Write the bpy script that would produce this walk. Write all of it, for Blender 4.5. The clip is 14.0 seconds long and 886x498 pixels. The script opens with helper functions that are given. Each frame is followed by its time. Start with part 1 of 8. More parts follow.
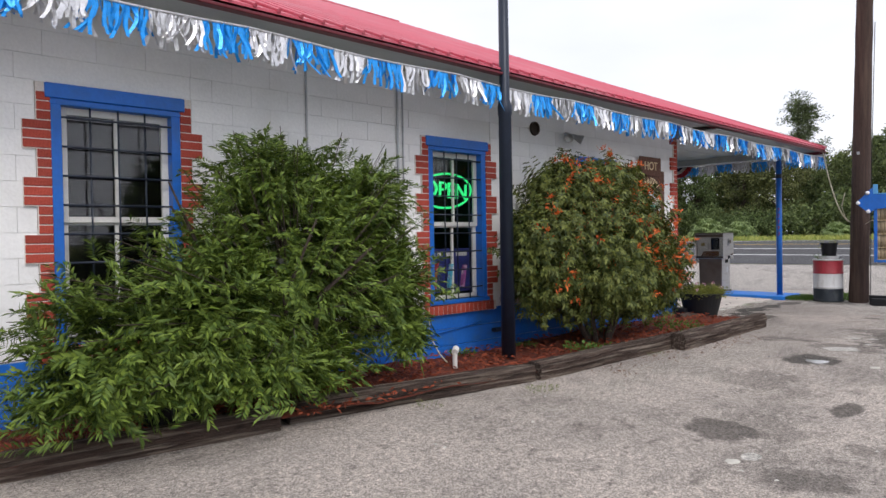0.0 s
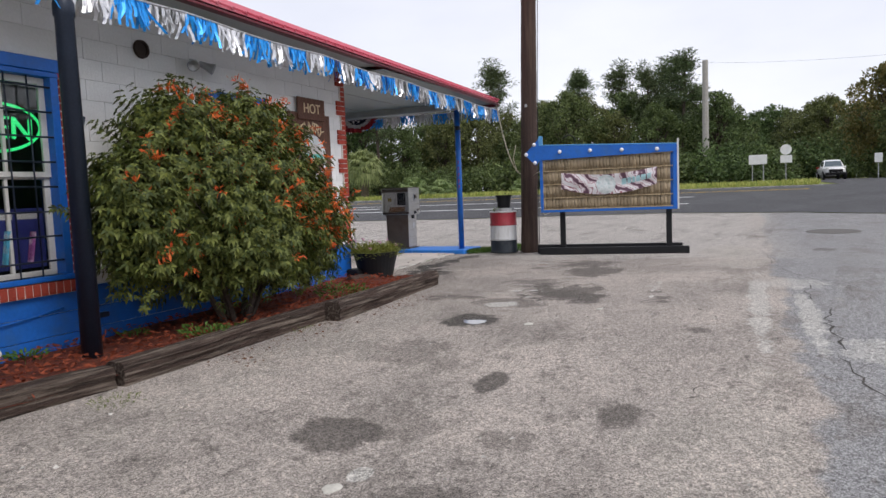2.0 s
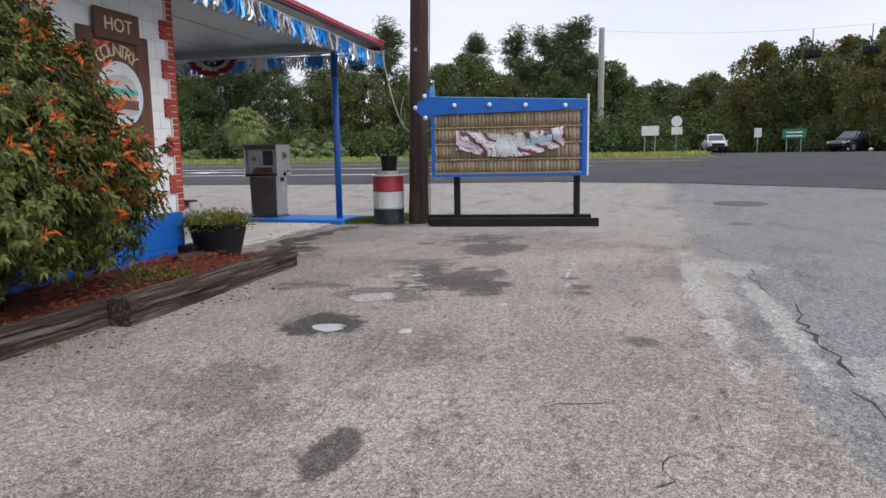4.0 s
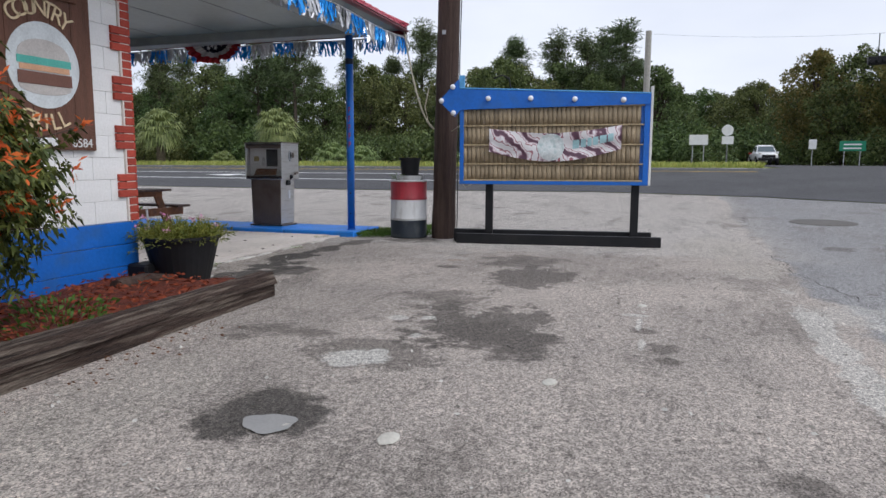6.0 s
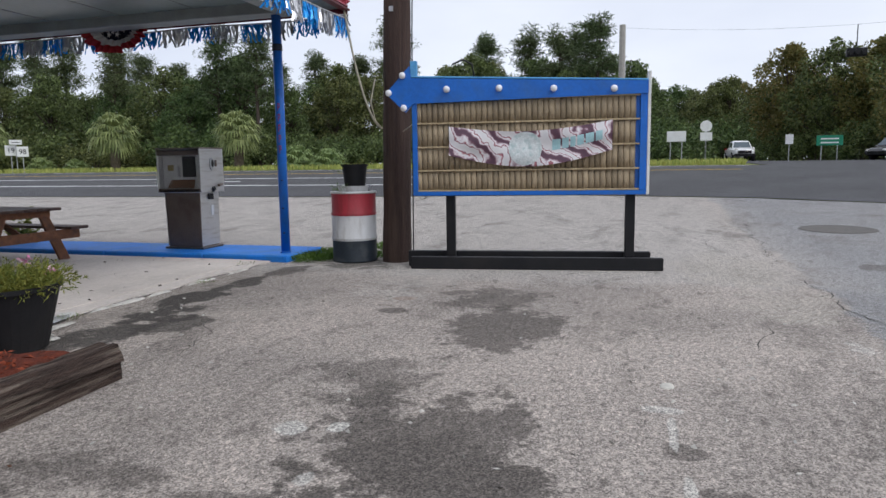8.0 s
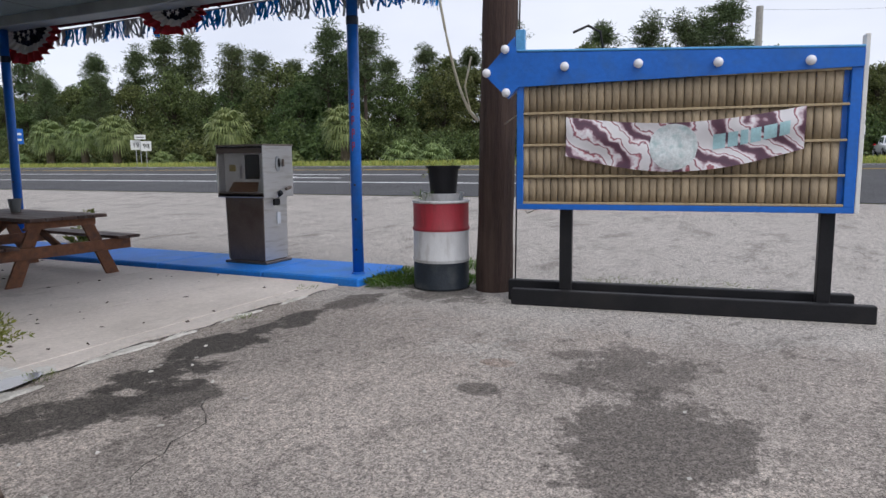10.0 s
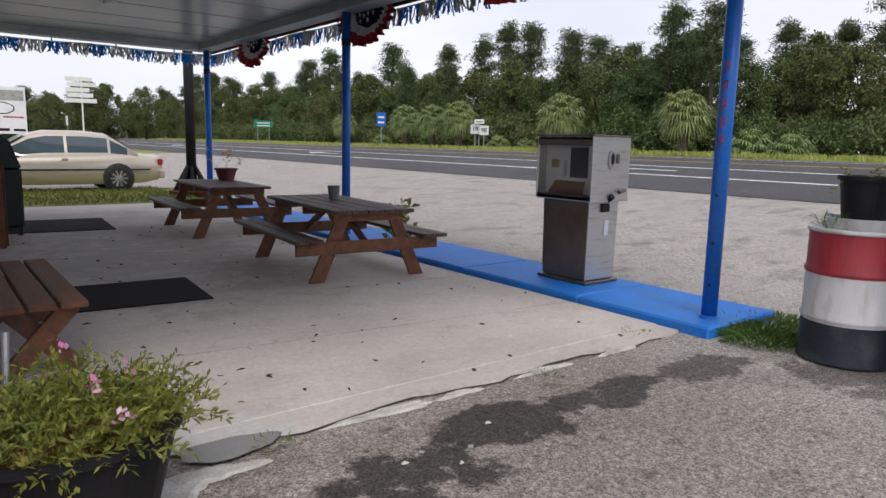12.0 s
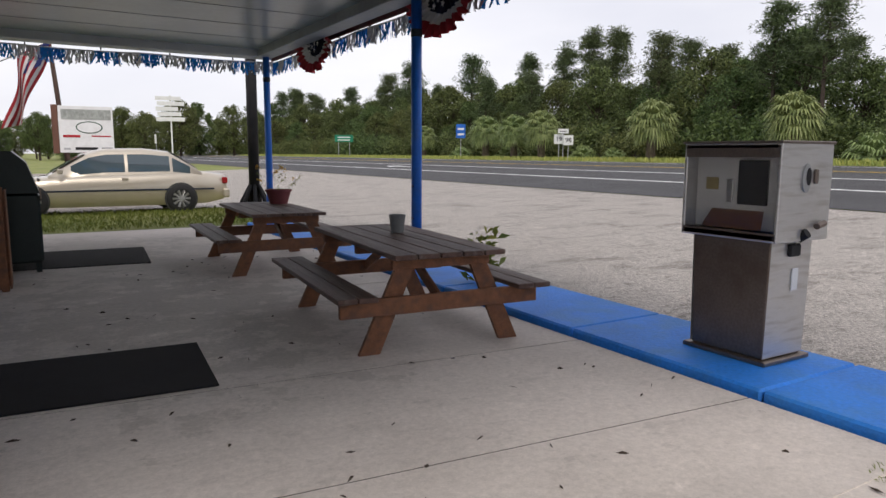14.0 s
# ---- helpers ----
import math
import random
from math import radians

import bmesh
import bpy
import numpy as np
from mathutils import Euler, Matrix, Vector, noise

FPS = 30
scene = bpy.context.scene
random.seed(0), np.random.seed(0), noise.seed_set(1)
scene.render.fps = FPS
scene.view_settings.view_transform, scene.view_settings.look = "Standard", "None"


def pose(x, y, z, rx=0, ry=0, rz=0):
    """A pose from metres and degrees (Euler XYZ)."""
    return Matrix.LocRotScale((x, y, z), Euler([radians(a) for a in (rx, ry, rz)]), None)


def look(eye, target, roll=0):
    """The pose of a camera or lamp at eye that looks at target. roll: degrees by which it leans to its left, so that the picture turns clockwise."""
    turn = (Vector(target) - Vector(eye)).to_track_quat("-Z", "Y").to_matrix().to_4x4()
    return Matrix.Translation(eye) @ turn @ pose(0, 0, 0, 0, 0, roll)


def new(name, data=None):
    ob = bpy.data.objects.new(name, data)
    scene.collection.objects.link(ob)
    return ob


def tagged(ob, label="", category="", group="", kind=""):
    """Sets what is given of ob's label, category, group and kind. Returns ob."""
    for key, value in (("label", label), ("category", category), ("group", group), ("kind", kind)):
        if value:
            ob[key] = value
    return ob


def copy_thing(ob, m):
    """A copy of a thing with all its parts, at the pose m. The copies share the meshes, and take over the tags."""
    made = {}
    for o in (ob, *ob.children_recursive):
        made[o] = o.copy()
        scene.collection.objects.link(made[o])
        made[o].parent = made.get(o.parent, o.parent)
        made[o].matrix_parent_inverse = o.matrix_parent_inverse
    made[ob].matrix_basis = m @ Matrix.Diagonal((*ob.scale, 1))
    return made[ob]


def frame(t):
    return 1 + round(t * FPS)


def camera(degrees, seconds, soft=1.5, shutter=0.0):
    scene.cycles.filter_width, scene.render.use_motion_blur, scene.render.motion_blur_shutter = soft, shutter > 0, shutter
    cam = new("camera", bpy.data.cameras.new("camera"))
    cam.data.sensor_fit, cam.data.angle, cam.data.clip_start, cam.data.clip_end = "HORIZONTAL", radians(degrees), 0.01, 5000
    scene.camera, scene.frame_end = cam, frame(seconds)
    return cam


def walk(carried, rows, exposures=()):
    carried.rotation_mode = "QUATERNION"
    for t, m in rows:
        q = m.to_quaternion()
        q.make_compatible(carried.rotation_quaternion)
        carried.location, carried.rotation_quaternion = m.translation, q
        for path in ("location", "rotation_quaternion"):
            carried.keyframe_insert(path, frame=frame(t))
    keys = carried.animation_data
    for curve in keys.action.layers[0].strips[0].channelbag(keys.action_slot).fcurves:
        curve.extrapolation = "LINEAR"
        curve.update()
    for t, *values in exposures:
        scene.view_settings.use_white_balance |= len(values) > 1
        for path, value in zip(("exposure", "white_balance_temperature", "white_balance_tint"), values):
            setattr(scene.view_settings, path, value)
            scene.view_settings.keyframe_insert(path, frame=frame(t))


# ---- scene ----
cam = camera(66.2, 14.0)
PATH = [
    (0, (1.082, 0.542, 1.553), (2.444, 2.006, 1.521), -1.0),
    (0.5, (1.609, 0.634, 1.531), (3.21, 1.831, 1.486), 1.0),
    (1, (2.005, 0.659, 1.5), (3.69, 1.736, 1.447), -1.5),
    (1.5, (2.529, 0.74, 1.468), (4.315, 1.619, 1.265), -5.6),
    (2, (3.09, 0.734, 1.413), (4.907, 1.553, 1.247), -2.3),
    (2.5, (3.634, 0.864, 1.376), (5.529, 1.47, 1.166), -2.5),
    (2.7, (3.842, 0.896, 1.371), (5.755, 1.411, 1.095), -3.1),
    (4.8, (6.021, 1.5, 1.225), (7.941, 2.001, 0.976), 1.3),
    (5, (6.187, 1.538, 1.223), (8.127, 1.957, 0.976), 2.2),
    (5.5, (6.75, 1.558, 1.199), (8.691, 1.98, 0.967), 0.5),
    (6, (7.233, 1.709, 1.207), (9.115, 2.336, 0.957), 0.2),
    (6.5, (7.733, 1.775, 1.242), (9.658, 2.275, 1.033), -0.7),
    (7, (8.249, 1.816, 1.266), (10.141, 2.431, 1.065), 1.3),
    (7.5, (8.756, 1.952, 1.302), (10.677, 2.459, 1.07), -1.7),
    (8, (9.229, 2.054, 1.284), (11.133, 2.615, 1.035), -0.8),
    (8.2, (9.4, 2.125, 1.301), (11.248, 2.836, 1.015), -0.8),
    (10.3, (11.408, 2.761, 1.388), (13.171, 3.667, 1.116), -0.0),
    (10.5, (11.57, 2.851, 1.422), (13.264, 3.864, 1.098), 1.6),
    (11, (11.96, 3.199, 1.453), (13.492, 4.446, 1.143), 0.3),
    (11.5, (12.215, 3.525, 1.433), (13.694, 4.835, 1.121), -0.7),
    (12, (12.541, 3.842, 1.447), (13.751, 5.405, 1.141), 1.3),
    (12.5, (12.877, 4.269, 1.469), (14.162, 5.775, 1.187), -2.4),
    (12.9, (13.16, 4.561, 1.458), (14.357, 6.141, 1.195), -1.8),
    (13, (13.244, 4.686, 1.456), (14.474, 6.234, 1.155), -0.1),
    (13.5, (13.506, 5.15, 1.441), (14.566, 6.832, 1.227), -1.2),
    (14, (13.655, 5.571, 1.468), (14.674, 7.27, 1.192), 0.3),
]
walk(cam, [(t, look(eye, goal, roll)) for t, eye, goal, roll in PATH], [(0.0, 0.45, 6550, 10), (1.5, 0.37, 6550, 10), (2.5, 0.22, 6500, 10), (5.0, 0.2, 6300, 9), (8.0, 0.17, 6250, 8), (10.5, 0.22, 6350, 10), (12.0, 0.28, 6550, 11), (14.0, 0.25, 6800, 11)])

# ---- light: a bright overcast sky with a weak wide sun ----
SUN_UP, SUN_ROUND = radians(48), radians(200)
world = bpy.data.worlds.new("overcast")
scene.world = world
world.use_nodes = True
wn, wl = world.node_tree.nodes, world.node_tree.links
wn.clear()
w_out, w_bg = wn.new("ShaderNodeOutputWorld"), wn.new("ShaderNodeBackground")
sky = wn.new("ShaderNodeTexSky")
sky.sky_type, sky.sun_disc, sky.sun_elevation, sky.sun_rotation = "NISHITA", False, SUN_UP, SUN_ROUND
w_co, w_map, w_no, w_ramp = wn.new("ShaderNodeTexCoord"), wn.new("ShaderNodeMapping"), wn.new("ShaderNodeTexNoise"), wn.new("ShaderNodeValToRGB")
w_map.inputs["Scale"].default_value = (1.2, 1.2, 3.5)
w_no.inputs["Scale"].default_value, w_no.inputs["Detail"].default_value = 1.6, 6
w_ramp.color_ramp.elements[0].position, w_ramp.color_ramp.elements[0].color = 0.32, (7.15, 7.35, 8.35, 1)
w_ramp.color_ramp.elements[1].position, w_ramp.color_ramp.elements[1].color = 0.68, (8.85, 8.95, 9.7, 1)
w_mix = wn.new("ShaderNodeMix")
w_mix.data_type = "RGBA"
w_mix.inputs[0].default_value = 0.9
wl.new(w_co.outputs["Generated"], w_map.inputs["Vector"])
wl.new(w_map.outputs["Vector"], w_no.inputs["Vector"])
wl.new(w_no.outputs["Fac"], w_ramp.inputs["Fac"])
wl.new(sky.outputs["Color"], w_mix.inputs[6])
wl.new(w_ramp.outputs["Color"], w_mix.inputs[7])
wl.new(w_mix.outputs[2], w_bg.inputs["Color"])
w_bg.inputs["Strength"].default_value = 0.1
wl.new(w_bg.outputs["Background"], w_out.inputs["Surface"])
sun = new("sun", bpy.data.lights.new("sun", "SUN"))
sun.data.energy, sun.data.angle, sun.data.color = 1.3, radians(25), (1.0, 0.95, 0.9)
sun.matrix_world = look((0, 0, 30), (-30 * math.sin(SUN_ROUND) / math.tan(SUN_UP), -30 * math.cos(SUN_ROUND) / math.tan(SUN_UP), 0))

# ---- materials ----
MATS = {}


def mat(name, color, rough=0.8, metal=0.0, vary=0.18, scale=6.0, fine=60.0, bump=0.15, dirt=None, dirt_amount=0.5, dirt_scale=2.0, stretch=(1, 1, 1), rnd=0.0, spec=0.4, coat=0.0, emit=0.0):
    """A procedural surface: base colour varied at two scales, stains of a second colour, fine relief."""
    if name in MATS:
        return MATS[name]
    m = bpy.data.materials.new(name)
    m.use_nodes = True
    n, l = m.node_tree.nodes, m.node_tree.links
    b = n["Principled BSDF"]
    b.inputs["Roughness"].default_value, b.inputs["Metallic"].default_value = rough, metal
    b.inputs["Specular IOR Level"].default_value = spec
    b.inputs["Coat Weight"].default_value = coat
    co, mp = n.new("ShaderNodeTexCoord"), n.new("ShaderNodeMapping")
    mp.inputs["Scale"].default_value = stretch
    l.new(co.outputs["Object"], mp.inputs["Vector"])
    big, small = n.new("ShaderNodeTexNoise"), n.new("ShaderNodeTexNoise")
    big.inputs["Scale"].default_value, big.inputs["Detail"].default_value = scale, 4
    small.inputs["Scale"].default_value, small.inputs["Detail"].default_value = fine, 3
    l.new(mp.outputs["Vector"], big.inputs["Vector"])
    l.new(mp.outputs["Vector"], small.inputs["Vector"])
    add = n.new("ShaderNodeMath")
    add.operation = "ADD"
    l.new(big.outputs["Fac"], add.inputs[0])
    l.new(small.outputs["Fac"], add.inputs[1])
    rng = n.new("ShaderNodeMapRange")
    rng.inputs["From Min"].default_value, rng.inputs["From Max"].default_value = 0.6, 1.4
    rng.inputs["To Min"].default_value, rng.inputs["To Max"].default_value = 1 - vary, 1 + vary
    l.new(add.outputs[0], rng.inputs["Value"])
    value = rng.outputs["Result"]
    if rnd:
        info = n.new("ShaderNodeObjectInfo")
        r2 = n.new("ShaderNodeMapRange")
        r2.inputs["To Min"].default_value, r2.inputs["To Max"].default_value = 1 - rnd, 1 + rnd
        l.new(info.outputs["Random"], r2.inputs["Value"])
        mul = n.new("ShaderNodeMath")
        mul.operation = "MULTIPLY"
        l.new(value, mul.inputs[0])
        l.new(r2.outputs["Result"], mul.inputs[1])
        value = mul.outputs[0]
    hsv = n.new("ShaderNodeHueSaturation")
    hsv.inputs["Color"].default_value = (*color, 1)
    l.new(value, hsv.inputs["Value"])
    col = hsv.outputs["Color"]
    if dirt:
        dn, dr, dm = n.new("ShaderNodeTexNoise"), n.new("ShaderNodeValToRGB"), n.new("ShaderNodeMix")
        dn.inputs["Scale"].default_value, dn.inputs["Detail"].default_value = dirt_scale, 7
        dr.color_ramp.elements[0].position, dr.color_ramp.elements[1].position = 0.48, 0.68
        dm.data_type = "RGBA"
        sc = n.new("ShaderNodeMath")
        sc.operation = "MULTIPLY"
        sc.inputs[1].default_value = dirt_amount
        l.new(mp.outputs["Vector"], dn.inputs["Vector"])
        l.new(dn.outputs["Fac"], dr.inputs["Fac"])
        l.new(dr.outputs["Color"], sc.inputs[0])
        l.new(sc.outputs[0], dm.inputs[0])
        l.new(col, dm.inputs[6])
        dm.inputs[7].default_value = (*dirt, 1)
        col = dm.outputs[2]
    l.new(col, b.inputs["Base Color"])
    if emit:
        l.new(col, b.inputs["Emission Color"])
        b.inputs["Emission Strength"].default_value = emit
    if bump:
        bp = n.new("ShaderNodeBump")
        bp.inputs["Strength"].default_value, bp.inputs["Distance"].default_value = bump, 0.02
        l.new(add.outputs[0], bp.inputs["Height"])
        l.new(bp.outputs["Normal"], b.inputs["Normal"])
    MATS[name] = m
    return m


def leafy(name, color, dark, hue=0.03, rough=0.55, thin=0.25):
    """Leaves: each leaf has its own shade of green, and lets some light through."""
    m = bpy.data.materials.new(name)
    m.use_nodes = True
    n, l = m.node_tree.nodes, m.node_tree.links
    b = n["Principled BSDF"]
    b.inputs["Roughness"].default_value = rough
    b.inputs["Specular IOR Level"].default_value = 0.3
    geo, mix, hs = n.new("ShaderNodeNewGeometry"), n.new("ShaderNodeMix"), n.new("ShaderNodeHueSaturation")
    mix.data_type = "RGBA"
    mix.inputs[6].default_value, mix.inputs[7].default_value = (*dark, 1), (*color, 1)
    l.new(geo.outputs["Random Per Island"], mix.inputs[0])
    r = n.new("ShaderNodeMapRange")
    r.inputs["To Min"].default_value, r.inputs["To Max"].default_value = 0.5 - hue, 0.5 + hue
    info = n.new("ShaderNodeObjectInfo")
    l.new(info.outputs["Random"], r.inputs["Value"])
    l.new(r.outputs["Result"], hs.inputs["Hue"])
    l.new(mix.outputs[2], hs.inputs["Color"])
    l.new(hs.outputs["Color"], b.inputs["Base Color"])
    tr, ms = n.new("ShaderNodeBsdfTranslucent"), n.new("ShaderNodeMixShader")
    l.new(hs.outputs["Color"], tr.inputs["Color"])
    ms.inputs[0].default_value = thin
    l.new(b.outputs[0], ms.inputs[1])
    l.new(tr.outputs[0], ms.inputs[2])
    l.new(ms.outputs[0], n["Material Output"].inputs["Surface"])
    return m


def stained_ground(name, base, second, spots, blue_edge=None, stones=(0.62, 1.42), pale=None, relief=0.5, smudge=1.0, dust=(0.58, 1.42)):
    """Old pavement: speckled stone in a binder, broad blotches, and single stains (x, y, rx, ry, colour, amount)."""
    m = bpy.data.materials.new(name)
    m.use_nodes = True
    n, l = m.node_tree.nodes, m.node_tree.links
    b = n["Principled BSDF"]
    b.inputs["Roughness"].default_value, b.inputs["Specular IOR Level"].default_value = 0.85, 0.3
    geo = n.new("ShaderNodeNewGeometry")
    pos = geo.outputs["Position"]

    def tex(scale, detail=4, rough=0.55):
        t = n.new("ShaderNodeTexNoise")
        t.inputs["Scale"].default_value, t.inputs["Detail"].default_value, t.inputs["Roughness"].default_value = scale, detail, rough
        l.new(pos, t.inputs["Vector"])
        return t.outputs["Fac"]

    def ramp(fac, a, z):
        r = n.new("ShaderNodeMapRange")
        r.interpolation_type = "SMOOTHSTEP"
        r.inputs["From Min"].default_value, r.inputs["From Max"].default_value = a, z
        l.new(fac, r.inputs["Value"])
        return r.outputs["Result"]

    def math2(op, a, c):
        k = n.new("ShaderNodeMath")
        k.operation = op
        for i, v in enumerate((a, c)):
            if isinstance(v, (int, float)):
                k.inputs[i].default_value = v
            else:
                l.new(v, k.inputs[i])
        return k.outputs[0]

    def blend(fac, a, c, how="MIX"):
        k = n.new("ShaderNodeMix")
        k.data_type, k.blend_type = "RGBA", how
        l.new(fac, k.inputs[0])
        for i, v in ((6, a), (7, c)):
            if isinstance(v, tuple):
                k.inputs[i].default_value = (*v, 1)
            else:
                l.new(v, k.inputs[i])
        return k.outputs[2]

    col = blend(ramp(tex(0.55, 5), 0.35, 0.65), base, second)
    sep = n.new("ShaderNodeSeparateXYZ")
    l.new(pos, sep.inputs[0])
    warp = tex(3.6, 10, 0.75)
    sway = tex(1.5, 3, 0.5)

    def streak(sx, sy):
        """Smudges drawn out along x."""
        mp = n.new("ShaderNodeMapping")
        mp.inputs["Scale"].default_value = (sx, sy, 1.0)
        mp.inputs["Rotation"].default_value = (0, 0, 0.25)
        l.new(pos, mp.inputs["Vector"])
        t = n.new("ShaderNodeTexNoise")
        t.inputs["Scale"].default_value, t.inputs["Detail"].default_value, t.inputs["Roughness"].default_value = 1.0, 9, 0.74
        l.new(mp.outputs["Vector"], t.inputs["Vector"])
        return t.outputs["Fac"]

    if blue_edge:
        edge = math2("ADD", math2("MULTIPLY", sep.outputs["Y"], -1.0), math2("MULTIPLY", tex(0.8, 6, 0.7), 1.1))
        inner = ramp(edge, blue_edge[0], blue_edge[0] + 0.12)
        col = blend(math2("MULTIPLY", inner, 0.85), col, blue_edge[1])
    if pale:
        far = ramp(math2("ADD", sep.outputs["X"], math2("MULTIPLY", tex(0.9, 6, 0.7), 2.2)), pale[0], pale[0] + 0.5)
        north = ramp(sep.outputs["Y"], -0.6, 1.2)
        col = blend(math2("MULTIPLY", far, north), col, pale[1])
    # dark weathered blotches and pale worn scuffs
    col = blend(math2("MULTIPLY", ramp(streak(0.7, 1.4), 0.5, 0.66), 0.6 * smudge), col, tuple(c * 0.4 for c in base))
    col = blend(math2("MULTIPLY", ramp(streak(3.4, 5.4), 0.55, 0.64), 0.6 * smudge), col, tuple(c * 0.3 for c in base))
    col = blend(math2("MULTIPLY", ramp(tex(2.6, 8, 0.7), 0.6, 0.72), 0.45), col, tuple(min(1, c * 1.3) for c in base))
    for sx, sy, rx, ry, tint, amount, rag in spots:
        dx = math2("DIVIDE", math2("SUBTRACT", sep.outputs["X"], sx), rx)
        dy = math2("DIVIDE", math2("SUBTRACT", sep.outputs["Y"], sy), ry)
        d = math2("ADD", math2("ADD", math2("MULTIPLY", dx, dx), math2("MULTIPLY", dy, dy)), math2("ADD", math2("MULTIPLY", math2("SUBTRACT", warp, 0.5), 1.6 + 0.9 * rag), math2("MULTIPLY", math2("SUBTRACT", sway, 0.5), 3.2)))
        col = blend(math2("MULTIPLY", math2("SUBTRACT", 1.0, ramp(d, 0.45, 0.95)), min(1.0, amount * 1.12)), col, tint)
    # single stones
    vor = n.new("ShaderNodeTexVoronoi")
    vor.inputs["Scale"].default_value = 130
    l.new(pos, vor.inputs["Vector"])
    grain = n.new("ShaderNodeSeparateColor")
    l.new(vor.outputs["Color"], grain.inputs[0])
    speck = n.new("ShaderNodeMapRange")
    speck.inputs["To Min"].default_value, speck.inputs["To Max"].default_value = stones
    l.new(grain.outputs[0], speck.inputs["Value"])
    fine = tex(26, 6, 0.75)
    sp2 = n.new("ShaderNodeMapRange")
    sp2.inputs["From Min"].default_value, sp2.inputs["From Max"].default_value = 0.3, 0.7
    sp2.inputs["To Min"].default_value, sp2.inputs["To Max"].default_value = dust
    l.new(fine, sp2.inputs["Value"])
    hs = n.new("ShaderNodeHueSaturation")
    l.new(col, hs.inputs["Color"])
    l.new(math2("MULTIPLY", speck.outputs["Result"], sp2.outputs["Result"]), hs.inputs["Value"])
    l.new(hs.outputs["Color"], b.inputs["Base Color"])
    # fine cracks
    ck = n.new("ShaderNodeTexVoronoi")
    ck.feature = "DISTANCE_TO_EDGE"
    ck.inputs["Scale"].default_value = 0.35
    wob = n.new("ShaderNodeVectorMath")
    wob.operation = "ADD"
    wn2 = n.new("ShaderNodeTexNoise")
    wn2.inputs["Scale"].default_value, wn2.inputs["Detail"].default_value = 1.3, 6
    l.new(pos, wn2.inputs["Vector"])
    sc = n.new("ShaderNodeVectorMath")
    sc.operation = "SCALE"
    sc.inputs["Scale"].default_value = 1.6
    l.new(wn2.outputs["Color"], sc.inputs[0])
    l.new(pos, wob.inputs[0])
    l.new(sc.outputs[0], wob.inputs[1])
    l.new(wob.outputs[0], ck.inputs["Vector"])
    bp = n.new("ShaderNodeBump")
    bp.inputs["Strength"].default_value, bp.inputs["Distance"].default_value = relief, 0.012
    h = math2("ADD", math2("ADD", grain.outputs[0], math2("MULTIPLY", fine, 1.5)), math2("MULTIPLY", ramp(ck.outputs["Distance"], 0.0, 0.012), 0.7))
    l.new(h, bp.inputs["Height"])
    l.new(bp.outputs["Normal"], b.inputs["Normal"])
    return m


DARK, WET, PALE, TAN, RUST = (0.125, 0.11, 0.098), (0.075, 0.067, 0.06), (0.56, 0.54, 0.5), (0.45, 0.41, 0.36), (0.22, 0.12, 0.07)
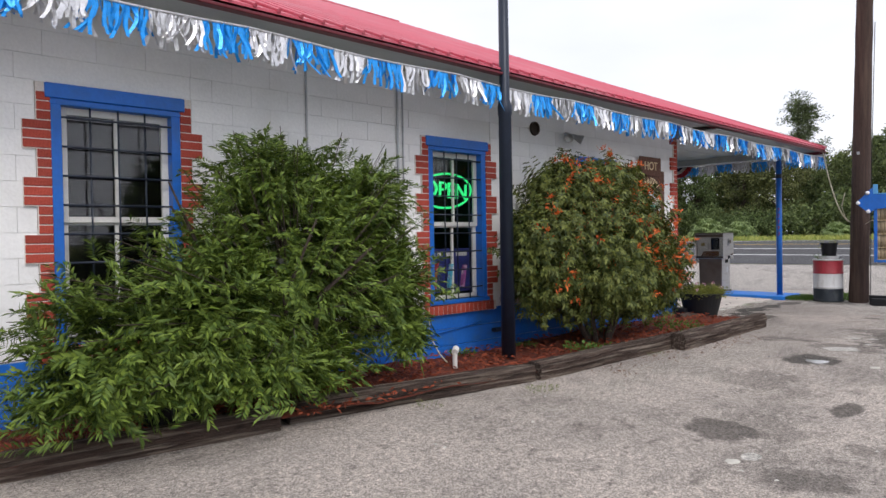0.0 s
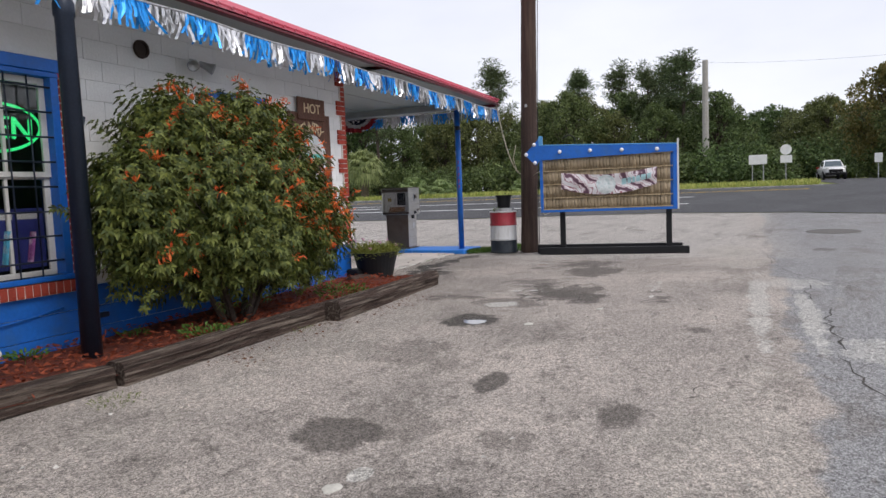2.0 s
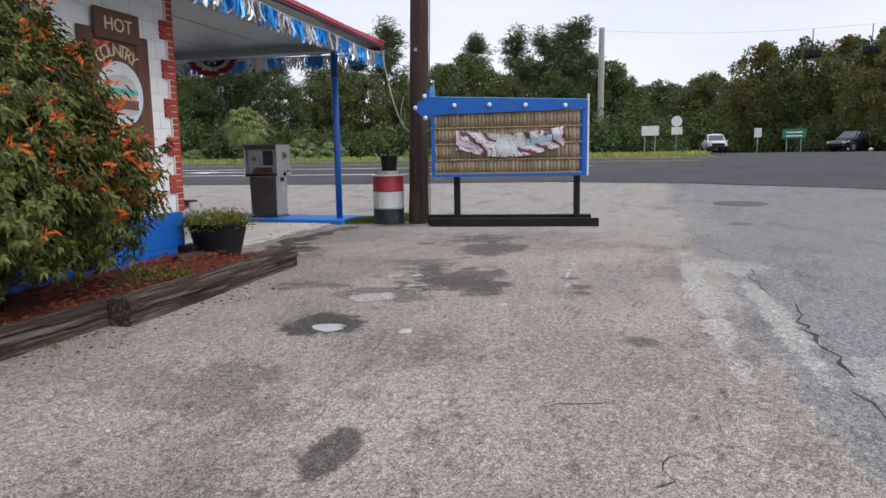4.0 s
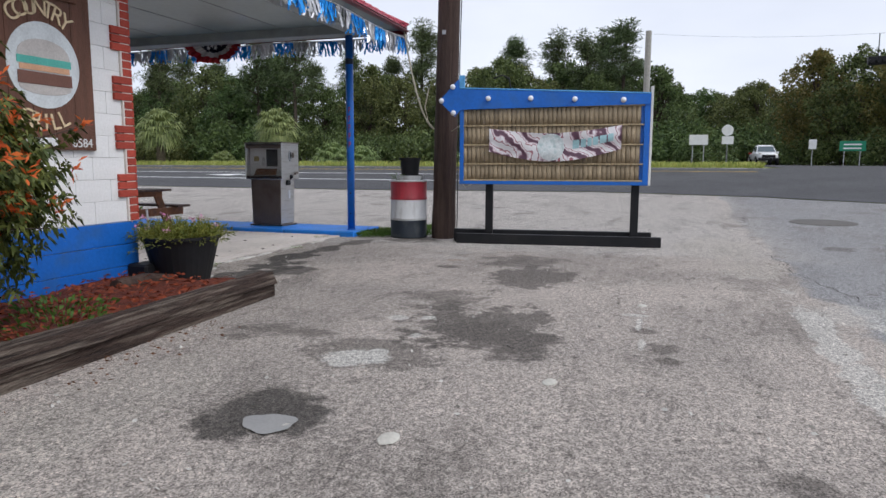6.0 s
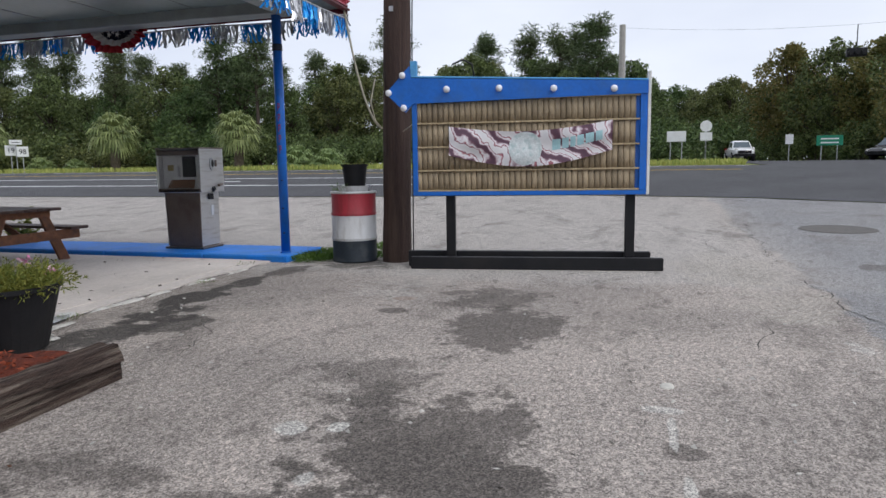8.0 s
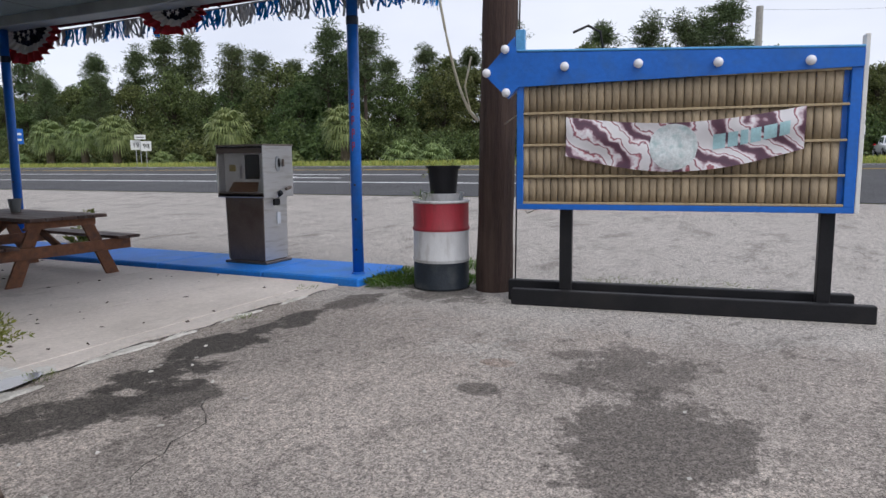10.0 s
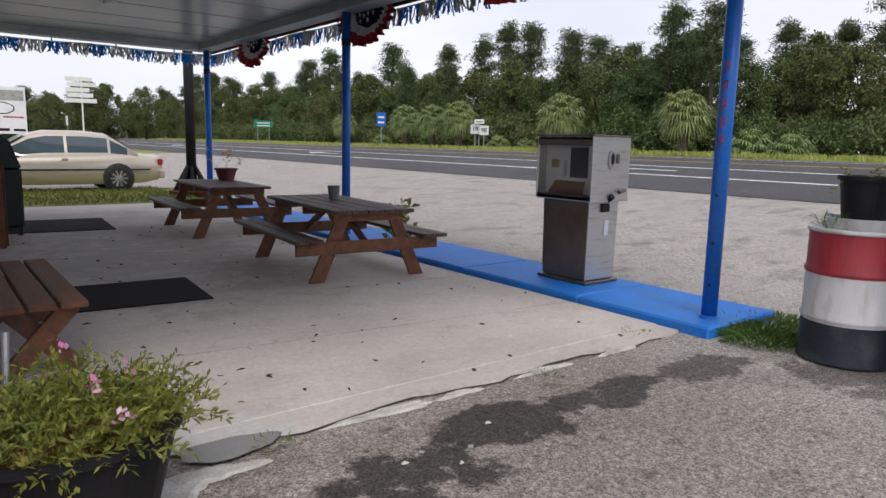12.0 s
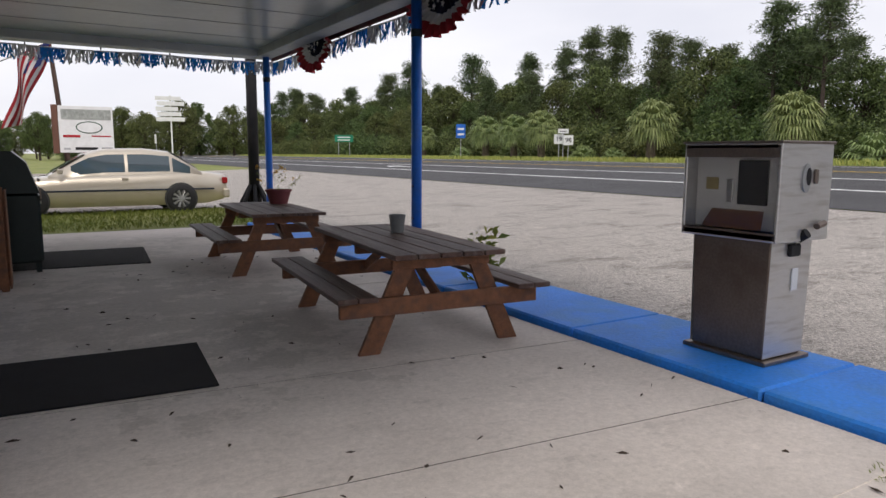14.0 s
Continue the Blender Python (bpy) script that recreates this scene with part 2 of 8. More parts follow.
# single stains: x, y, half-lengths along x and y, colour, amount, raggedness of the outline
SPOTS = [
    (6.64, 3.18, 0.34, 0.34, DARK, 0.75, 1.2), (5.96, 2.3, 0.34, 0.3, DARK, 0.6, 2.5), (8.01, 2.59, 0.28, 0.12, DARK, 0.8, 1.6), (7.64, 2.73, 0.08, 0.06, DARK, 0.7, 1.5), (7.62, 1.5, 0.24, 0.16, DARK, 0.7, 1.6), (7.02, 2.08, 0.26, 0.24, DARK, 0.45, 4.0), (7.2, 2.9, 0.5, 0.4, DARK, 0.35, 6.0), (8.6, 3.8, 0.4, 0.7, DARK, 0.4, 6.0),
    (9.91, 3.54, 0.42, 0.42, WET, 0.8, 1.2), (11.44, 4.37, 0.3, 0.42, DARK, 0.6, 2.0), (12.1, 3.02, 0.9, 0.62, DARK, 0.72, 5.0), (11.7, 2.9, 0.55, 0.6, DARK, 0.7, 5.0), (11.16, 3.4, 0.35, 0.6, DARK, 0.55, 5.0), (14.35, 3.07, 0.8, 0.55, DARK, 0.7, 4.5), (15.5, 3.45, 0.6, 0.6, DARK, 0.6, 4.0), (12.9, 3.6, 0.5, 0.4, DARK, 0.5, 6.0),
    (11.8, 1.69, 0.18, 0.18, DARK, 0.65, 2.0), (9.98, 1.18, 0.14, 0.13, DARK, 0.6, 2.0), (12.1, -0.46, 0.11, 0.11, DARK, 0.7, 1.0), (11.54, 1.68, 0.11, 0.1, DARK, 0.7, 1.5), (12.3, 1.85, 0.1, 0.11, DARK, 0.6, 2.0), (11.18, 4.52, 0.12, 0.15, DARK, 0.6, 1.5), (18.17, -0.66, 0.34, 0.24, DARK, 0.5, 1.5), (14.76, 4.15, 0.13, 0.14, DARK, 0.7, 2.0),
    (10.98, 3.54, 0.16, 0.22, PALE, 0.8, 2.5), (12.1, 3.71, 0.1, 0.1, PALE, 0.8, 2.0), (12.16, 3.48, 0.08, 0.06, PALE, 0.8, 2.0), (11.14, 3.45, 0.08, 0.07, PALE, 0.8, 2.0), (11.62, 3.37, 0.08, 0.05, PALE, 0.7, 2.0), (12.8, 1.95, 0.06, 0.12, PALE, 0.7, 2.5), (12.5, 1.89, 0.22, 0.03, PALE, 0.7, 2.0), (11.85, 1.85, 0.18, 0.03, PALE, 0.7, 2.0), (6.22, 2.7, 0.1, 0.07, PALE, 0.7, 1.5),
    (11.9, 0.62, 2.6, 0.13, PALE, 0.62, 3.5), (11.2, 0.15, 2.0, 0.12, PALE, 0.6, 3.5), (13.4, 0.11, 0.4, 0.6, PALE, 0.4, 4.5), (9.5, -0.25, 0.5, 0.3, PALE, 0.4, 4.5), (17.9, 1.05, 1.6, 0.6, TAN, 0.55, 5.0), (15.9, 0.86, 1.1, 0.5, TAN, 0.6, 5.0), (8.6, 4.4, 2.6, 0.5, TAN, 0.35, 5.0), (7.4, 0.9, 1.6, 0.5, TAN, 0.4, 6.0),
    (13.5, 6.1, 0.5, 0.34, WET, 0.8, 3.0), (14.15, 6.15, 0.5, 0.36, WET, 0.85, 3.0), (14.85, 6.3, 0.45, 0.26, WET, 0.85, 3.0), (15.7, 6.3, 0.5, 0.22, WET, 0.8, 3.0), (16.7, 6.23, 0.5, 0.2, DARK, 0.75, 3.5), (13.84, 5.75, 0.35, 0.3, WET, 0.7, 3.5), (17.3, 5.55, 0.4, 0.45, DARK, 0.6, 4.5),
    (15.32, 4.26, 0.1, 0.14, RUST, 0.6, 3.0), (15.5, 4.4, 0.3, 0.4, PALE, 0.3, 4.5), (16.5, 4.5, 0.9, 0.5, PALE, 0.25, 6.0),
]
M_LOT = stained_ground("old_lot", (0.47, 0.415, 0.37), (0.36, 0.32, 0.288), SPOTS, (0.15, (0.285, 0.288, 0.296)), (0.45, 1.6), (17.4, (0.47, 0.435, 0.4)), relief=1.0, dust=(0.5, 1.48))
M_SLAB = stained_ground("slab_concrete", (0.69, 0.63, 0.585), (0.58, 0.53, 0.49), [(13.35, 6.95, 0.6, 0.22, (0.6, 0.6, 0.58), 0.8, 7.5), (14.6, 12.0, 1.6, 2.4, (0.36, 0.33, 0.3), 0.35, 7.5), (14.2, 17.0, 1.5, 1.6, (0.38, 0.35, 0.32), 0.35, 7.5)], stones=(0.95, 1.05), relief=0.1, smudge=0.3, dust=(0.86, 1.12))
M_ROAD = stained_ground("road_asphalt", (0.085, 0.085, 0.09), (0.07, 0.07, 0.074), [], stones=(0.85, 1.15), smudge=0.4)
M_WHITE = mat("white_masonry_paint", (0.82, 0.82, 0.82), 0.75, vary=0.06, scale=1.2, fine=40, bump=0.2, dirt=(0.45, 0.44, 0.42), dirt_amount=0.3, dirt_scale=1.1)
M_BLUE = mat("blue_gloss_paint", (0.012, 0.13, 0.52), 0.42, vary=0.14, scale=3, fine=30, bump=0.12, dirt=(0.05, 0.12, 0.25), dirt_amount=0.35, dirt_scale=5)
M_BLUECURB = mat("blue_worn_curb_paint", (0.016, 0.2, 0.7), 0.6, vary=0.22, scale=2, fine=35, bump=0.3, dirt=(0.05, 0.2, 0.46), dirt_amount=0.55, dirt_scale=3)
M_BRICK = mat("painted_red_brick", (0.36, 0.055, 0.035), 0.75, vary=0.2, scale=8, fine=50, bump=0.4, rnd=0.2)
M_MORTAR = mat("white_mortar", (0.68, 0.62, 0.58), 0.9, bump=0.3)
# Red roof metal; the pinkish lift in its colour paints in sky reflection.
M_ROOF = mat("red_metal_roof", (0.52, 0.085, 0.125), 0.36, vary=0.1, scale=0.8, fine=8, bump=0.05, dirt=(0.55, 0.25, 0.28), dirt_amount=0.35, dirt_scale=0.7)
# Soffit and beams: white paint greyed, with the canopy's shade put into the colour.
M_SOFFIT = mat("shade_greyed_soffit_paint", (0.25, 0.3, 0.295), 0.26, vary=0.08, scale=1.0, fine=14, bump=0.06, dirt=(0.22, 0.26, 0.26), dirt_amount=0.4, dirt_scale=0.8)
M_BEAM = mat("weathered_shaded_beam_paint", (0.32, 0.35, 0.35), 0.5, vary=0.15, bump=0.1, dirt=(0.22, 0.23, 0.22), dirt_amount=0.5)
M_TRIMW = mat("white_trim_paint", (0.5, 0.53, 0.53), 0.5, vary=0.08, bump=0.1, dirt=(0.4, 0.4, 0.4), dirt_amount=0.4)
M_DARKMETAL = mat("dark_painted_steel", (0.018, 0.026, 0.045), 0.4, 0.2, vary=0.2, bump=0.08)
M_BLACK = mat("black_plastic", (0.014, 0.014, 0.016), 0.55, vary=0.2, bump=0.08, dirt=(0.035, 0.032, 0.03), dirt_amount=0.4, spec=0.22)
M_RUBBER = mat("black_rubber", (0.02, 0.02, 0.022), 0.85, vary=0.3, fine=120, bump=0.5)
M_STEEL = mat("brushed_stainless_steel", (0.62, 0.61, 0.6), 0.4, 0.8, vary=0.16, scale=3, fine=90, bump=0.08, stretch=(1, 1, 8), dirt=(0.3, 0.27, 0.23), dirt_amount=0.5, dirt_scale=3)
M_STEELD = mat("dull_stainless_steel", (0.22, 0.18, 0.155), 0.42, 0.85, vary=0.25, scale=3, fine=60, bump=0.08, dirt=(0.13, 0.09, 0.07), dirt_amount=0.6, dirt_scale=3)
M_WOODPOLE = mat("creosoted_pole_wood", (0.055, 0.033, 0.026), 0.85, vary=0.5, scale=3, fine=22, bump=0.8, stretch=(6, 6, 0.35), dirt=(0.12, 0.08, 0.06), dirt_amount=0.6, dirt_scale=2)
M_TIE = mat("weathered_tie_wood", (0.07, 0.045, 0.035), 0.95, vary=0.9, scale=4, fine=22, bump=1.4, stretch=(0.55, 11, 11), dirt=(0.34, 0.28, 0.225), dirt_amount=0.75, dirt_scale=3.0, rnd=0.25)
M_TABLE = mat("stained_picnic_wood", (0.2, 0.085, 0.042), 0.6, vary=0.35, scale=3, fine=26, bump=0.35, stretch=(6, 0.5, 6), dirt=(0.09, 0.055, 0.045), dirt_amount=0.6, dirt_scale=2, rnd=0.15)
M_TABLETOP = mat("worn_tabletop_wood", (0.105, 0.06, 0.048), 0.55, vary=0.4, scale=3, fine=26, bump=0.4, stretch=(6, 0.5, 6), dirt=(0.2, 0.16, 0.14), dirt_amount=0.6, dirt_scale=2, rnd=0.2)
M_REDP = mat("red_drum_paint", (0.38, 0.035, 0.05), 0.45, vary=0.2, scale=5, bump=0.1, dirt=(0.16, 0.03, 0.03), dirt_amount=0.6, dirt_scale=5, stretch=(3, 3, 0.7))
M_WHITEP = mat("white_drum_paint", (0.66, 0.66, 0.66), 0.5, vary=0.1, scale=5, bump=0.1, dirt=(0.3, 0.27, 0.24), dirt_amount=0.5, dirt_scale=4, stretch=(3, 3, 0.7))
M_BLACKP = mat("black_drum_paint", (0.022, 0.03, 0.04), 0.55, vary=0.3, scale=5, bump=0.15, dirt=(0.12, 0.12, 0.11), dirt_amount=0.5, dirt_scale=4)
M_MULCH = mat("red_bark_mulch", (0.15, 0.032, 0.015), 0.95, vary=0.7, scale=14, fine=90, bump=1.0, dirt=(0.05, 0.02, 0.012), dirt_amount=0.7, dirt_scale=16)
M_MULCHC = mat("mulch_chip", (0.2, 0.045, 0.02), 0.95, vary=0.4, scale=20, bump=0.3, rnd=0.4)
M_GRASSG = mat("grass_ground", (0.19, 0.22, 0.06), 0.95, vary=0.4, scale=0.8, fine=30, bump=0.6, dirt=(0.3, 0.27, 0.12), dirt_amount=0.7, dirt_scale=0.25)
# Ground under the trees: their shade is put into this dark colour.
M_WOODSG = mat("shade_dark_wood_floor", (0.05, 0.055, 0.025), 0.95, vary=0.4, bump=0.5)
M_BAMBOO = mat("bamboo_reed", (0.35, 0.275, 0.18), 0.7, vary=0.3, scale=5, fine=40, bump=0.25, stretch=(6, 6, 0.8), dirt=(0.16, 0.12, 0.07), dirt_amount=0.6, dirt_scale=4, rnd=0.25)
M_SASH = mat("white_sash_paint", (0.7, 0.69, 0.66), 0.5, vary=0.1, bump=0.1)
M_TINB = mat("blue_foil_fringe", (0.015, 0.3, 0.8), 0.3, 0.25, vary=0.3, scale=12, bump=0.1)
M_TINS = mat("silver_foil_fringe", (0.66, 0.66, 0.68), 0.28, 0.7, vary=0.25, scale=12, bump=0.1)
M_NAVY = mat("navy_cloth", (0.012, 0.014, 0.035), 0.9, vary=0.2, bump=0.2)
M_REDC = mat("red_cloth", (0.35, 0.02, 0.03), 0.85, vary=0.2, bump=0.2)
M_WHITEC = mat("white_cloth", (0.68, 0.66, 0.66), 0.85, vary=0.1, bump=0.2)
# Near-black stand-in for the unlit rooms; their darkness is in the colour.
M_DARKIN = mat("room_shade_colour", (0.02, 0.024, 0.028), 0.9, vary=0.2)
M_SILL = mat("galvanised_metal", (0.42, 0.43, 0.44), 0.45, 0.8, vary=0.15, bump=0.08)
M_CABLE = mat("pale_cable", (0.5, 0.45, 0.34), 0.7)
M_BLACKC = mat("black_cable", (0.02, 0.02, 0.02), 0.7)
M_PLAQUE = mat("brown_stained_board", (0.13, 0.06, 0.04), 0.7, vary=0.3, scale=3, fine=30, bump=0.4, stretch=(8, 8, 0.6))
M_CREAM = mat("cream_letter_paint", (0.7, 0.56, 0.36), 0.7, vary=0.15)
M_SIGNG = mat("green_road_sign", (0.01, 0.2, 0.11), 0.45, vary=0.08, bump=0)
M_SIGNB = mat("blue_road_sign", (0.01, 0.12, 0.5), 0.45, vary=0.08, bump=0)
M_SIGNW = mat("white_road_sign", (0.72, 0.73, 0.73), 0.45, vary=0.08, bump=0, dirt=(0.5, 0.5, 0.48), dirt_amount=0.3)
M_CARGOLD = mat("champagne_car_paint", (0.56, 0.5, 0.41), 0.3, 0.55, vary=0.05, bump=0, coat=0.8)
M_CARW = mat("white_car_paint", (0.75, 0.76, 0.77), 0.3, 0.0, vary=0.04, bump=0, coat=0.8)
M_CARB = mat("black_car_paint", (0.015, 0.015, 0.018), 0.25, 0.1, vary=0.05, bump=0, coat=0.8)
M_TYRE = mat("tyre_rubber", (0.02, 0.02, 0.021), 0.8, vary=0.2, bump=0.2)
M_RIM = mat("alloy_rim", (0.5, 0.5, 0.5), 0.35, 0.9, vary=0.1, bump=0)
M_TAIL = mat("red_lamp_plastic", (0.3, 0.01, 0.012), 0.25, vary=0.1, bump=0)
M_CONC = mat("plain_concrete", (0.36, 0.345, 0.32), 0.9, vary=0.2, bump=0.4)
M_BARK = mat("tree_bark", (0.07, 0.053, 0.042), 0.9, vary=0.4, scale=4, fine=20, bump=0.8, stretch=(3, 3, 0.6))
M_PALMBARK = mat("palm_bark", (0.13, 0.105, 0.08), 0.95, vary=0.5, scale=6, bump=1.0)
M_LINE = mat("white_road_paint", (0.8, 0.81, 0.8), 0.75, vary=0.15, scale=3, bump=0.1, dirt=(0.3, 0.3, 0.3), dirt_amount=0.5)
M_LINEY = mat("yellow_road_paint", (0.55, 0.36, 0.05), 0.75, vary=0.15, bump=0.1)
M_CLAYPOT = mat("terracotta_planter", (0.2, 0.055, 0.06), 0.8, vary=0.2)
M_GREYPOT = mat("grey_tin_cup", (0.2, 0.21, 0.215), 0.6, 0.2, vary=0.15)
M_SEAT = mat("grill_enamel", (0.012, 0.022, 0.022), 0.35, 0.2, vary=0.3, bump=0.08)
M_MAT = mat("black_door_mat", (0.012, 0.011, 0.013), 0.95, vary=0.4, fine=150, bump=0.6)
M_ORANGE = leafy("orange_blossom", (0.85, 0.22, 0.05), (0.6, 0.09, 0.03), 0.0, thin=0.3)
M_PINK = leafy("pink_blossom", (0.65, 0.2, 0.42), (0.8, 0.55, 0.65), 0.0)
M_YELLOWF = leafy("yellow_blossom", (0.75, 0.5, 0.08), (0.65, 0.35, 0.05), 0.0)
M_FEATHER = leafy("feathery_leaf", (0.18, 0.265, 0.04), (0.04, 0.085, 0.017), 0.01, thin=0.15)
M_FIRE = leafy("firebush_leaf", (0.19, 0.215, 0.05), (0.035, 0.058, 0.017), 0.01, thin=0.15)
M_POTLEAF = leafy("potted_leaf", (0.29, 0.29, 0.06), (0.1, 0.14, 0.03), 0.01)
M_WEED = leafy("weed_leaf", (0.13, 0.22, 0.04), (0.06, 0.12, 0.02), 0.02)
M_GRASSB = leafy("grass_blade", (0.2, 0.24, 0.05), (0.1, 0.15, 0.03), 0.02)
M_TALLG = leafy("tall_dry_grass", (0.5, 0.47, 0.15), (0.26, 0.32, 0.08), 0.02)
M_OAK = leafy("oak_leaf", (0.19, 0.235, 0.08), (0.028, 0.048, 0.017), 0.035)
M_PINE = leafy("pine_needle", (0.155, 0.2, 0.085), (0.03, 0.05, 0.022), 0.02)
M_PALM = leafy("palm_frond", (0.3, 0.36, 0.14), (0.12, 0.17, 0.06), 0.015, rough=0.45)
M_AUT = leafy("turning_leaf", (0.24, 0.2, 0.06), (0.09, 0.11, 0.035), 0.02)


def glassy(name, tint=(1, 1, 1), rough=0.02, see=0.9):
    """A window pane: clear, with a mirror gloss that grows at a grazing view."""
    m = bpy.data.materials.new(name)
    m.use_nodes = True
    n, l = m.node_tree.nodes, m.node_tree.links
    n.clear()
    out, t, g, x, f, pw, ma = (n.new("ShaderNode" + k) for k in ("OutputMaterial", "BsdfTransparent", "BsdfGlossy", "MixShader", "LayerWeight", "Math", "Math"))
    t.inputs["Color"].default_value = (*[c * see for c in tint], 1)
    g.inputs["Roughness"].default_value = rough
    f.inputs["Blend"].default_value = 0.5
    pw.operation, pw.inputs[1].default_value = "POWER", 4.0
    ma.operation, ma.inputs[1].default_value, ma.inputs[2].default_value = "MULTIPLY_ADD", 0.85, 0.05
    l.new(f.outputs["Facing"], pw.inputs[0])
    l.new(pw.outputs[0], ma.inputs[0])
    l.new(ma.outputs[0], x.inputs[0])
    l.new(t.outputs[0], x.inputs[1])
    l.new(g.outputs[0], x.inputs[2])
    l.new(x.outputs[0], out.inputs["Surface"])
    return m


M_GLASS = glassy("window_glass")
M_CARGLASS = glassy("car_glass", (0.45, 0.55, 0.6), see=0.5)


def glow(name, color, strength):
    m = bpy.data.materials.new(name)
    m.use_nodes = True
    b = m.node_tree.nodes["Principled BSDF"]
    b.inputs["Base Color"].default_value = (*color, 1)
    b.inputs["Emission Color"].default_value, b.inputs["Emission Strength"].default_value = (*color, 1), strength
    return m


M_NEON = glow("green_neon", (0.03, 0.75, 0.22), 0.9)
M_BULB = mat("white_bulb", (0.8, 0.8, 0.82), 0.25, vary=0.03, bump=0)

# ---- helpers for building ----


def shade(me, smooth=True):
    me.polygons.foreach_set("use_smooth", [smooth] * len(me.polygons))


def part(name, bm, material, parent=None, label="", smooth=False):
    """Links a bmesh as one mesh object, under a thing or part."""
    me = bpy.data.meshes.new(name)
    bm.to_mesh(me)
    bm.free()
    me.materials.append(material)
    if smooth:
        shade(me)
    ob = new(name, me)
    if parent is not None:
        ob.parent = parent
    if label:
        ob["label"] = label
    return ob


def mesh_part(name, verts, faces, material, parent=None, label="", smooth=False):
    me = bpy.data.meshes.new(name)
    me.from_pydata([tuple(map(float, v)) for v in verts], [], [tuple(map(int, f)) for f in faces])
    me.materials.append(material)
    if smooth:
        shade(me)
    ob = new(name, me)
    if parent is not None:
        ob.parent = parent
    if label:
        ob["label"] = label
    return ob


def thing(name, x, y, z=0.0, turn=0.0, label="", category="", group="", kind=""):
    ob = new(name)
    ob.empty_display_size = 0.1
    ob.matrix_world = pose(x, y, z, 0, 0, turn)
    return tagged(ob, label, category, group, kind)


def box(bm, x0, x1, y0, y1, z0, z1, bevel=0.0, m=None):
    r = bmesh.ops.create_cube(bm, size=1.0)
    bmesh.ops.scale(bm, vec=(x1 - x0, y1 - y0, z1 - z0), verts=r["verts"])
    bmesh.ops.translate(bm, vec=((x0 + x1) / 2, (y0 + y1) / 2, (z0 + z1) / 2), verts=r["verts"])
    vs = r["verts"]
    if bevel:
        es = list({e for v in vs for e in v.link_edges})
        o = bmesh.ops.bevel(bm, geom=es, offset=bevel, segments=1, affect="EDGES", profile=0.5)
        vs = list({v for f in o["faces"] for v in f.verts} | {v for v in vs if v.is_valid})
    if m is not None:
        bmesh.ops.transform(bm, matrix=m, verts=vs)
    return vs


def boxed(*a, **k):
    bm = bmesh.new()
    box(bm, *a, **k)
    return bm


def rod(bm, p0, p1, r0, r1=None, n=12, caps=True):
    p0, p1 = Vector(p0), Vector(p1)
    d = p1 - p0
    r = bmesh.ops.create_cone(bm, cap_ends=caps, segments=n, radius1=r0, radius2=r0 if r1 is None else r1, depth=d.length)
    bmesh.ops.transform(bm, matrix=Matrix.Translation((p0 + p1) / 2) @ d.to_track_quat("Z", "Y").to_matrix().to_4x4(), verts=r["verts"])
    return r["verts"]


def rodded(*a, **k):
    bm = bmesh.new()
    rod(bm, *a, **k)
    return bm


def beam(p0, p1, w, h, bevel=0.006):
    """A board of section w by h from p0 to p1."""
    p0, p1 = Vector(p0), Vector(p1)
    d = p1 - p0
    bm = bmesh.new()
    box(bm, -w / 2, w / 2, -h / 2, h / 2, -d.length / 2, d.length / 2, bevel)
    q = d.to_track_quat("Z", "X" if abs(d.normalized().y) > 0.9 else "Y")
    bmesh.ops.transform(bm, matrix=Matrix.Translation((p0 + p1) / 2) @ q.to_matrix().to_4x4(), verts=bm.verts)
    return bm


def lathe(profile, n=28, bm=None, center=(0, 0)):
    """A turned shape from (radius, height) steps."""
    bm = bm or bmesh.new()
    rings = []
    for r, z in profile:
        rings.append([bm.verts.new((center[0] + r * math.cos(2 * math.pi * i / n), center[1] + r * math.sin(2 * math.pi * i / n), z)) for i in range(n)])
    for a, b in zip(rings, rings[1:]):
        for i in range(n):
            bm.faces.new((a[i], a[(i + 1) % n], b[(i + 1) % n], b[i]))
    return bm


def tube(name, pts, r, material, parent=None, label="", res=6):
    """A cable or pipe along points, as a mesh."""
    bm = bmesh.new()
    pts = [Vector(p) for p in pts]
    rings = []
    for i, p in enumerate(pts):
        d = (pts[min(i + 1, len(pts) - 1)] - pts[max(i - 1, 0)]).normalized()
        u = d.orthogonal().normalized() if abs(d.z) > 0.95 else d.cross(Vector((0, 0, 1))).normalized()
        w = d.cross(u)
        rings.append([bm.verts.new(p + r * (u * math.cos(6.2832 * k / res) + w * math.sin(6.2832 * k / res))) for k in range(res)])
    for a, b in zip(rings, rings[1:]):
        for i in range(res):
            bm.faces.new((a[i], a[(i + 1) % res], b[(i + 1) % res], b[i]))
    bm.faces.new(rings[0])
    bm.faces.new(rings[-1])
    bmesh.ops.recalc_face_normals(bm, faces=bm.faces)
    return part(name, bm, material, parent, label, True)


def sag(a, b, drop, n=16):
    a, b = Vector(a), Vector(b)
    return [a.lerp(b, i / n) - Vector((0, 0, drop * 4 * (i / n) * (1 - i / n))) for i in range(n + 1)]


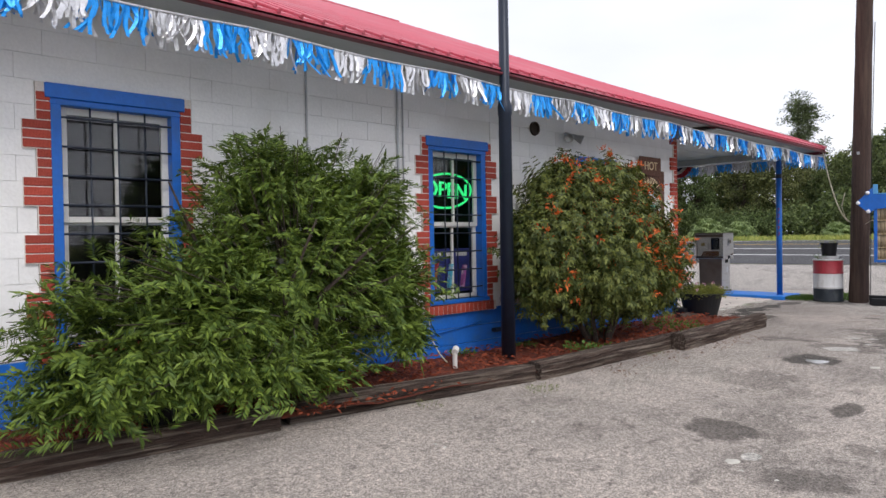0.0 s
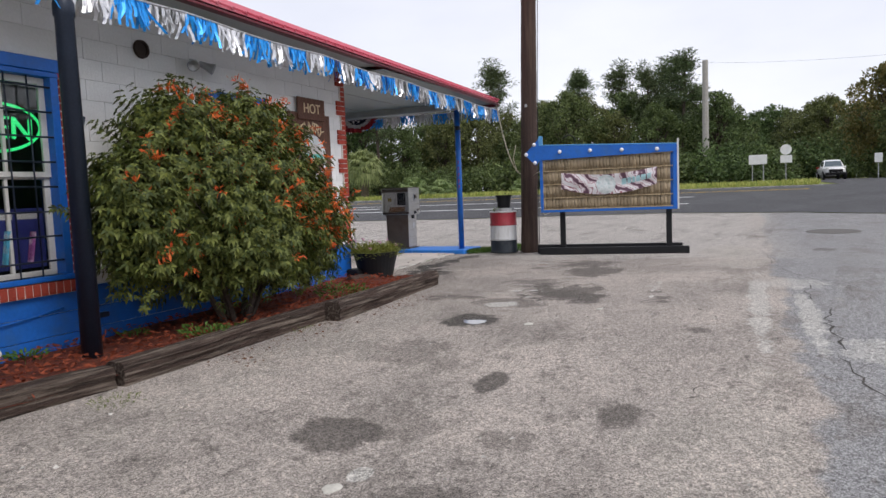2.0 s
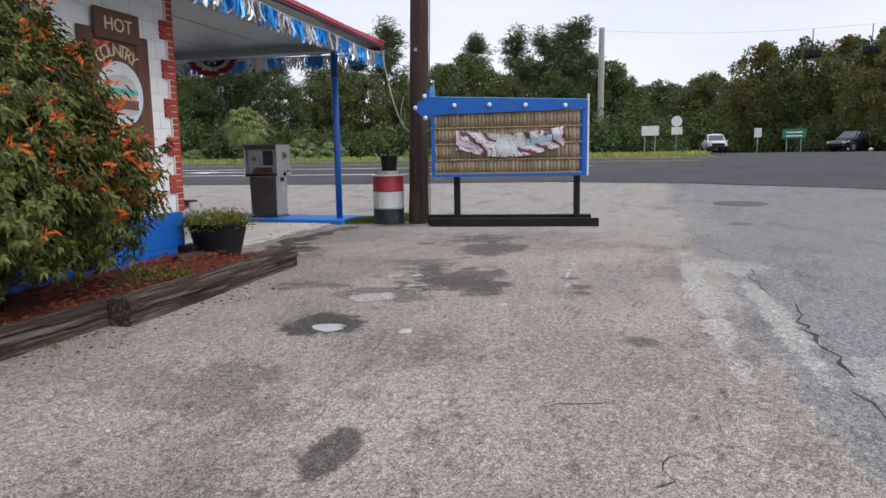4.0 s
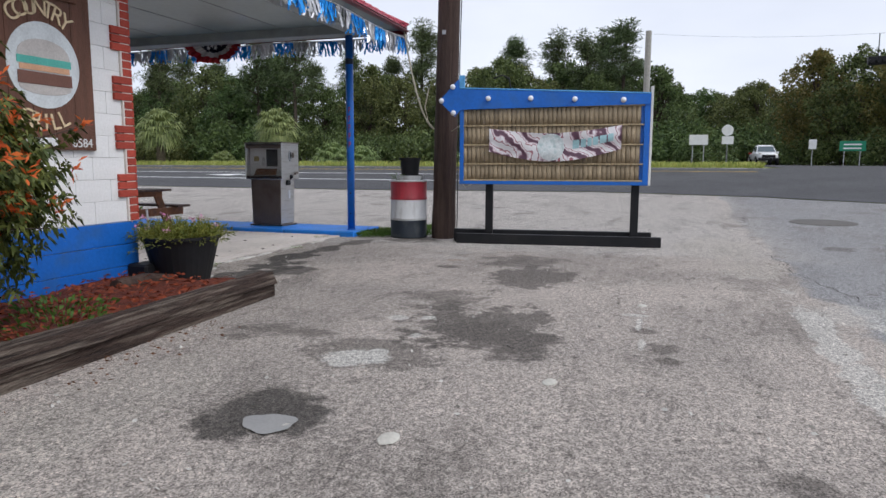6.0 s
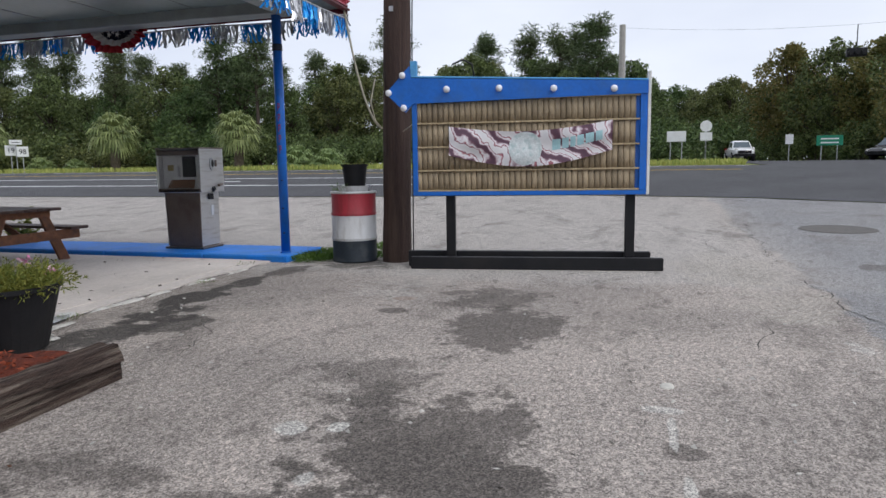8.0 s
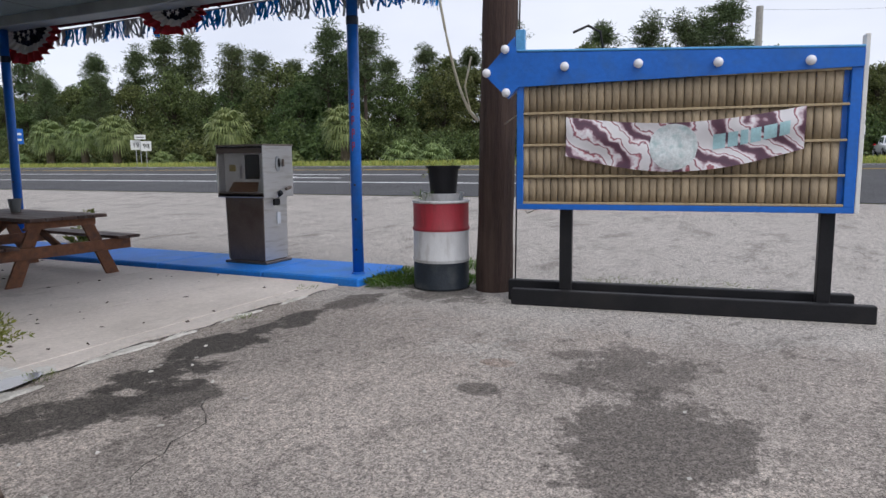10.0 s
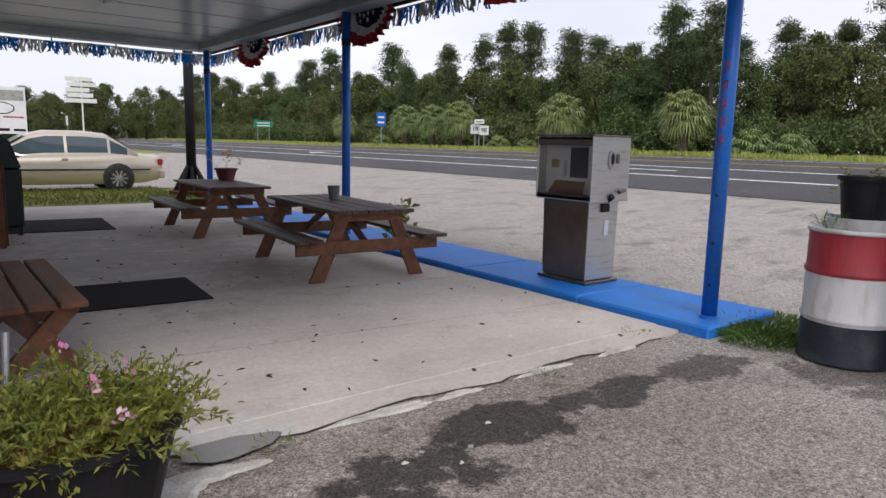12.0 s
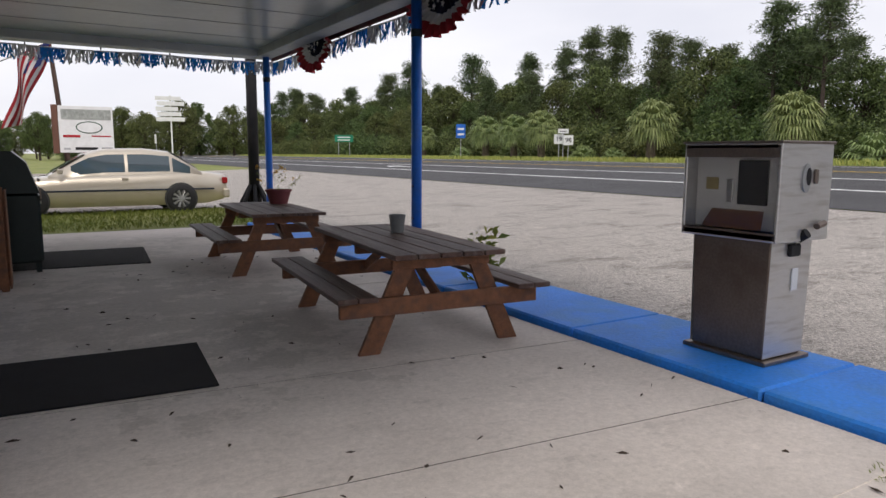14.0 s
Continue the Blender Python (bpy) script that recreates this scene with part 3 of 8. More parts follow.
def words(name, text, size, material, parent, m, label="", depth=0.004, spacing=1.0):
    cu = bpy.data.curves.new(name, "FONT")
    cu.body, cu.size, cu.extrude, cu.align_x, cu.align_y, cu.space_character = text, size, depth, "CENTER", "CENTER", spacing
    tmp = new("lettering", cu)
    bpy.context.view_layer.update()
    me = bpy.data.meshes.new_from_object(tmp.evaluated_get(bpy.context.evaluated_depsgraph_get()))
    bpy.data.objects.remove(tmp)
    me.materials.clear()
    me.materials.append(material)
    ob = new(name, me)
    ob.parent = parent
    ob.matrix_local = m
    if label:
        ob["label"] = label
    return ob


def leaves(n_rng, centers, normals, length, width, droop=0.3, fold=0.0):
    """Many small pointed leaves: four corners each, as arrays of corners and faces."""
    n = len(centers)
    d = normals / np.maximum(np.linalg.norm(normals, axis=1, keepdims=True), 1e-6)
    side = np.cross(d, n_rng.normal(size=(n, 3)))
    side /= np.maximum(np.linalg.norm(side, axis=1, keepdims=True), 1e-6)
    L = (length * n_rng.uniform(0.6, 1.3, n))[:, None]
    W = (width * n_rng.uniform(0.6, 1.3, n))[:, None]
    mid = centers + d * L * 0.5
    tip = centers + d * L
    tip[:, 2] -= (droop * L[:, 0])
    v = np.stack([centers, mid + side * W / 2, tip, mid - side * W / 2], 1).reshape(-1, 3)
    f = np.arange(n * 4).reshape(-1, 4)
    return v, f


def join(lists):
    vs, fs, k = [], [], 0
    for v, f in lists:
        vs.append(v)
        fs.append(f + k)
        k += len(v)
    return np.concatenate(vs), np.concatenate(fs)


def quad_mesh(name, v, f, material, parent=None, label=""):
    me = bpy.data.meshes.new(name)
    me.vertices.add(len(v))
    me.vertices.foreach_set("co", np.asarray(v, dtype=np.float32).ravel())
    me.loops.add(f.size)
    me.loops.foreach_set("vertex_index", f.astype(np.int32).ravel())
    me.polygons.add(len(f))
    me.polygons.foreach_set("loop_start", np.arange(0, f.size, f.shape[1], dtype=np.int32))
    me.update(calc_edges=True)
    me.materials.append(material)
    ob = new(name, me)
    if parent is not None:
        ob.parent = parent
    if label:
        ob["label"] = label
    return ob


def smooth01(t):
    t = min(1.0, max(0.0, t))
    return t * t * (3 - 2 * t)


RISE = [(-900, 0.0), (20, 0.0), (29, 0.22), (33, 0.5), (37, 0.72), (42, 0.9), (47, 1.0), (60, 1.1), (900, 1.6)]


def gz(x, y):
    """Height of the ground: level by the house, dipping in the open lot, rising to the highway."""
    for (a, za), (b, zb) in zip(RISE, RISE[1:]):
        if a <= x <= b:
            z = za + (zb - za) * (x - a) / (b - a)
            break
    return z - 0.14 * smooth01((4.9 - y) / 2.6) * smooth01((10.5 - x) / 3.5)


def near_edge(y):
    """The line where the highway's asphalt begins."""
    pts = [(-26, -60), (-22, -40), (-17, 0), (-13, 15), (-9, 23), (-4.5, 27.5), (-1, 29.3), (4, 30), (12, 29.5), (400, 29.5)]
    if y <= pts[0][0]:
        return pts[0][1]
    for (ya, xa), (yb, xb) in zip(pts, pts[1:]):
        if ya <= y <= yb:
            return xa + (xb - xa) * (y - ya) / (yb - ya)
    return 29.5


def sheet(name, xs, ys, lift, material, label, category, kind="structure"):
    """A sheet that follows the ground. xs may be a function of y."""
    verts, faces = [], []
    for y in ys:
        row = xs(y) if callable(xs) else xs
        verts += [(x, y, gz(x, y) + lift) for x in row]
        w = len(row)
    for j in range(len(ys) - 1):
        for i in range(w - 1):
            a = j * w + i
            faces.append((a, a + 1, a + w + 1, a + w))
    return tagged(mesh_part(name, verts, faces, material, smooth=True), label, category, kind=kind)


# ---- ground, lot, road ----
XB = [a for a, _ in RISE]
gx = sorted(set([-900, -300, -100, -40, -20] + [x * 1.0 for x in range(-10, 21)] + [24.0] + XB[1:] + [80, 120, 200, 400]))
gy = [-900, -300, -100, -50, -30, -20] + [y * 0.75 for y in range(-16, 24)] + [20, 25, 30, 40, 60, 90, 140, 250, 500, 900]
sheet("ground", gx, gy, -0.02, M_GRASSG, "green and straw-coloured verge grass reaching to the woods", "ground")
lot_y = [-60, -40, -26, -22, -17, -13, -9] + [y * 0.5 for y in range(-16, 12)] + [5.9, 6.4, 7.1]


def lot_row(y):
    e = near_edge(y) - 0.02
    base = [-40, -10] + [k * 1.0 for k in range(-6, 13)] + [14, 16, 18, 20, 23, 26]
    return [min(b, e) for b in base] + [e]


sheet("lot", lot_row, lot_y, 0.0, M_LOT, "old speckled grey lot paving with oil stains and cracks", "pavement")


def fore_row(y):
    e = near_edge(y) - 0.02
    return [18.5, 20, 23, 26, e]


sheet("forecourt", fore_row, [7.1, 8, 12, 16, 20, 24, 28, 34, 45, 60], 0.0, M_LOT, "pale worn concrete forecourt beside the highway", "pavement")
sheet("side_lot", [-10, 0, 8, 12, 16, 18.6], [24.3, 30, 36, 45, 60], 0.01, M_LOT, "pale concrete parking ground under the sedan", "pavement")


def road_row(y):
    e = near_edge(y)
    return [e] + [max(b, e + 0.01 * k) for k, b in enumerate((20, 29.5, 31, 33, 35, 37, 39.5, 42, 44.5, 47), 1)]


road_y = [-60, -40, -26, -24, -22, -19.5, -17, -15, -13, -11, -9, -6.7, -4.5, -2.8, -1, 1.5, 4, 8, 12, 25, 60, 120, 250, 500]
sheet("road", road_row, road_y, 0.016, M_ROAD, "dark grey asphalt highway with a wide side-street mouth", "road")
sheet("side_road", [46.9, 60, 78], [-17, -11, -4], 0.016, M_ROAD, "dark asphalt side street leading away between woods", "road")


def stripe(name, x, y0, y1, w, material, label):
    ys = [y0 + (y1 - y0) * i / 24 for i in range(25)]
    xs = sorted([x - w / 2, x + w / 2] + [b for b in XB if x - w / 2 < b < x + w / 2])
    return sheet(name, xs, ys, 0.024, material, label, "road marking")


stripe("road_marking", 33.2, 3, 250, 0.22, M_LINE, "white edge line painted on the asphalt")
stripe("road_marking", 36.8, 3, 250, 0.2, M_LINE, "white lane line painted on the asphalt")
stripe("road_marking", 40.7, -2, 250, 0.14, M_LINEY, "yellow centre line painted on the asphalt")
stripe("road_marking", 41.0, -2, 250, 0.14, M_LINEY, "yellow centre line painted on the asphalt")
stripe("road_marking", 45.6, -3, 250, 0.2, M_LINE, "white edge line painted on the asphalt")
for ay in (21.0, 47.0, 80.0):
    bm = bmesh.new()
    pts = [(35.0, ay - 2.2), (35.22, ay - 2.2), (35.22, ay + 0.4), (35.7, ay + 0.4), (35.1, ay + 2.2), (34.5, ay + 0.4), (34.98, ay + 0.4)]
    bm.faces.new([bm.verts.new((x, y, gz(x, y) + 0.026)) for x, y in pts])
    tagged(part("road_arrow", bm, M_LINE), "white turn arrow painted on the asphalt", "road marking", "arrows on the highway", "structure")

sheet("side_road", [77.9, 120, 300], [-11, -7, -4], 0.016, M_ROAD, "dark asphalt side street leading away between woods", "road")
M_CRACK = mat("crack_shadow", (0.06, 0.055, 0.05), 0.95, vary=0.4, bump=0)


def crack(x0, y0, x1, y1, w, seed, jag=0.12):
    """A ragged open crack in the paving."""
    g = random.Random(seed)
    n = max(6, int(math.hypot(x1 - x0, y1 - y0) / 0.12))
    left, right, ox, oy = [], [], 0.0, 0.0
    dx, dy = (x1 - x0), (y1 - y0)
    L = math.hypot(dx, dy)
    for i in range(n + 1):
        t = i / n
        ox = ox * 0.8 + g.uniform(-jag, jag) * 0.5
        x, y = x0 + dx * t - dy / L * ox, y0 + dy * t + dx / L * ox
        ww = w * g.uniform(0.2, 1.0) * min(1, 6 * t, 6 * (1 - t))
        left.append((x - dy / L * ww, y + dx / L * ww, gz(x, y) + 0.0025))
        right.append((x + dy / L * ww, y - dx / L * ww, gz(x, y) + 0.0025))
    vs = left + right
    fs = [(i, i + 1, n + 2 + i, n + 1 + i) for i in range(n)]
    return tagged(mesh_part("pavement_crack", vs, fs, M_CRACK), "ragged dark crack in the lot paving", "crack", kind="structure")


for i, (a, b, c, d, w) in enumerate(((7.6, -0.3, 9.4, 0.0, 0.02), (9.4, 0.0, 11.6, 0.02, 0.03), (11.6, 0.02, 13.4, 0.0, 0.02), (12.4, -0.15, 13.3, -0.55, 0.014), (13.4, 0.0, 17.6, 0.46, 0.018), (17.6, 0.46, 25.0, 0.2, 0.014), (12.9, -0.6, 13.6, -0.1, 0.012), (8.7, 1.75, 9.05, 1.35, 0.02), (8.05, 1.2, 8.4, 1.05, 0.016), (9.2, 2.6, 9.6, 2.3, 0.01), (14.0, 1.3, 14.9, 1.0, 0.012), (13.0, 5.0, 14.2, 5.6, 0.01), (19.5, 1.0, 24.0, 2.0, 0.012))):
    crack(a, b, c, d, w * 0.55, i)

# ---- slab under the canopy, with sawn joints ----
def skewed(bm):
    """The cross joints run a little out of square to the house."""
    for v in bm.verts:
        if 7.1 < v.co.y < 19.0:
            v.co.y -= 0.09 * (v.co.x - 15.9)
    return bm


slab = thing("slab", 0, 0, 0, label="grey-tan concrete slab under the canopy with joints", category="pavement", kind="structure")
for yy0, yy1 in ((7.05, 8.1), (8.114, 9.59), (9.604, 12.5), (12.514, 15.5), (15.514, 19.4)):
    for xx0, xx1 in ((12.47, 17.25),):
        part("panel", skewed(boxed(xx0, xx1, yy0, yy1, -0.08, 0.03)), M_SLAB, slab)
for yj in (8.107, 9.597, 12.507, 15.507):
    part("joint_filler", skewed(boxed(12.47, 17.25, yj - 0.0068, yj + 0.0068, -0.05, 0.0265)), M_CRACK, slab, "dark dirt-filled joint")
rng = np.random.default_rng(3)
# the broken front edge of the slab, with pale patches and a lump of spilled mortar
edge = [(12.5, 7.05)] + [(12.9 + i * 0.12, 6.84 + 0.03 * math.sin(i * 0.55) + rng.uniform(-0.018, 0.018) + (0.06 if i < 8 else 0)) for i in range(35)] + [(17.25, 6.84), (17.25, 7.05)]
bm = bmesh.new()
top = [bm.verts.new((x, y, 0.024)) for x, y in edge]
f = bm.faces.new(top)
r = bmesh.ops.extrude_face_region(bm, geom=[f])
bmesh.ops.translate(bm, vec=(0, 0, -0.08), verts=[v for v in r["geom"] if isinstance(v, bmesh.types.BMVert)])
bmesh.ops.recalc_face_normals(bm, faces=bm.faces)
part("broken_edge", bm, M_SLAB, slab, "crumbled concrete edge against the asphalt")
M_SPILL = mat("spilled_white_mortar", (0.62, 0.6, 0.56), 0.9, vary=0.25, scale=9, bump=0.5, dirt=(0.3, 0.28, 0.25), dirt_amount=0.6, dirt_scale=6)
for cx, cy, rx, ry in ((13.28, 6.6, 0.2, 0.12), (13.5, 6.62, 0.17, 0.06), (13.2, 6.42, 0.13, 0.1), (13.3, 6.95, 0.12, 0.05), (14.45, 6.78, 0.3, 0.045), (14.95, 6.77, 0.16, 0.03), (15.7, 6.79, 0.24, 0.03), (16.4, 6.79, 0.2, 0.03)):
    bm = bmesh.new()
    ang = np.linspace(0, 6.13, 30)
    ring = [bm.verts.new((cx + rx * q * math.cos(a), cy + ry * q * math.sin(a), 0.004)) for a, q in zip(ang, 0.85 + 0.3 * rng.random(30) + 0.3 * np.sin(3 * ang + cx * 9))]
    inner = [bm.verts.new((cx + (v.co.x - cx) * 0.8, cy + (v.co.y - cy) * 0.8, 0.014 + 0.008 * rng.random())) for v in ring]
    for i in range(30):
        bm.faces.new((ring[i], ring[(i + 1) % 30], inner[(i + 1) % 30], inner[i]))
    bm.faces.new(inner)
    part("mortar_patch", bm, M_SPILL, slab, "whitish mortar patch")
# the dirt-filled gap along the broken edge
gap_w = [0.012 + 0.016 * rng.random() for _ in edge]
mesh_part("edge_gap", [(x, y + 0.004, 0.0065) for x, y in edge[1:-2]] + [(x, y - g_, 0.0065) for (x, y), g_ in zip(edge[1:-2], gap_w)], [(i, i + 1, len(edge) - 3 + i + 1, len(edge) - 3 + i) for i in range(len(edge) - 4)], M_CRACK, slab, "dark dirt-filled gap along the edge")
# Glossy water whose pale base colour also paints in the reflected sky.
M_PUDDLE = mat("sky_pale_puddle_film", (0.33, 0.325, 0.32), 0.03, vary=0.1, bump=0, spec=1.0)


def puddle(x, y, rx, ry, z, label):
    bm = bmesh.new()
    bm.faces.new([bm.verts.new((x + rx * (1 + 0.09 * math.sin(3 * a + x) + 0.05 * math.sin(6 * a)) * math.cos(a), y + ry * (1 + 0.09 * math.sin(3 * a + x) + 0.05 * math.sin(6 * a)) * math.sin(a), z)) for a in np.linspace(0, 6.13, 40)])
    for v in bm.verts:
        v.co.z = gz(v.co.x, v.co.y) + z
    return tagged(part("puddle", bm, M_PUDDLE), label, "puddle", kind="structure")


puddle(13.6, 6.8, 0.24, 0.11, 0.028, "thin rain puddle at the slab's edge, sky reflection put into its pale colour")
puddle(9.88, 3.45, 0.11, 0.13, 0.004, "small rain puddle in a dip of the lot, sky reflection put into its pale colour")

# ---- the blue pump island ----
island = thing("pump_island", 0, 0, 0, label="low bright-blue painted concrete pump island, chipped", category="curb", kind="structure")
for a, b in ((6.6, 7.92), (7.93, 9.6), (9.61, 11.6), (11.61, 13.8), (13.81, 16.2), (16.21, 19.3)):
    part("curb_block", boxed(17.28, 18.32, a, b, -0.05, 0.09, 0.016), M_BLUECURB, island)

# ---- the house ----
WY, WX = 6.72, 12.65


def window_hole_wall():
    """South wall of painted block courses, with openings left free."""
    holes = [(2.53, 3.56, 0.78, 2.84), (6.6, 7.59, 0.78, 2.78), (9.6, 10.62, 1.0, 2.74)]
    wall = thing("wall_south", 0, 0, 0, label="white-painted block wall with a bright blue base", category="wall", kind="structure")
    core = bmesh.new()
    xs = sorted({-8.0, WX - 0.03} | {h[0] for h in holes} | {h[1] for h in holes})
    for a, b in zip(xs, xs[1:]):
        zs = [(-0.1, 3.75)]
        for h in holes:
            if h[0] <= a and b <= h[1]:
                zs = [(-0.1, h[2]), (h[3], 3.75)]
        for z0, z1 in zs:
            box(core, a, b, WY + 0.012, WY + 0.22, z0, z1)
    part("wall_core", core, M_WHITE, wall)
    shared = {}
    for row in range(15):
        z0, z1 = 0.64 + row * 0.203, 0.64 + (row + 1) * 0.203 - 0.003
        x = -8.0 + (0.2 if row % 2 else 0.0)
        while x < WX - 0.13:
            x0, x1 = x, min(x + 0.4, WX - 0.12)
            x += 0.403
            cuts = [(x0, x1)]
            for h in holes:
                if z1 > h[2] - 0.03 and z0 < h[3] + 0.12:
                    nxt = []
                    for a, b in cuts:
                        if b <= h[0] - 0.12 or a >= h[1] + 0.12:
                            nxt.append((a, b))
                        else:
                            if a < h[0] - 0.12:
                                nxt.append((a, h[0] - 0.12))
                            if b > h[1] + 0.12:
                                nxt.append((h[1] + 0.12, b))
                    cuts = nxt
            for a, b in cuts:
                if b - a < 0.04 or z0 > 3.6:
                    continue
                key = (round(b - a, 2), "far" if a < 5.2 else "near")
                if a < 5.2:
                    shared.setdefault("far", []).append((a, b, z0, z1))
                    continue
                k2 = round(b - a, 2)
                if k2 not in shared:
                    bmb = boxed(-k2 / 2, k2 / 2, -0.002, 0.012, -0.1, 0.1, 0.0018)
                    o = part("block", bmb, M_WHITE, wall)
                    shared[k2] = o.data
                else:
                    o = new("block", shared[k2])
                    o.parent = wall
                o.location = ((a + b) / 2, WY + 0.0005 * ((row * 7 + int(a * 10)) % 5), (z0 + z1) / 2)
    bm = bmesh.new()
    for a, b, z0, z1 in shared.get("far", []):
        box(bm, a, b, WY - 0.002, WY + 0.012, z0, z1)
    o = part("block_field", bm, M_WHITE, wall)
    tagged(o, kind="stuff")
    for k in range(3):
        part("base_course", boxed(-8.0, WX - 0.005, WY - 0.012, WY + 0.012, 0.0 + 0.21 * k, 0.205 + 0.21 * k + 0.006 * (k == 2), 0.004), M_BLUE, wall, "blue-painted base course")
    return wall


wall_s = window_hole_wall()
BRICK = {}


def brick(parent, w, x, z, y=WY - 0.014, d=0.03, turn=None):
    k = (round(w, 3), turn)
    if k not in BRICK:
        bm = boxed(-w / 2, w / 2, -d / 2, d / 2, -0.0335, 0.0335, 0.004)
        if turn:
            bmesh.ops.rotate(bm, cent=(0, 0, 0), matrix=Matrix.Rotation(radians(turn), 3, "Z" if turn == 90 else "Y"), verts=bm.verts)
        o = part("brick", bm, M_BRICK, parent)
        BRICK[k] = o.data
    else:
        o = new("brick", BRICK[k])
        o.parent = parent
    o.location = (x, y, z)
    return o


def quoin(parent, edge_x, side, z0, z1, narrow=0.1, wide=0.2, face_y=WY - 0.014):
    """Painted brick edging: three short courses, then three long ones."""
    n = int((z1 - z0) / 0.0765)
    for i in range(n):
        w = wide if (i // 3) % 2 else narrow
        brick(parent, w, edge_x + side * w / 2, z0 + 0.038 + i * 0.0765, face_y)


def house_window(name, x0, x1, z0, z1, label, bars, bricks=True, vbars=3, hbars=8):
    win = thing(name, 0, 0, 0, label=label, category="window", kind="structure")
    if bricks:
        quoin(win, x0 - 0.01, -1, z0 - 0.06, z1 + 0.02)
        quoin(win, x1 + 0.01, 1, z0 - 0.06, z1 + 0.02)
        bmm = bmesh.new()
        for e, s in ((x0 - 0.01, -1), (x1 + 0.01, 1)):
            box(bmm, min(e, e + s * 0.105), max(e, e + s * 0.105), WY - 0.022, WY + 0.01, z0 - 0.07, z1 + 0.02)
            for i in range(int((z1 - z0 + 0.08) / 0.0765)):
                if (i // 3) % 2:
                    box(bmm, min(e + s * 0.1, e + s * 0.204), max(e + s * 0.1, e + s * 0.204), WY - 0.022, WY + 0.01, z0 - 0.064 + i * 0.0765, z0 - 0.064 + (i + 1) * 0.0765)
        part("mortar", bmm, M_MORTAR, win)
        k = 0
        x = x0 - 0.1
        while x < x1 + 0.1:
            brick(win, 0.115, x, z0 - 0.115, WY - 0.03, 0.06, 270)
            x += 0.0765
        part("sill_bed", boxed(x0 - 0.14, x1 + 0.14, WY - 0.05, WY + 0.01, z0 - 0.175, z0 - 0.06), M_MORTAR, win)
    part("window_sill", boxed(x0 - 0.03, x1 + 0.03, WY - 0.05, WY + 0.12, z0 - 0.05, z0, 0.006), M_BLUE, win, "blue-painted sill")
    hd = boxed(x0 - 0.05, x1 + 0.05, WY - 0.04, WY + 0.1, z1 - 0.1, z1 + 0.02, 0.006)
    box(hd, x0 - 0.02, x1 + 0.02, WY - 0.025, WY + 0.1, z1 - 0.15, z1 - 0.1, 0.006)
    part("head_trim", hd, M_BLUE, win, "blue-painted lintel trim")
    for a, b in ((x0 - 0.01, x0 + 0.07), (x1 - 0.07, x1 + 0.01)):
        part("jamb", boxed(a, b, WY - 0.02, WY + 0.14, z0, z1 - 0.1, 0.004), M_BLUE, win, "blue-painted jamb")
    fx0, fx1, fz0, fz1 = x0 + 0.07, x1 - 0.07, z0, z1 - 0.15
    zm = (fz0 + fz1) / 2
    for lo, hi, yy in ((zm, fz1, WY + 0.07), (fz0, zm + 0.04, WY + 0.1)):
        sash = bmesh.new()
        for a, b, c, d in ((fx0, fx0 + 0.06, lo, hi), (fx1 - 0.06, fx1, lo, hi), (fx0 + 0.06, fx1 - 0.06, lo, lo + 0.05), (fx0 + 0.06, fx1 - 0.06, hi - 0.06, hi), ((fx0 + fx1) / 2 - 0.015, (fx0 + fx1) / 2 + 0.015, lo + 0.05, hi - 0.06)):
            box(sash, a, b, yy, yy + 0.035, c, d, 0.003)
        so = part("sash", sash, M_SASH, win, "white wooden sash")
        for a, b in ((fx0 + 0.06, (fx0 + fx1) / 2 - 0.015), ((fx0 + fx1) / 2 + 0.015, fx1 - 0.06)):
            p = part("pane", boxed(a, b, yy + 0.014, yy + 0.018, lo + 0.05, hi - 0.06), M_GLASS, so)
            p.visible_shadow = False
    if bars:
        for i in range(vbars):
            x = fx0 + (fx1 - fx0) * (i + 1) / (vbars + 1)
            part("security_bar", rodded((x, WY + 0.01, z0), (x, WY + 0.01, z1 - 0.12), 0.008, n=8), M_DARKMETAL, win, smooth=True)
        for i in range(hbars):
            z = z0 + (z1 - z0 - 0.15) * (i + 0.6) / hbars
            part("security_bar", rodded((x0 + 0.03, WY - 0.002, z), (x1 - 0.03, WY - 0.002, z), 0.009, n=8), M_DARKMETAL, win, smooth=True)
    # added box for the room behind, its dimness put into the near-black colour
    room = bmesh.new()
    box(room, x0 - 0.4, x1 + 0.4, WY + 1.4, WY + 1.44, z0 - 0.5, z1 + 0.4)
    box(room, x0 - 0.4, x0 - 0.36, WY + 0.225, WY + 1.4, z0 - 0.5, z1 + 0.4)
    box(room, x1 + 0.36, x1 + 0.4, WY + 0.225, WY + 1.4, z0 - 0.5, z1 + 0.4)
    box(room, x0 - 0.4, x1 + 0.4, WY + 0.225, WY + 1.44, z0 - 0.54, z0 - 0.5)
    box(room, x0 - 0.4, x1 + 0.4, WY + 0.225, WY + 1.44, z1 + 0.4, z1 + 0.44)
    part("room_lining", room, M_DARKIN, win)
    return win


win1 = house_window("window_1", 2.53, 3.56, 0.78, 2.84, "tall blue-framed barred sash window edged with red brick", True)
win2 = house_window("window_2", 6.6, 7.59, 0.78, 2.78, "tall blue-framed barred sash window with open sign", True)
win3 = house_window("window_3", 9.6, 10.62, 1.0, 2.74, "blue-framed sash window half hidden by the firebush", True)
# east corner quoins
quoin(wall_s, WX, -1, 0.64, 3.5, 0.1, 0.22)
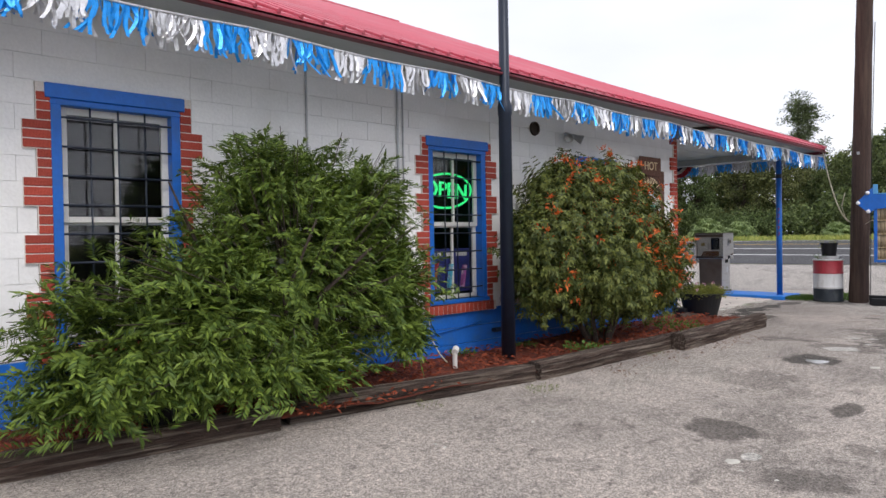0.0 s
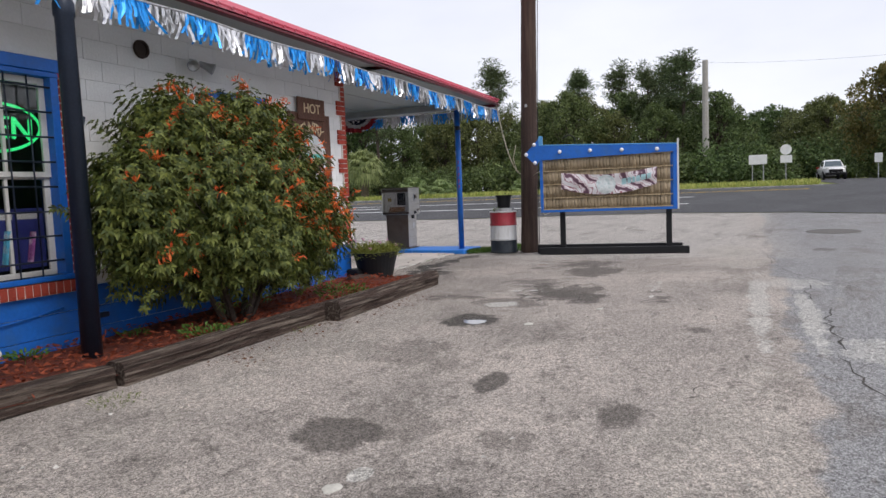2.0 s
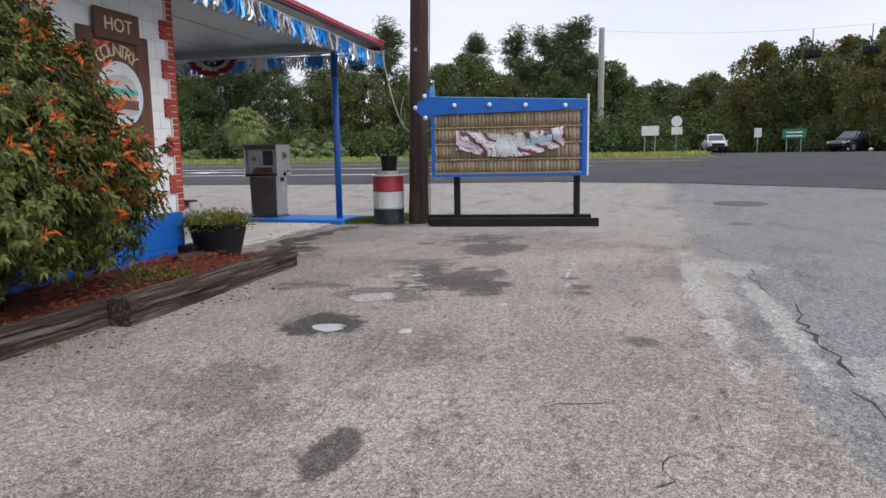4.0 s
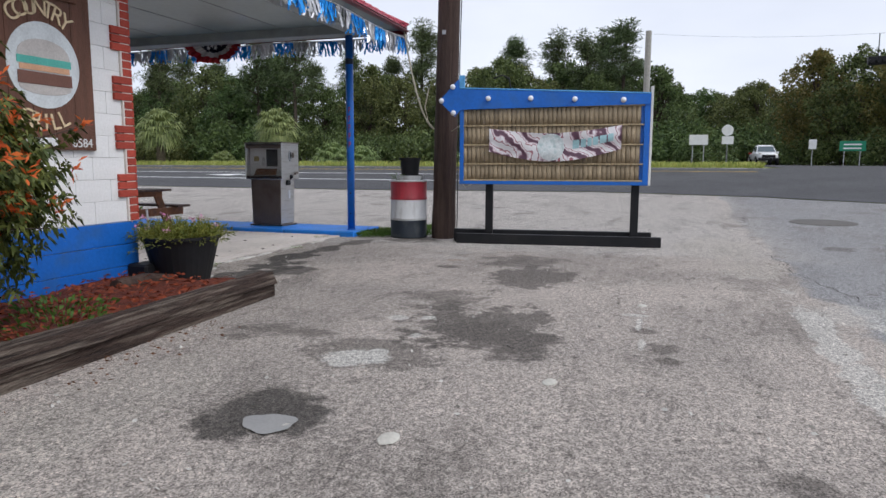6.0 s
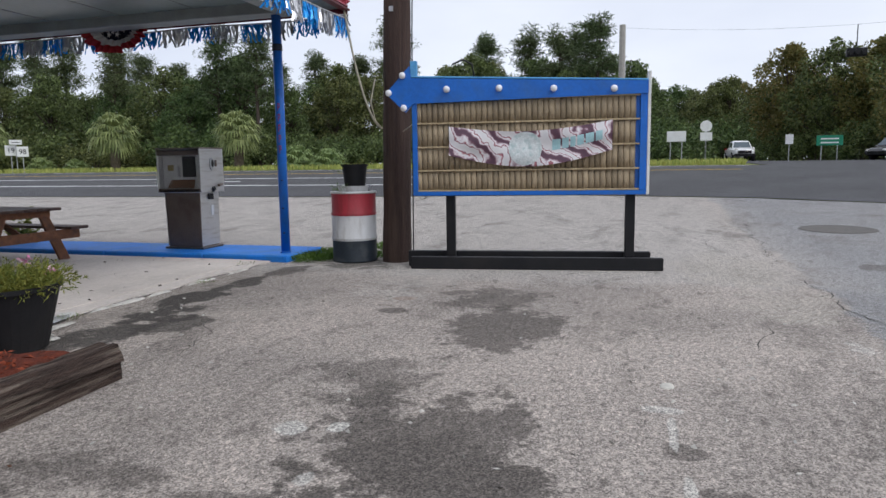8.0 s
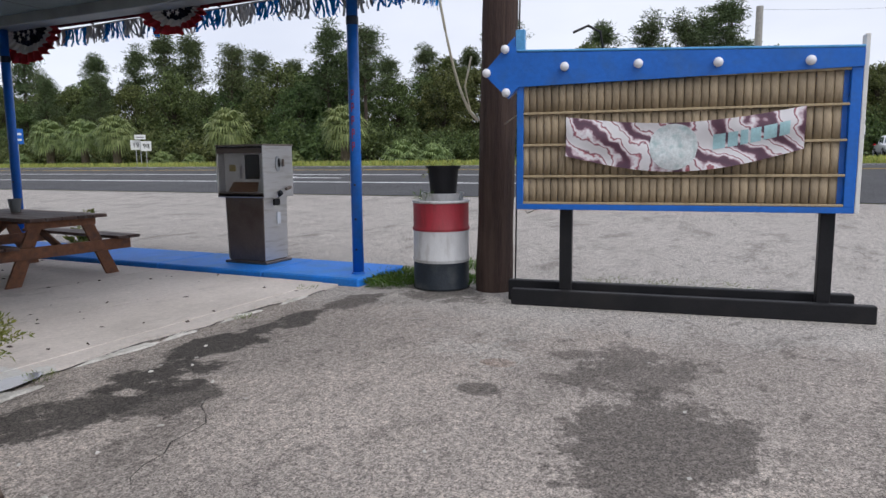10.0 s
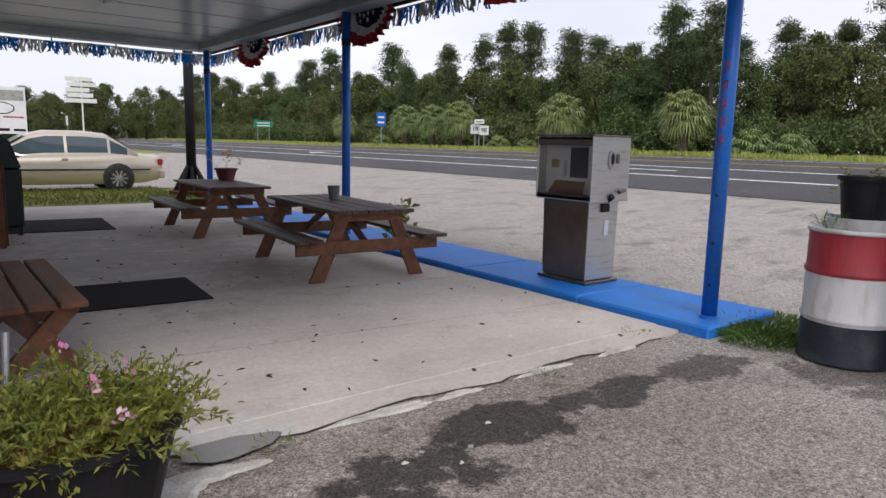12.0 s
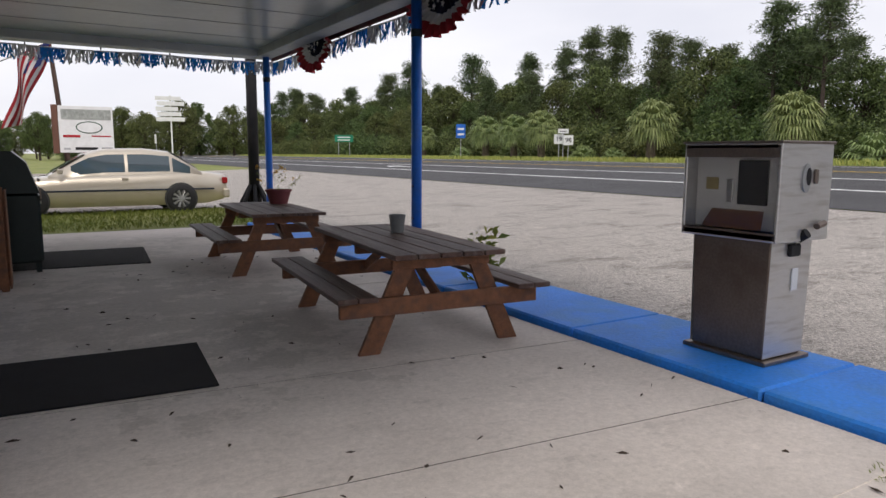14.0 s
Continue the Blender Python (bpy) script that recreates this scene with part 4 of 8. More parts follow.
part("corner_mortar", boxed(WX - 0.12, WX - 0.004, WY - 0.022, WY + 0.02, 0.64, 3.5), M_MORTAR, wall_s)
wall_e = thing("wall_east", 0, 0, 0, label="white block front wall with brick corner and doors", category="wall", kind="structure")
bm = bmesh.new()
for a, b, z0, z1 in ((WY + 0.03, 9.8, -0.1, 3.6), (9.8, 10.85, 2.15, 3.6), (10.85, 15.6, -0.1, 3.6), (15.6, 16.6, 2.15, 3.6), (16.6, 18.6, -0.1, 3.6)):
    box(bm, WX - 0.22, WX - 0.012, a, b, z0, z1)
part("wall_core", bm, M_WHITE, wall_e)
part("base_course", boxed(WX - 0.012, WX + 0.004, WY + 0.03, 9.8, 0.03, 0.63, 0.003), M_BLUE, wall_e, "blue-painted base course")
part("base_course", boxed(WX - 0.012, WX + 0.004, 10.85, 15.6, 0.03, 0.63, 0.003), M_BLUE, wall_e, "blue-painted base course")
for i in range(37):
    w = 0.22 if (i // 3) % 2 else 0.1
    brick(wall_e, w, WX - 0.002, 0.678 + i * 0.0765, 0, 0.03, 90).location = (WX - 0.004, WY - 0.03 + w / 2, 0.678 + i * 0.0765)
for k, (a, b) in enumerate(((9.8, 10.85), (15.6, 16.6)), 1):
    d = thing("door_%d" % k, WX - 0.1, (a + b) / 2, 0.03, label="plain blue-framed white entrance door, closed", category="door", kind="structure")
    part("door_leaf", boxed(-0.03, 0.02, -(b - a) / 2 + 0.05, (b - a) / 2 - 0.05, 0.0, 2.06, 0.006), M_SASH, d)
    fr = bmesh.new()
    for p, q, z0, z1 in ((-(b - a) / 2, -(b - a) / 2 + 0.05, 0, 2.12), ((b - a) / 2 - 0.05, (b - a) / 2, 0, 2.12), (-(b - a) / 2 + 0.05, (b - a) / 2 - 0.05, 2.06, 2.12)):
        box(fr, -0.06, 0.06, p, q, z0, z1, 0.003)
    part("door_frame", fr, M_BLUE, d)
    part("door_handle", rodded((0.02, 0.38, 1.0), (0.09, 0.38, 1.0), 0.014), M_STEEL, d)
bm = bmesh.new()
box(bm, -8.0, WX - 0.22, 18.4, 18.6, -0.1, 3.6)
box(bm, -8.2, -8.0, WY, 18.6, -0.1, 3.75)
tagged(part("wall_north", bm, M_WHITE), "plain white block walls at the back of the house", "wall", kind="structure")

# ---- roof: hipped ribbed red metal, running on over the canopy ----
EX, EY, NY = 17.98, 5.92, 19.55


def ze(x):
    return 3.56 - 0.0108 * (x - 3.2)


RIDGE_Y = (EY + NY) / 2
K = 0.447
roof = thing("roof", 0, 0, 0, label="red ribbed metal hipped roof over house and canopy, sky sheen put into its pinkish colour", category="roof", kind="structure")
half = RIDGE_Y - EY
rz = ze(EX - half) + K * half
A, B, C, D = (-9.0, EY, ze(-9.0)), (EX, EY, ze(EX)), (EX, NY, ze(EX)), (-9.0, NY, ze(-9.0))
R1, R0 = (EX - half, RIDGE_Y, ze(EX) + K * half), (-9.0, RIDGE_Y, ze(-9.0) + K * half)


def slope(name, pts, label):
    bm = bmesh.new()
    f = bm.faces.new([bm.verts.new(p) for p in pts])
    r = bmesh.ops.extrude_face_region(bm, geom=[f])
    bmesh.ops.translate(bm, vec=(0, 0, 0.025), verts=[v for v in r["geom"] if isinstance(v, bmesh.types.BMVert)])
    bmesh.ops.recalc_face_normals(bm, faces=bm.faces)
    return part(name, bm, M_ROOF, roof, label)


slope("roof_slope", [A, B, R1, R0], "")
slope("roof_slope", [B, C, R1], "")
slope("roof_slope", [C, D, R0, R1], "")
ribs = bmesh.new()
x = -8.9
while x < EX - 0.05:
    top = min(half, EX - x)
    rod(ribs, (x, EY - 0.02, ze(x) + 0.03), (x, EY + top, ze(x) + 0.03 + K * top), 0.02, n=6)
    x += 0.229
y = EY + 0.1
while y < NY:
    top = min(y - EY, NY - y)
    rod(ribs, (EX + 0.02, y, ze(EX) + 0.03), (EX - top, y, ze(EX) + 0.03 + K * top), 0.02, n=6)
    y += 0.229
tagged(part("rib", ribs, M_ROOF, roof), kind="stuff")
part("hip_cap", beam(Vector(B) + Vector((0, 0, 0.05)), Vector(R1) + Vector((0, 0, 0.05)), 0.16, 0.03), M_ROOF, roof)
part("ridge_cap", beam(Vector(R0) + Vector((0, 0, 0.05)), Vector(R1) + Vector((0, 0, 0.05)), 0.03, 0.2), M_ROOF, roof)
M_DRIP = mat("dark_red_drip_edge", (0.12, 0.012, 0.02), 0.45, vary=0.15, bump=0.05)
part("drip_edge", beam((-9.0, EY + 0.02, ze(-9) - 0.045), (EX, EY + 0.02, ze(EX) - 0.045), 0.1, 0.03), M_DRIP, roof, "dark red drip edge")
part("drip_edge", beam((EX - 0.02, EY, ze(EX) - 0.045), (EX - 0.02, NY, ze(EX) - 0.045), 0.1, 0.03), M_DRIP, roof, "dark red drip edge")
part("drip_edge", beam((EX, NY - 0.02, ze(EX) - 0.045), (WX - 4, NY - 0.02, ze(EX) - 0.045), 0.1, 0.03), M_TRIMW, roof, "white fascia strip")

# eave boards over the south wall
eave = bmesh.new()
v = [eave.verts.new(p) for p in ((-9, EY + 0.04, ze(-9) - 0.03), (WX, EY + 0.04, ze(WX) - 0.03), (WX, WY + 0.02, ze(WX) + 0.0), (-9, WY + 0.02, ze(-9) + 0.0))]
eave.faces.new(v)
tagged(part("ceiling_eave", eave, M_TRIMW), "white-painted boards under the eave", "soffit", kind="structure")

# ---- canopy ----
canopy = thing("canopy_frame", 0, 0, 0, label="white-painted boxed beams around the canopy ceiling, shade put into their grey", category="canopy", kind="structure")
CZ = 3.27
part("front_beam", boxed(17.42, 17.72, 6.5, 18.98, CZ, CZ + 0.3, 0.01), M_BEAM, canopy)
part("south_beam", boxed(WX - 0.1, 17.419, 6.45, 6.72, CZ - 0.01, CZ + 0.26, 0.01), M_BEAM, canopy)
part("north_beam", boxed(WX - 0.1, 17.419, 18.7, 18.98, CZ, CZ + 0.3, 0.01), M_TRIMW, canopy)
ceil = bmesh.new()
k = 0
y = 6.72
while y < 18.7:
    box(ceil, WX, 17.42, y, min(y + 1.195, 18.7), CZ + 0.14, CZ + 0.155)
    y += 1.2
box(ceil, WX - 0.1, 17.6, 6.6, 18.9, CZ + 0.16, CZ + 0.18)
tagged(part("ceiling_canopy", ceil, M_SOFFIT), "glossy white canopy ceiling in long panels, shade put into its grey colour", "ceiling", kind="structure")
lip = bmesh.new()
box(lip, 17.72, EX - 0.02, EY + 0.03, NY - 0.03, CZ + 0.1, CZ + 0.11)
box(lip, WX, 17.72, EY + 0.03, 6.449, CZ + 0.1, CZ + 0.11)
box(lip, WX - 3, 17.72, 18.981, NY - 0.03, CZ + 0.1, CZ + 0.11)
tagged(part("ceiling_lip", lip, M_SOFFIT), "pale boards under the canopy's outer edge, shade put into their grey", "soffit", kind="structure")
seams = bmesh.new()
for yy in np.arange(9.0, 19.4, 1.17):
    box(seams, EX - 0.03, EX + 0.005, yy - 0.01, yy + 0.01, CZ + 0.02, CZ + 0.13)
for xx in np.arange(12.5, 17.9, 1.17):
    box(seams, xx - 0.01, xx + 0.01, NY - 0.005, NY + 0.02, CZ + 0.02, CZ + 0.13)
part("fascia_clip", seams, M_DARKMETAL, canopy)
M_SEAM = mat("soffit_seam", (0.06, 0.065, 0.065), 0.7, vary=0.2, bump=0)
for i in range(10):
    yy = 7.92 - 0.0025 + 1.2 * i
    if yy < 18.7:
        part("ceiling_seam", boxed(WX + 0.01, 17.41, yy - 0.004, yy + 0.004, CZ + 0.136, CZ + 0.1398), M_SEAM, canopy, "dark seam between ceiling panels")


def canopy_post(x, y, label):
    p = thing("canopy_post", x, y, 0.09, label=label, category="post", group="canopy posts")
    part("shaft", lathe([(0.0, 0), (0.062, 0), (0.062, CZ - 0.09), (0.0, CZ - 0.09)], 20), M_BLUE, p, smooth=True)
    part("foot_ring", lathe([(0.064, 0.0), (0.078, 0.0), (0.075, 0.02), (0.064, 0.024)], 20), M_BLUE, p)
    for z in (0.28, 0.62, 1.0):
        part("bolt", rodded((-0.07, -0.02, z), (-0.055, -0.02, z), 0.012, n=8), M_DARKMETAL, p)
    part("strap", lathe([(0.0635, 2.72), (0.068, 2.73), (0.068, 2.8), (0.0635, 2.81)], 20), M_DARKMETAL, p)
    return p


post = canopy_post(17.59, 6.79, "blue-painted steel canopy post on the pump island")
M_REDMARK = mat("faded_red_mark", (0.3, 0.04, 0.07), 0.6, vary=0.6, scale=14)
for zc in (1.42, 1.56, 1.7, 1.84, 1.98):
    for a0, a1, z0, z1 in ((0.0, 0.14, -0.05, 0.05), (0.14, 0.5, 0.035, 0.05), (0.14, 0.5, -0.01, 0.004), (0.36, 0.5, 0.0, 0.05)):
        bm = bmesh.new()
        lo = [bm.verts.new((-0.0635 * math.cos(a), -0.0635 * math.sin(a), zc + z0)) for a in (a0, (a0 + a1) / 2, a1)]
        hi = [bm.verts.new((-0.0635 * math.cos(a), -0.0635 * math.sin(a), zc + z1)) for a in (a0, (a0 + a1) / 2, a1)]
        for i in range(2):
            bm.faces.new((lo[i], lo[i + 1], hi[i + 1], hi[i]))
        part("letter_remnant", bm, M_REDMARK, post, "faded red lettering remnant")
for yy in (12.72, 18.65):
    canopy_post(17.57, yy, "blue-painted steel canopy post on the pump island")

# fluorescent batten under the ceiling
fl = thing("fluorescent_light", 14.9, 14.4, CZ + 0.14, label="white batten fluorescent light under the canopy ceiling, off", category="light fixture")
part("tray", boxed(-0.08, 0.08, -0.55, 0.55, -0.05, 0, 0.01), M_TRIMW, fl)
part("diffuser", boxed(-0.06, 0.06, -0.52, 0.52, -0.085, -0.051, 0.015), M_SASH, fl)
fl2 = thing("ceiling_spot", 15.4, 11.9, CZ + 0.14, label="small dark lamp holder under the canopy ceiling", category="light fixture")
part("holder", lathe([(0.0, -0.09), (0.03, -0.09), (0.035, -0.03), (0.06, -0.01), (0.06, 0)], 16), M_DARKMETAL, fl2)

# ---- planting bed ----
bed = bmesh.new()
bx = np.arange(-3.0, 12.61, 0.2)
rows_b = []
for x in bx:
    y_front = 6.2 - 0.115 * (x + 2.0) if x < 4.0 else (5.5 - 0.1 * (x - 4.0) if x < 7 else 5.2)
    y_front = max(y_front, 5.18)
    row = []
    for k in range(9):
        y = y_front + (WY - 0.01 - y_front) * k / 8
        row.append(bed.verts.new((x, y, 0.1 + 0.05 * noise.noise((x * 1.3, y * 2.0, 0)) + 0.025 * noise.noise((x * 6, y * 6, 3)))))
    rows_b.append(row)
for a, b in zip(rows_b, rows_b[1:]):
    for k in range(8):
        bed.faces.new((a[k], b[k], b[k + 1], a[k + 1]))
tagged(part("mulch_bed", bed, M_MULCH, smooth=True), "bed of reddish-brown bark mulch along the wall", "planting bed", kind="structure")
rng = np.random.default_rng(11)
n = 5200
cx = rng.uniform(-2, 12.5, n)
cy = rng.uniform(5.25, 6.68, n)
ok = cy > np.where(cx < 4, 6.25 - 0.115 * (cx + 2), 5.3)
cx, cy = cx[ok], cy[ok]
c = np.stack([cx, cy, 0.125 + 0.04 * rng.random(len(cx))], 1)
v, f = leaves(rng, c, np.stack([rng.normal(size=len(c)), rng.normal(size=len(c)), 0.25 * rng.normal(size=len(c))], 1), 0.07, 0.02, 0.1)
tagged(quad_mesh("bark_chips", v, f, M_MULCHC), "loose reddish bark chips on the bed", "mulch", kind="stuff")
n = 260
c = np.stack([rng.uniform(7.5, 11.5, n), 5.1 - rng.random(n) ** 2 * 0.5, 0.008 + 0 * rng.random(n)], 1)
v, f = leaves(rng, c, np.stack([rng.normal(size=n), rng.normal(size=n), np.zeros(n)], 1), 0.035, 0.014, 0.0)
tagged(quad_mesh("fallen_leaves", v, f, mat("dry_leaf", (0.16, 0.07, 0.035), 0.9, vary=0.4)), "scattered brown leaves along the ties", "leaf litter", kind="stuff")
# small debris on the lot and slab
n = 420
c = np.stack([rng.uniform(4, 17, n), rng.uniform(0.3, 6.4, n), np.full(n, 0.004)], 1)
c = c[(c[:, 1] < 4.9) | (c[:, 0] > 12.8)]
c[:, 2] = [gz(p[0], p[1]) + 0.004 for p in c]
v, f = leaves(rng, c, np.stack([rng.normal(size=len(c)), rng.normal(size=len(c)), np.zeros(len(c))], 1), 0.035, 0.025, 0.0)
tagged(quad_mesh("grit", v, f, mat("pale_chips", (0.5, 0.48, 0.44), 0.9, vary=0.4)), "pale stone chips and bits on the lot", "debris", kind="stuff")
n = 150
c = np.stack([rng.uniform(12.8, 17.3, n), rng.uniform(7.0, 15.5, n), np.full(n, 0.034)], 1)
v, f = leaves(rng, c, np.stack([rng.normal(size=n), rng.normal(size=n), np.zeros(n)], 1), 0.06, 0.022, 0.0)
tagged(quad_mesh("slab_leaves", v, f, mat("dark_leaf_litter", (0.055, 0.04, 0.03), 0.9, vary=0.4)), "dark leaves and gum spots on the slab", "leaf litter", kind="stuff")


def railway_tie(p0, p1, w=0.2, h=0.19, seed=0, label="weathered split grey-brown railway tie edging the bed"):
    p0, p1 = Vector(p0), Vector(p1)
    d = (p1 - p0)
    L = d.length
    t = thing("railway_tie", p0.x, p0.y, p0.z, math.degrees(math.atan2(d.y, d.x)), label, "railway tie", "ties round the bed")
    bm = bmesh.new()
    n = int(L / 0.1)
    sec = [(-w / 2, 0.0)] + [(-w / 2, h * q) for q in (0.15, 0.22, 0.35, 0.43, 0.55, 0.63, 0.75, 0.86)] + [(-w * 0.4, h), (-w * 0.25, h), (-w * 0.15, h), (0.0, h), (w * 0.1, h), (w * 0.25, h), (w / 2, h * 0.9), (w / 2, 0.0)]
    rr = random.Random(seed)
    groove = [rr.uniform(-0.032, 0.012) for _ in sec]
    rings = []
    for i in range(n + 1):
        x = L * i / n
        row = []
        for k, (y, z) in enumerate(sec):
            e = 0.011 * noise.noise((x * 1.5 + seed, k * 3.1, 0)) + 0.007 * noise.noise((x * 9, k * 2.7 + seed, 5)) + groove[k] * (0.5 + noise.noise((x * 0.8, k, seed)))
            end = 0.05 * max(0, 1 - min(x, L - x) / 0.25) * abs(noise.noise((seed, k, 3 + x)))
            row.append(bm.verts.new((x + (0.06 * noise.noise((k * 2, seed, 1)) if i in (0, n) else 0), y * (1 - end) + e, max(0, z + (e - end) * (z > 0.02)))))
        rings.append(row)
    for a, b in zip(rings, rings[1:]):
        for k in range(len(sec) - 1):
            bm.faces.new((a[k], a[k + 1], b[k + 1], b[k]))
    bm.faces.new(rings[0])
    bm.faces.new(rings[-1])
    bmesh.ops.recalc_face_normals(bm, faces=bm.faces)
    part("timber", bm, M_TIE, t)
    return t


railway_tie((-3.0, 6.42, -0.01), (3.88, 5.63, -0.01), seed=1)
railway_tie((4.02, 5.72, -0.01), (6.76, 5.3, -0.01), seed=2)
railway_tie((6.8, 5.28, -0.01), (10.05, 5.27, -0.01), h=0.2, seed=3)
railway_tie((9.55, 5.06, -0.01), (12.55, 5.2, -0.01), h=0.235, seed=5)
log = thing("driftwood_log", 11.9, 6.28, 0.06, 4, "dark rotting log lying on the mulch beside the planter", "log")
bm = bmesh.new()
rod(bm, (0, 0, 0.05), (0.4, 0.02, 0.06), 0.075, 0.06, 10)
rod(bm, (0.4, 0.02, 0.06), (0.75, -0.06, 0.03), 0.06, 0.035, 10)
for vv in bm.verts:
    vv.co += Vector((0, 0.015 * noise.noise(vv.co * 7), 0.02 * noise.noise(vv.co * 9)))
part("trunk_piece", bm, M_WOODPOLE, log)

# ---- shrubs ----


def flat_leaves(g, base, way, up, length, width, droop):
    """Pointed leaves that turn their faces to a given side, folded a little along the rib: six corners, two faces each."""
    n = len(base)
    way = way / np.maximum(np.linalg.norm(way, axis=1, keepdims=True), 1e-6)
    side = np.cross(way, up + 0.35 * g.normal(size=(n, 3)))
    side /= np.maximum(np.linalg.norm(side, axis=1, keepdims=True), 1e-6)
    nrm = np.cross(side, way)
    L = (length * g.uniform(0.7, 1.25, n))[:, None]
    W = (width * g.uniform(0.75, 1.2, n))[:, None]
    mid = base + way * L * 0.5
    tip = base + way * L - np.array([0, 0, 1.0]) * droop * L
    v = np.stack([base, mid + side * W / 2 + nrm * W * 0.14, tip, mid - side * W / 2 + nrm * W * 0.14], 1).reshape(-1, 3)
    return v, np.arange(n * 4).reshape(-1, 4)


def shrub(name, x, y, radii, base_z, n_twig, per, leaf_l, leaf_w, material, label, seed, up=0.5, lobes=(), gap=0.25, flowers=None, droop=0.3, stems=9, mode="spray", spray=0.26, floor=0.15):
    """Stems from the ground and a lumpy crown of twigs, each a spray of leaflets or a few rosettes of leaves."""
    g = np.random.default_rng(seed)
    s = thing(name, x, y, base_z, label=label, category="shrub")
    balls = [(0, 0, radii[2] + 0.05, *radii)] + list(lobes)
    vol = np.array([b[3] * b[5] for b in balls])
    pick = g.choice(len(balls), n_twig, p=vol / vol.sum())
    P = np.array(balls)[pick]
    d = g.normal(size=(n_twig, 3))
    d /= np.linalg.norm(d, axis=1, keepdims=True)
    rad = 1 - gap * g.random(n_twig) ** 0.7
    lump = np.array([0.22 * noise.noise((a * 2.3 + seed, b * 2.3, c * 2.3)) + 0.12 * noise.noise((a * 6, b * 6, c * 6 + seed)) for a, b, c in d])
    tips = P[:, :3] + d * P[:, 3:6] * (rad + lump)[:, None]
    keep = tips[:, 2] > floor + 0.3 * g.random(n_twig)
    tips, d, P = tips[keep], d[keep], P[keep]
    n_twig = len(tips)
    way = d + np.array([0, 0, up]) + 0.3 * g.normal(size=(n_twig, 3))
    way /= np.linalg.norm(way, axis=1, keepdims=True)
    out = d + np.array([0, 0, 0.8])
    out /= np.linalg.norm(out, axis=1, keepdims=True)
    if mode == "spray":
        tl = spray * g.uniform(0.7, 1.25, n_twig)
        t = np.linspace(0.08, 1.0, per)
        sd = np.cross(way, out)
        sd /= np.maximum(np.linalg.norm(sd, axis=1, keepdims=True), 1e-6)
        axis = tips[:, None, :] - way[:, None, :] * (tl[:, None] * (1 - t)[None, :])[:, :, None]
        axis[:, :, 2] -= droop * tl[:, None] * t[None, :] ** 2
        sg_ = np.where(np.arange(per) % 2 == 0, 1.0, -1.0)
        ld = way[:, None, :] * 0.75 + sd[:, None, :] * (sg_ * (1.05 - 0.5 * t))[None, :, None] + 0.12 * g.normal(size=(n_twig, per, 3)) - np.array([0, 0, 0.25])
        v, f = flat_leaves(g, axis.reshape(-1, 3), ld.reshape(-1, 3), np.repeat(out, per, 0), leaf_l, leaf_w, 0.1)
    else:
        nodes, ring = 3, per // 3
        tl = leaf_l * 0.85
        k = np.arange(nodes)
        axis = tips[:, None, :] - way[:, None, :] * (tl * k)[None, :, None]
        u = np.cross(way, g.normal(size=(n_twig, 3)))
        u /= np.maximum(np.linalg.norm(u, axis=1, keepdims=True), 1e-6)
        w = np.cross(way, u)
        a = (2 * math.pi * np.arange(ring) / ring)[None, None, :] + (0.9 * k)[None, :, None] + g.uniform(0, 6.28, (n_twig, 1, 1))
        ld = u[:, None, None, :] * np.cos(a)[..., None] + w[:, None, None, :] * np.sin(a)[..., None] + way[:, None, None, :] * 0.35
        base = np.repeat(axis[:, :, None, :], ring, 2)
        v, f = flat_leaves(g, base.reshape(-1, 3), ld.reshape(-1, 3), np.repeat(way, nodes * ring, 0), leaf_l, leaf_w, droop)
    quad_mesh("foliage", v, f, material, s)
    bm = bmesh.new()
    for i in range(stems):
        a = 6.283 * i / stems + g.uniform(-0.3, 0.3)
        p0 = Vector((0.18 * math.cos(a), 0.12 * math.sin(a), 0))
        p1 = Vector((radii[0] * 0.45 * math.cos(a), radii[1] * 0.45 * math.sin(a), radii[2] * 0.8))
        p2 = Vector((radii[0] * 0.8 * math.cos(a + 0.3), radii[1] * 0.8 * math.sin(a + 0.3), radii[2] * g.uniform(1.0, 1.7)))
        rod(bm, p0, p1, 0.035, 0.022, 6)
        rod(bm, p1, p2, 0.022, 0.008, 6)
    for i in range(0, n_twig, 9):
        rod(bm, Vector(tips[i]) * 0.6 + Vector((0, 0, 0.3)), tips[i], 0.007, 0.003, 4, False)
    part("stem", bm, M_BARK, s)
    if flowers:
        nf, fm, size = flowers
        k = g.choice(n_twig, nf * 4, replace=False)
        k = k[np.argsort(-(0.5 * tips[k, 2] + 1.0 * g.random(nf * 4) - 1.3 * d[k, 1] + 0.35 * d[k, 0]))][:nf]
        cc = (tips[k] + 0.04 * way[k])[:, None, :] + 0.022 * g.normal(size=(nf, 11, 3))
        v, f = leaves(g, cc.reshape(-1, 3), (way[k][:, None, :] + 0.8 * g.normal(size=(nf, 11, 3))).reshape(-1, 3), size, size * 0.3, 0.1)
        quad_mesh("blossom", v, f, fm, s, "clusters of small orange-red blossoms")
    return s


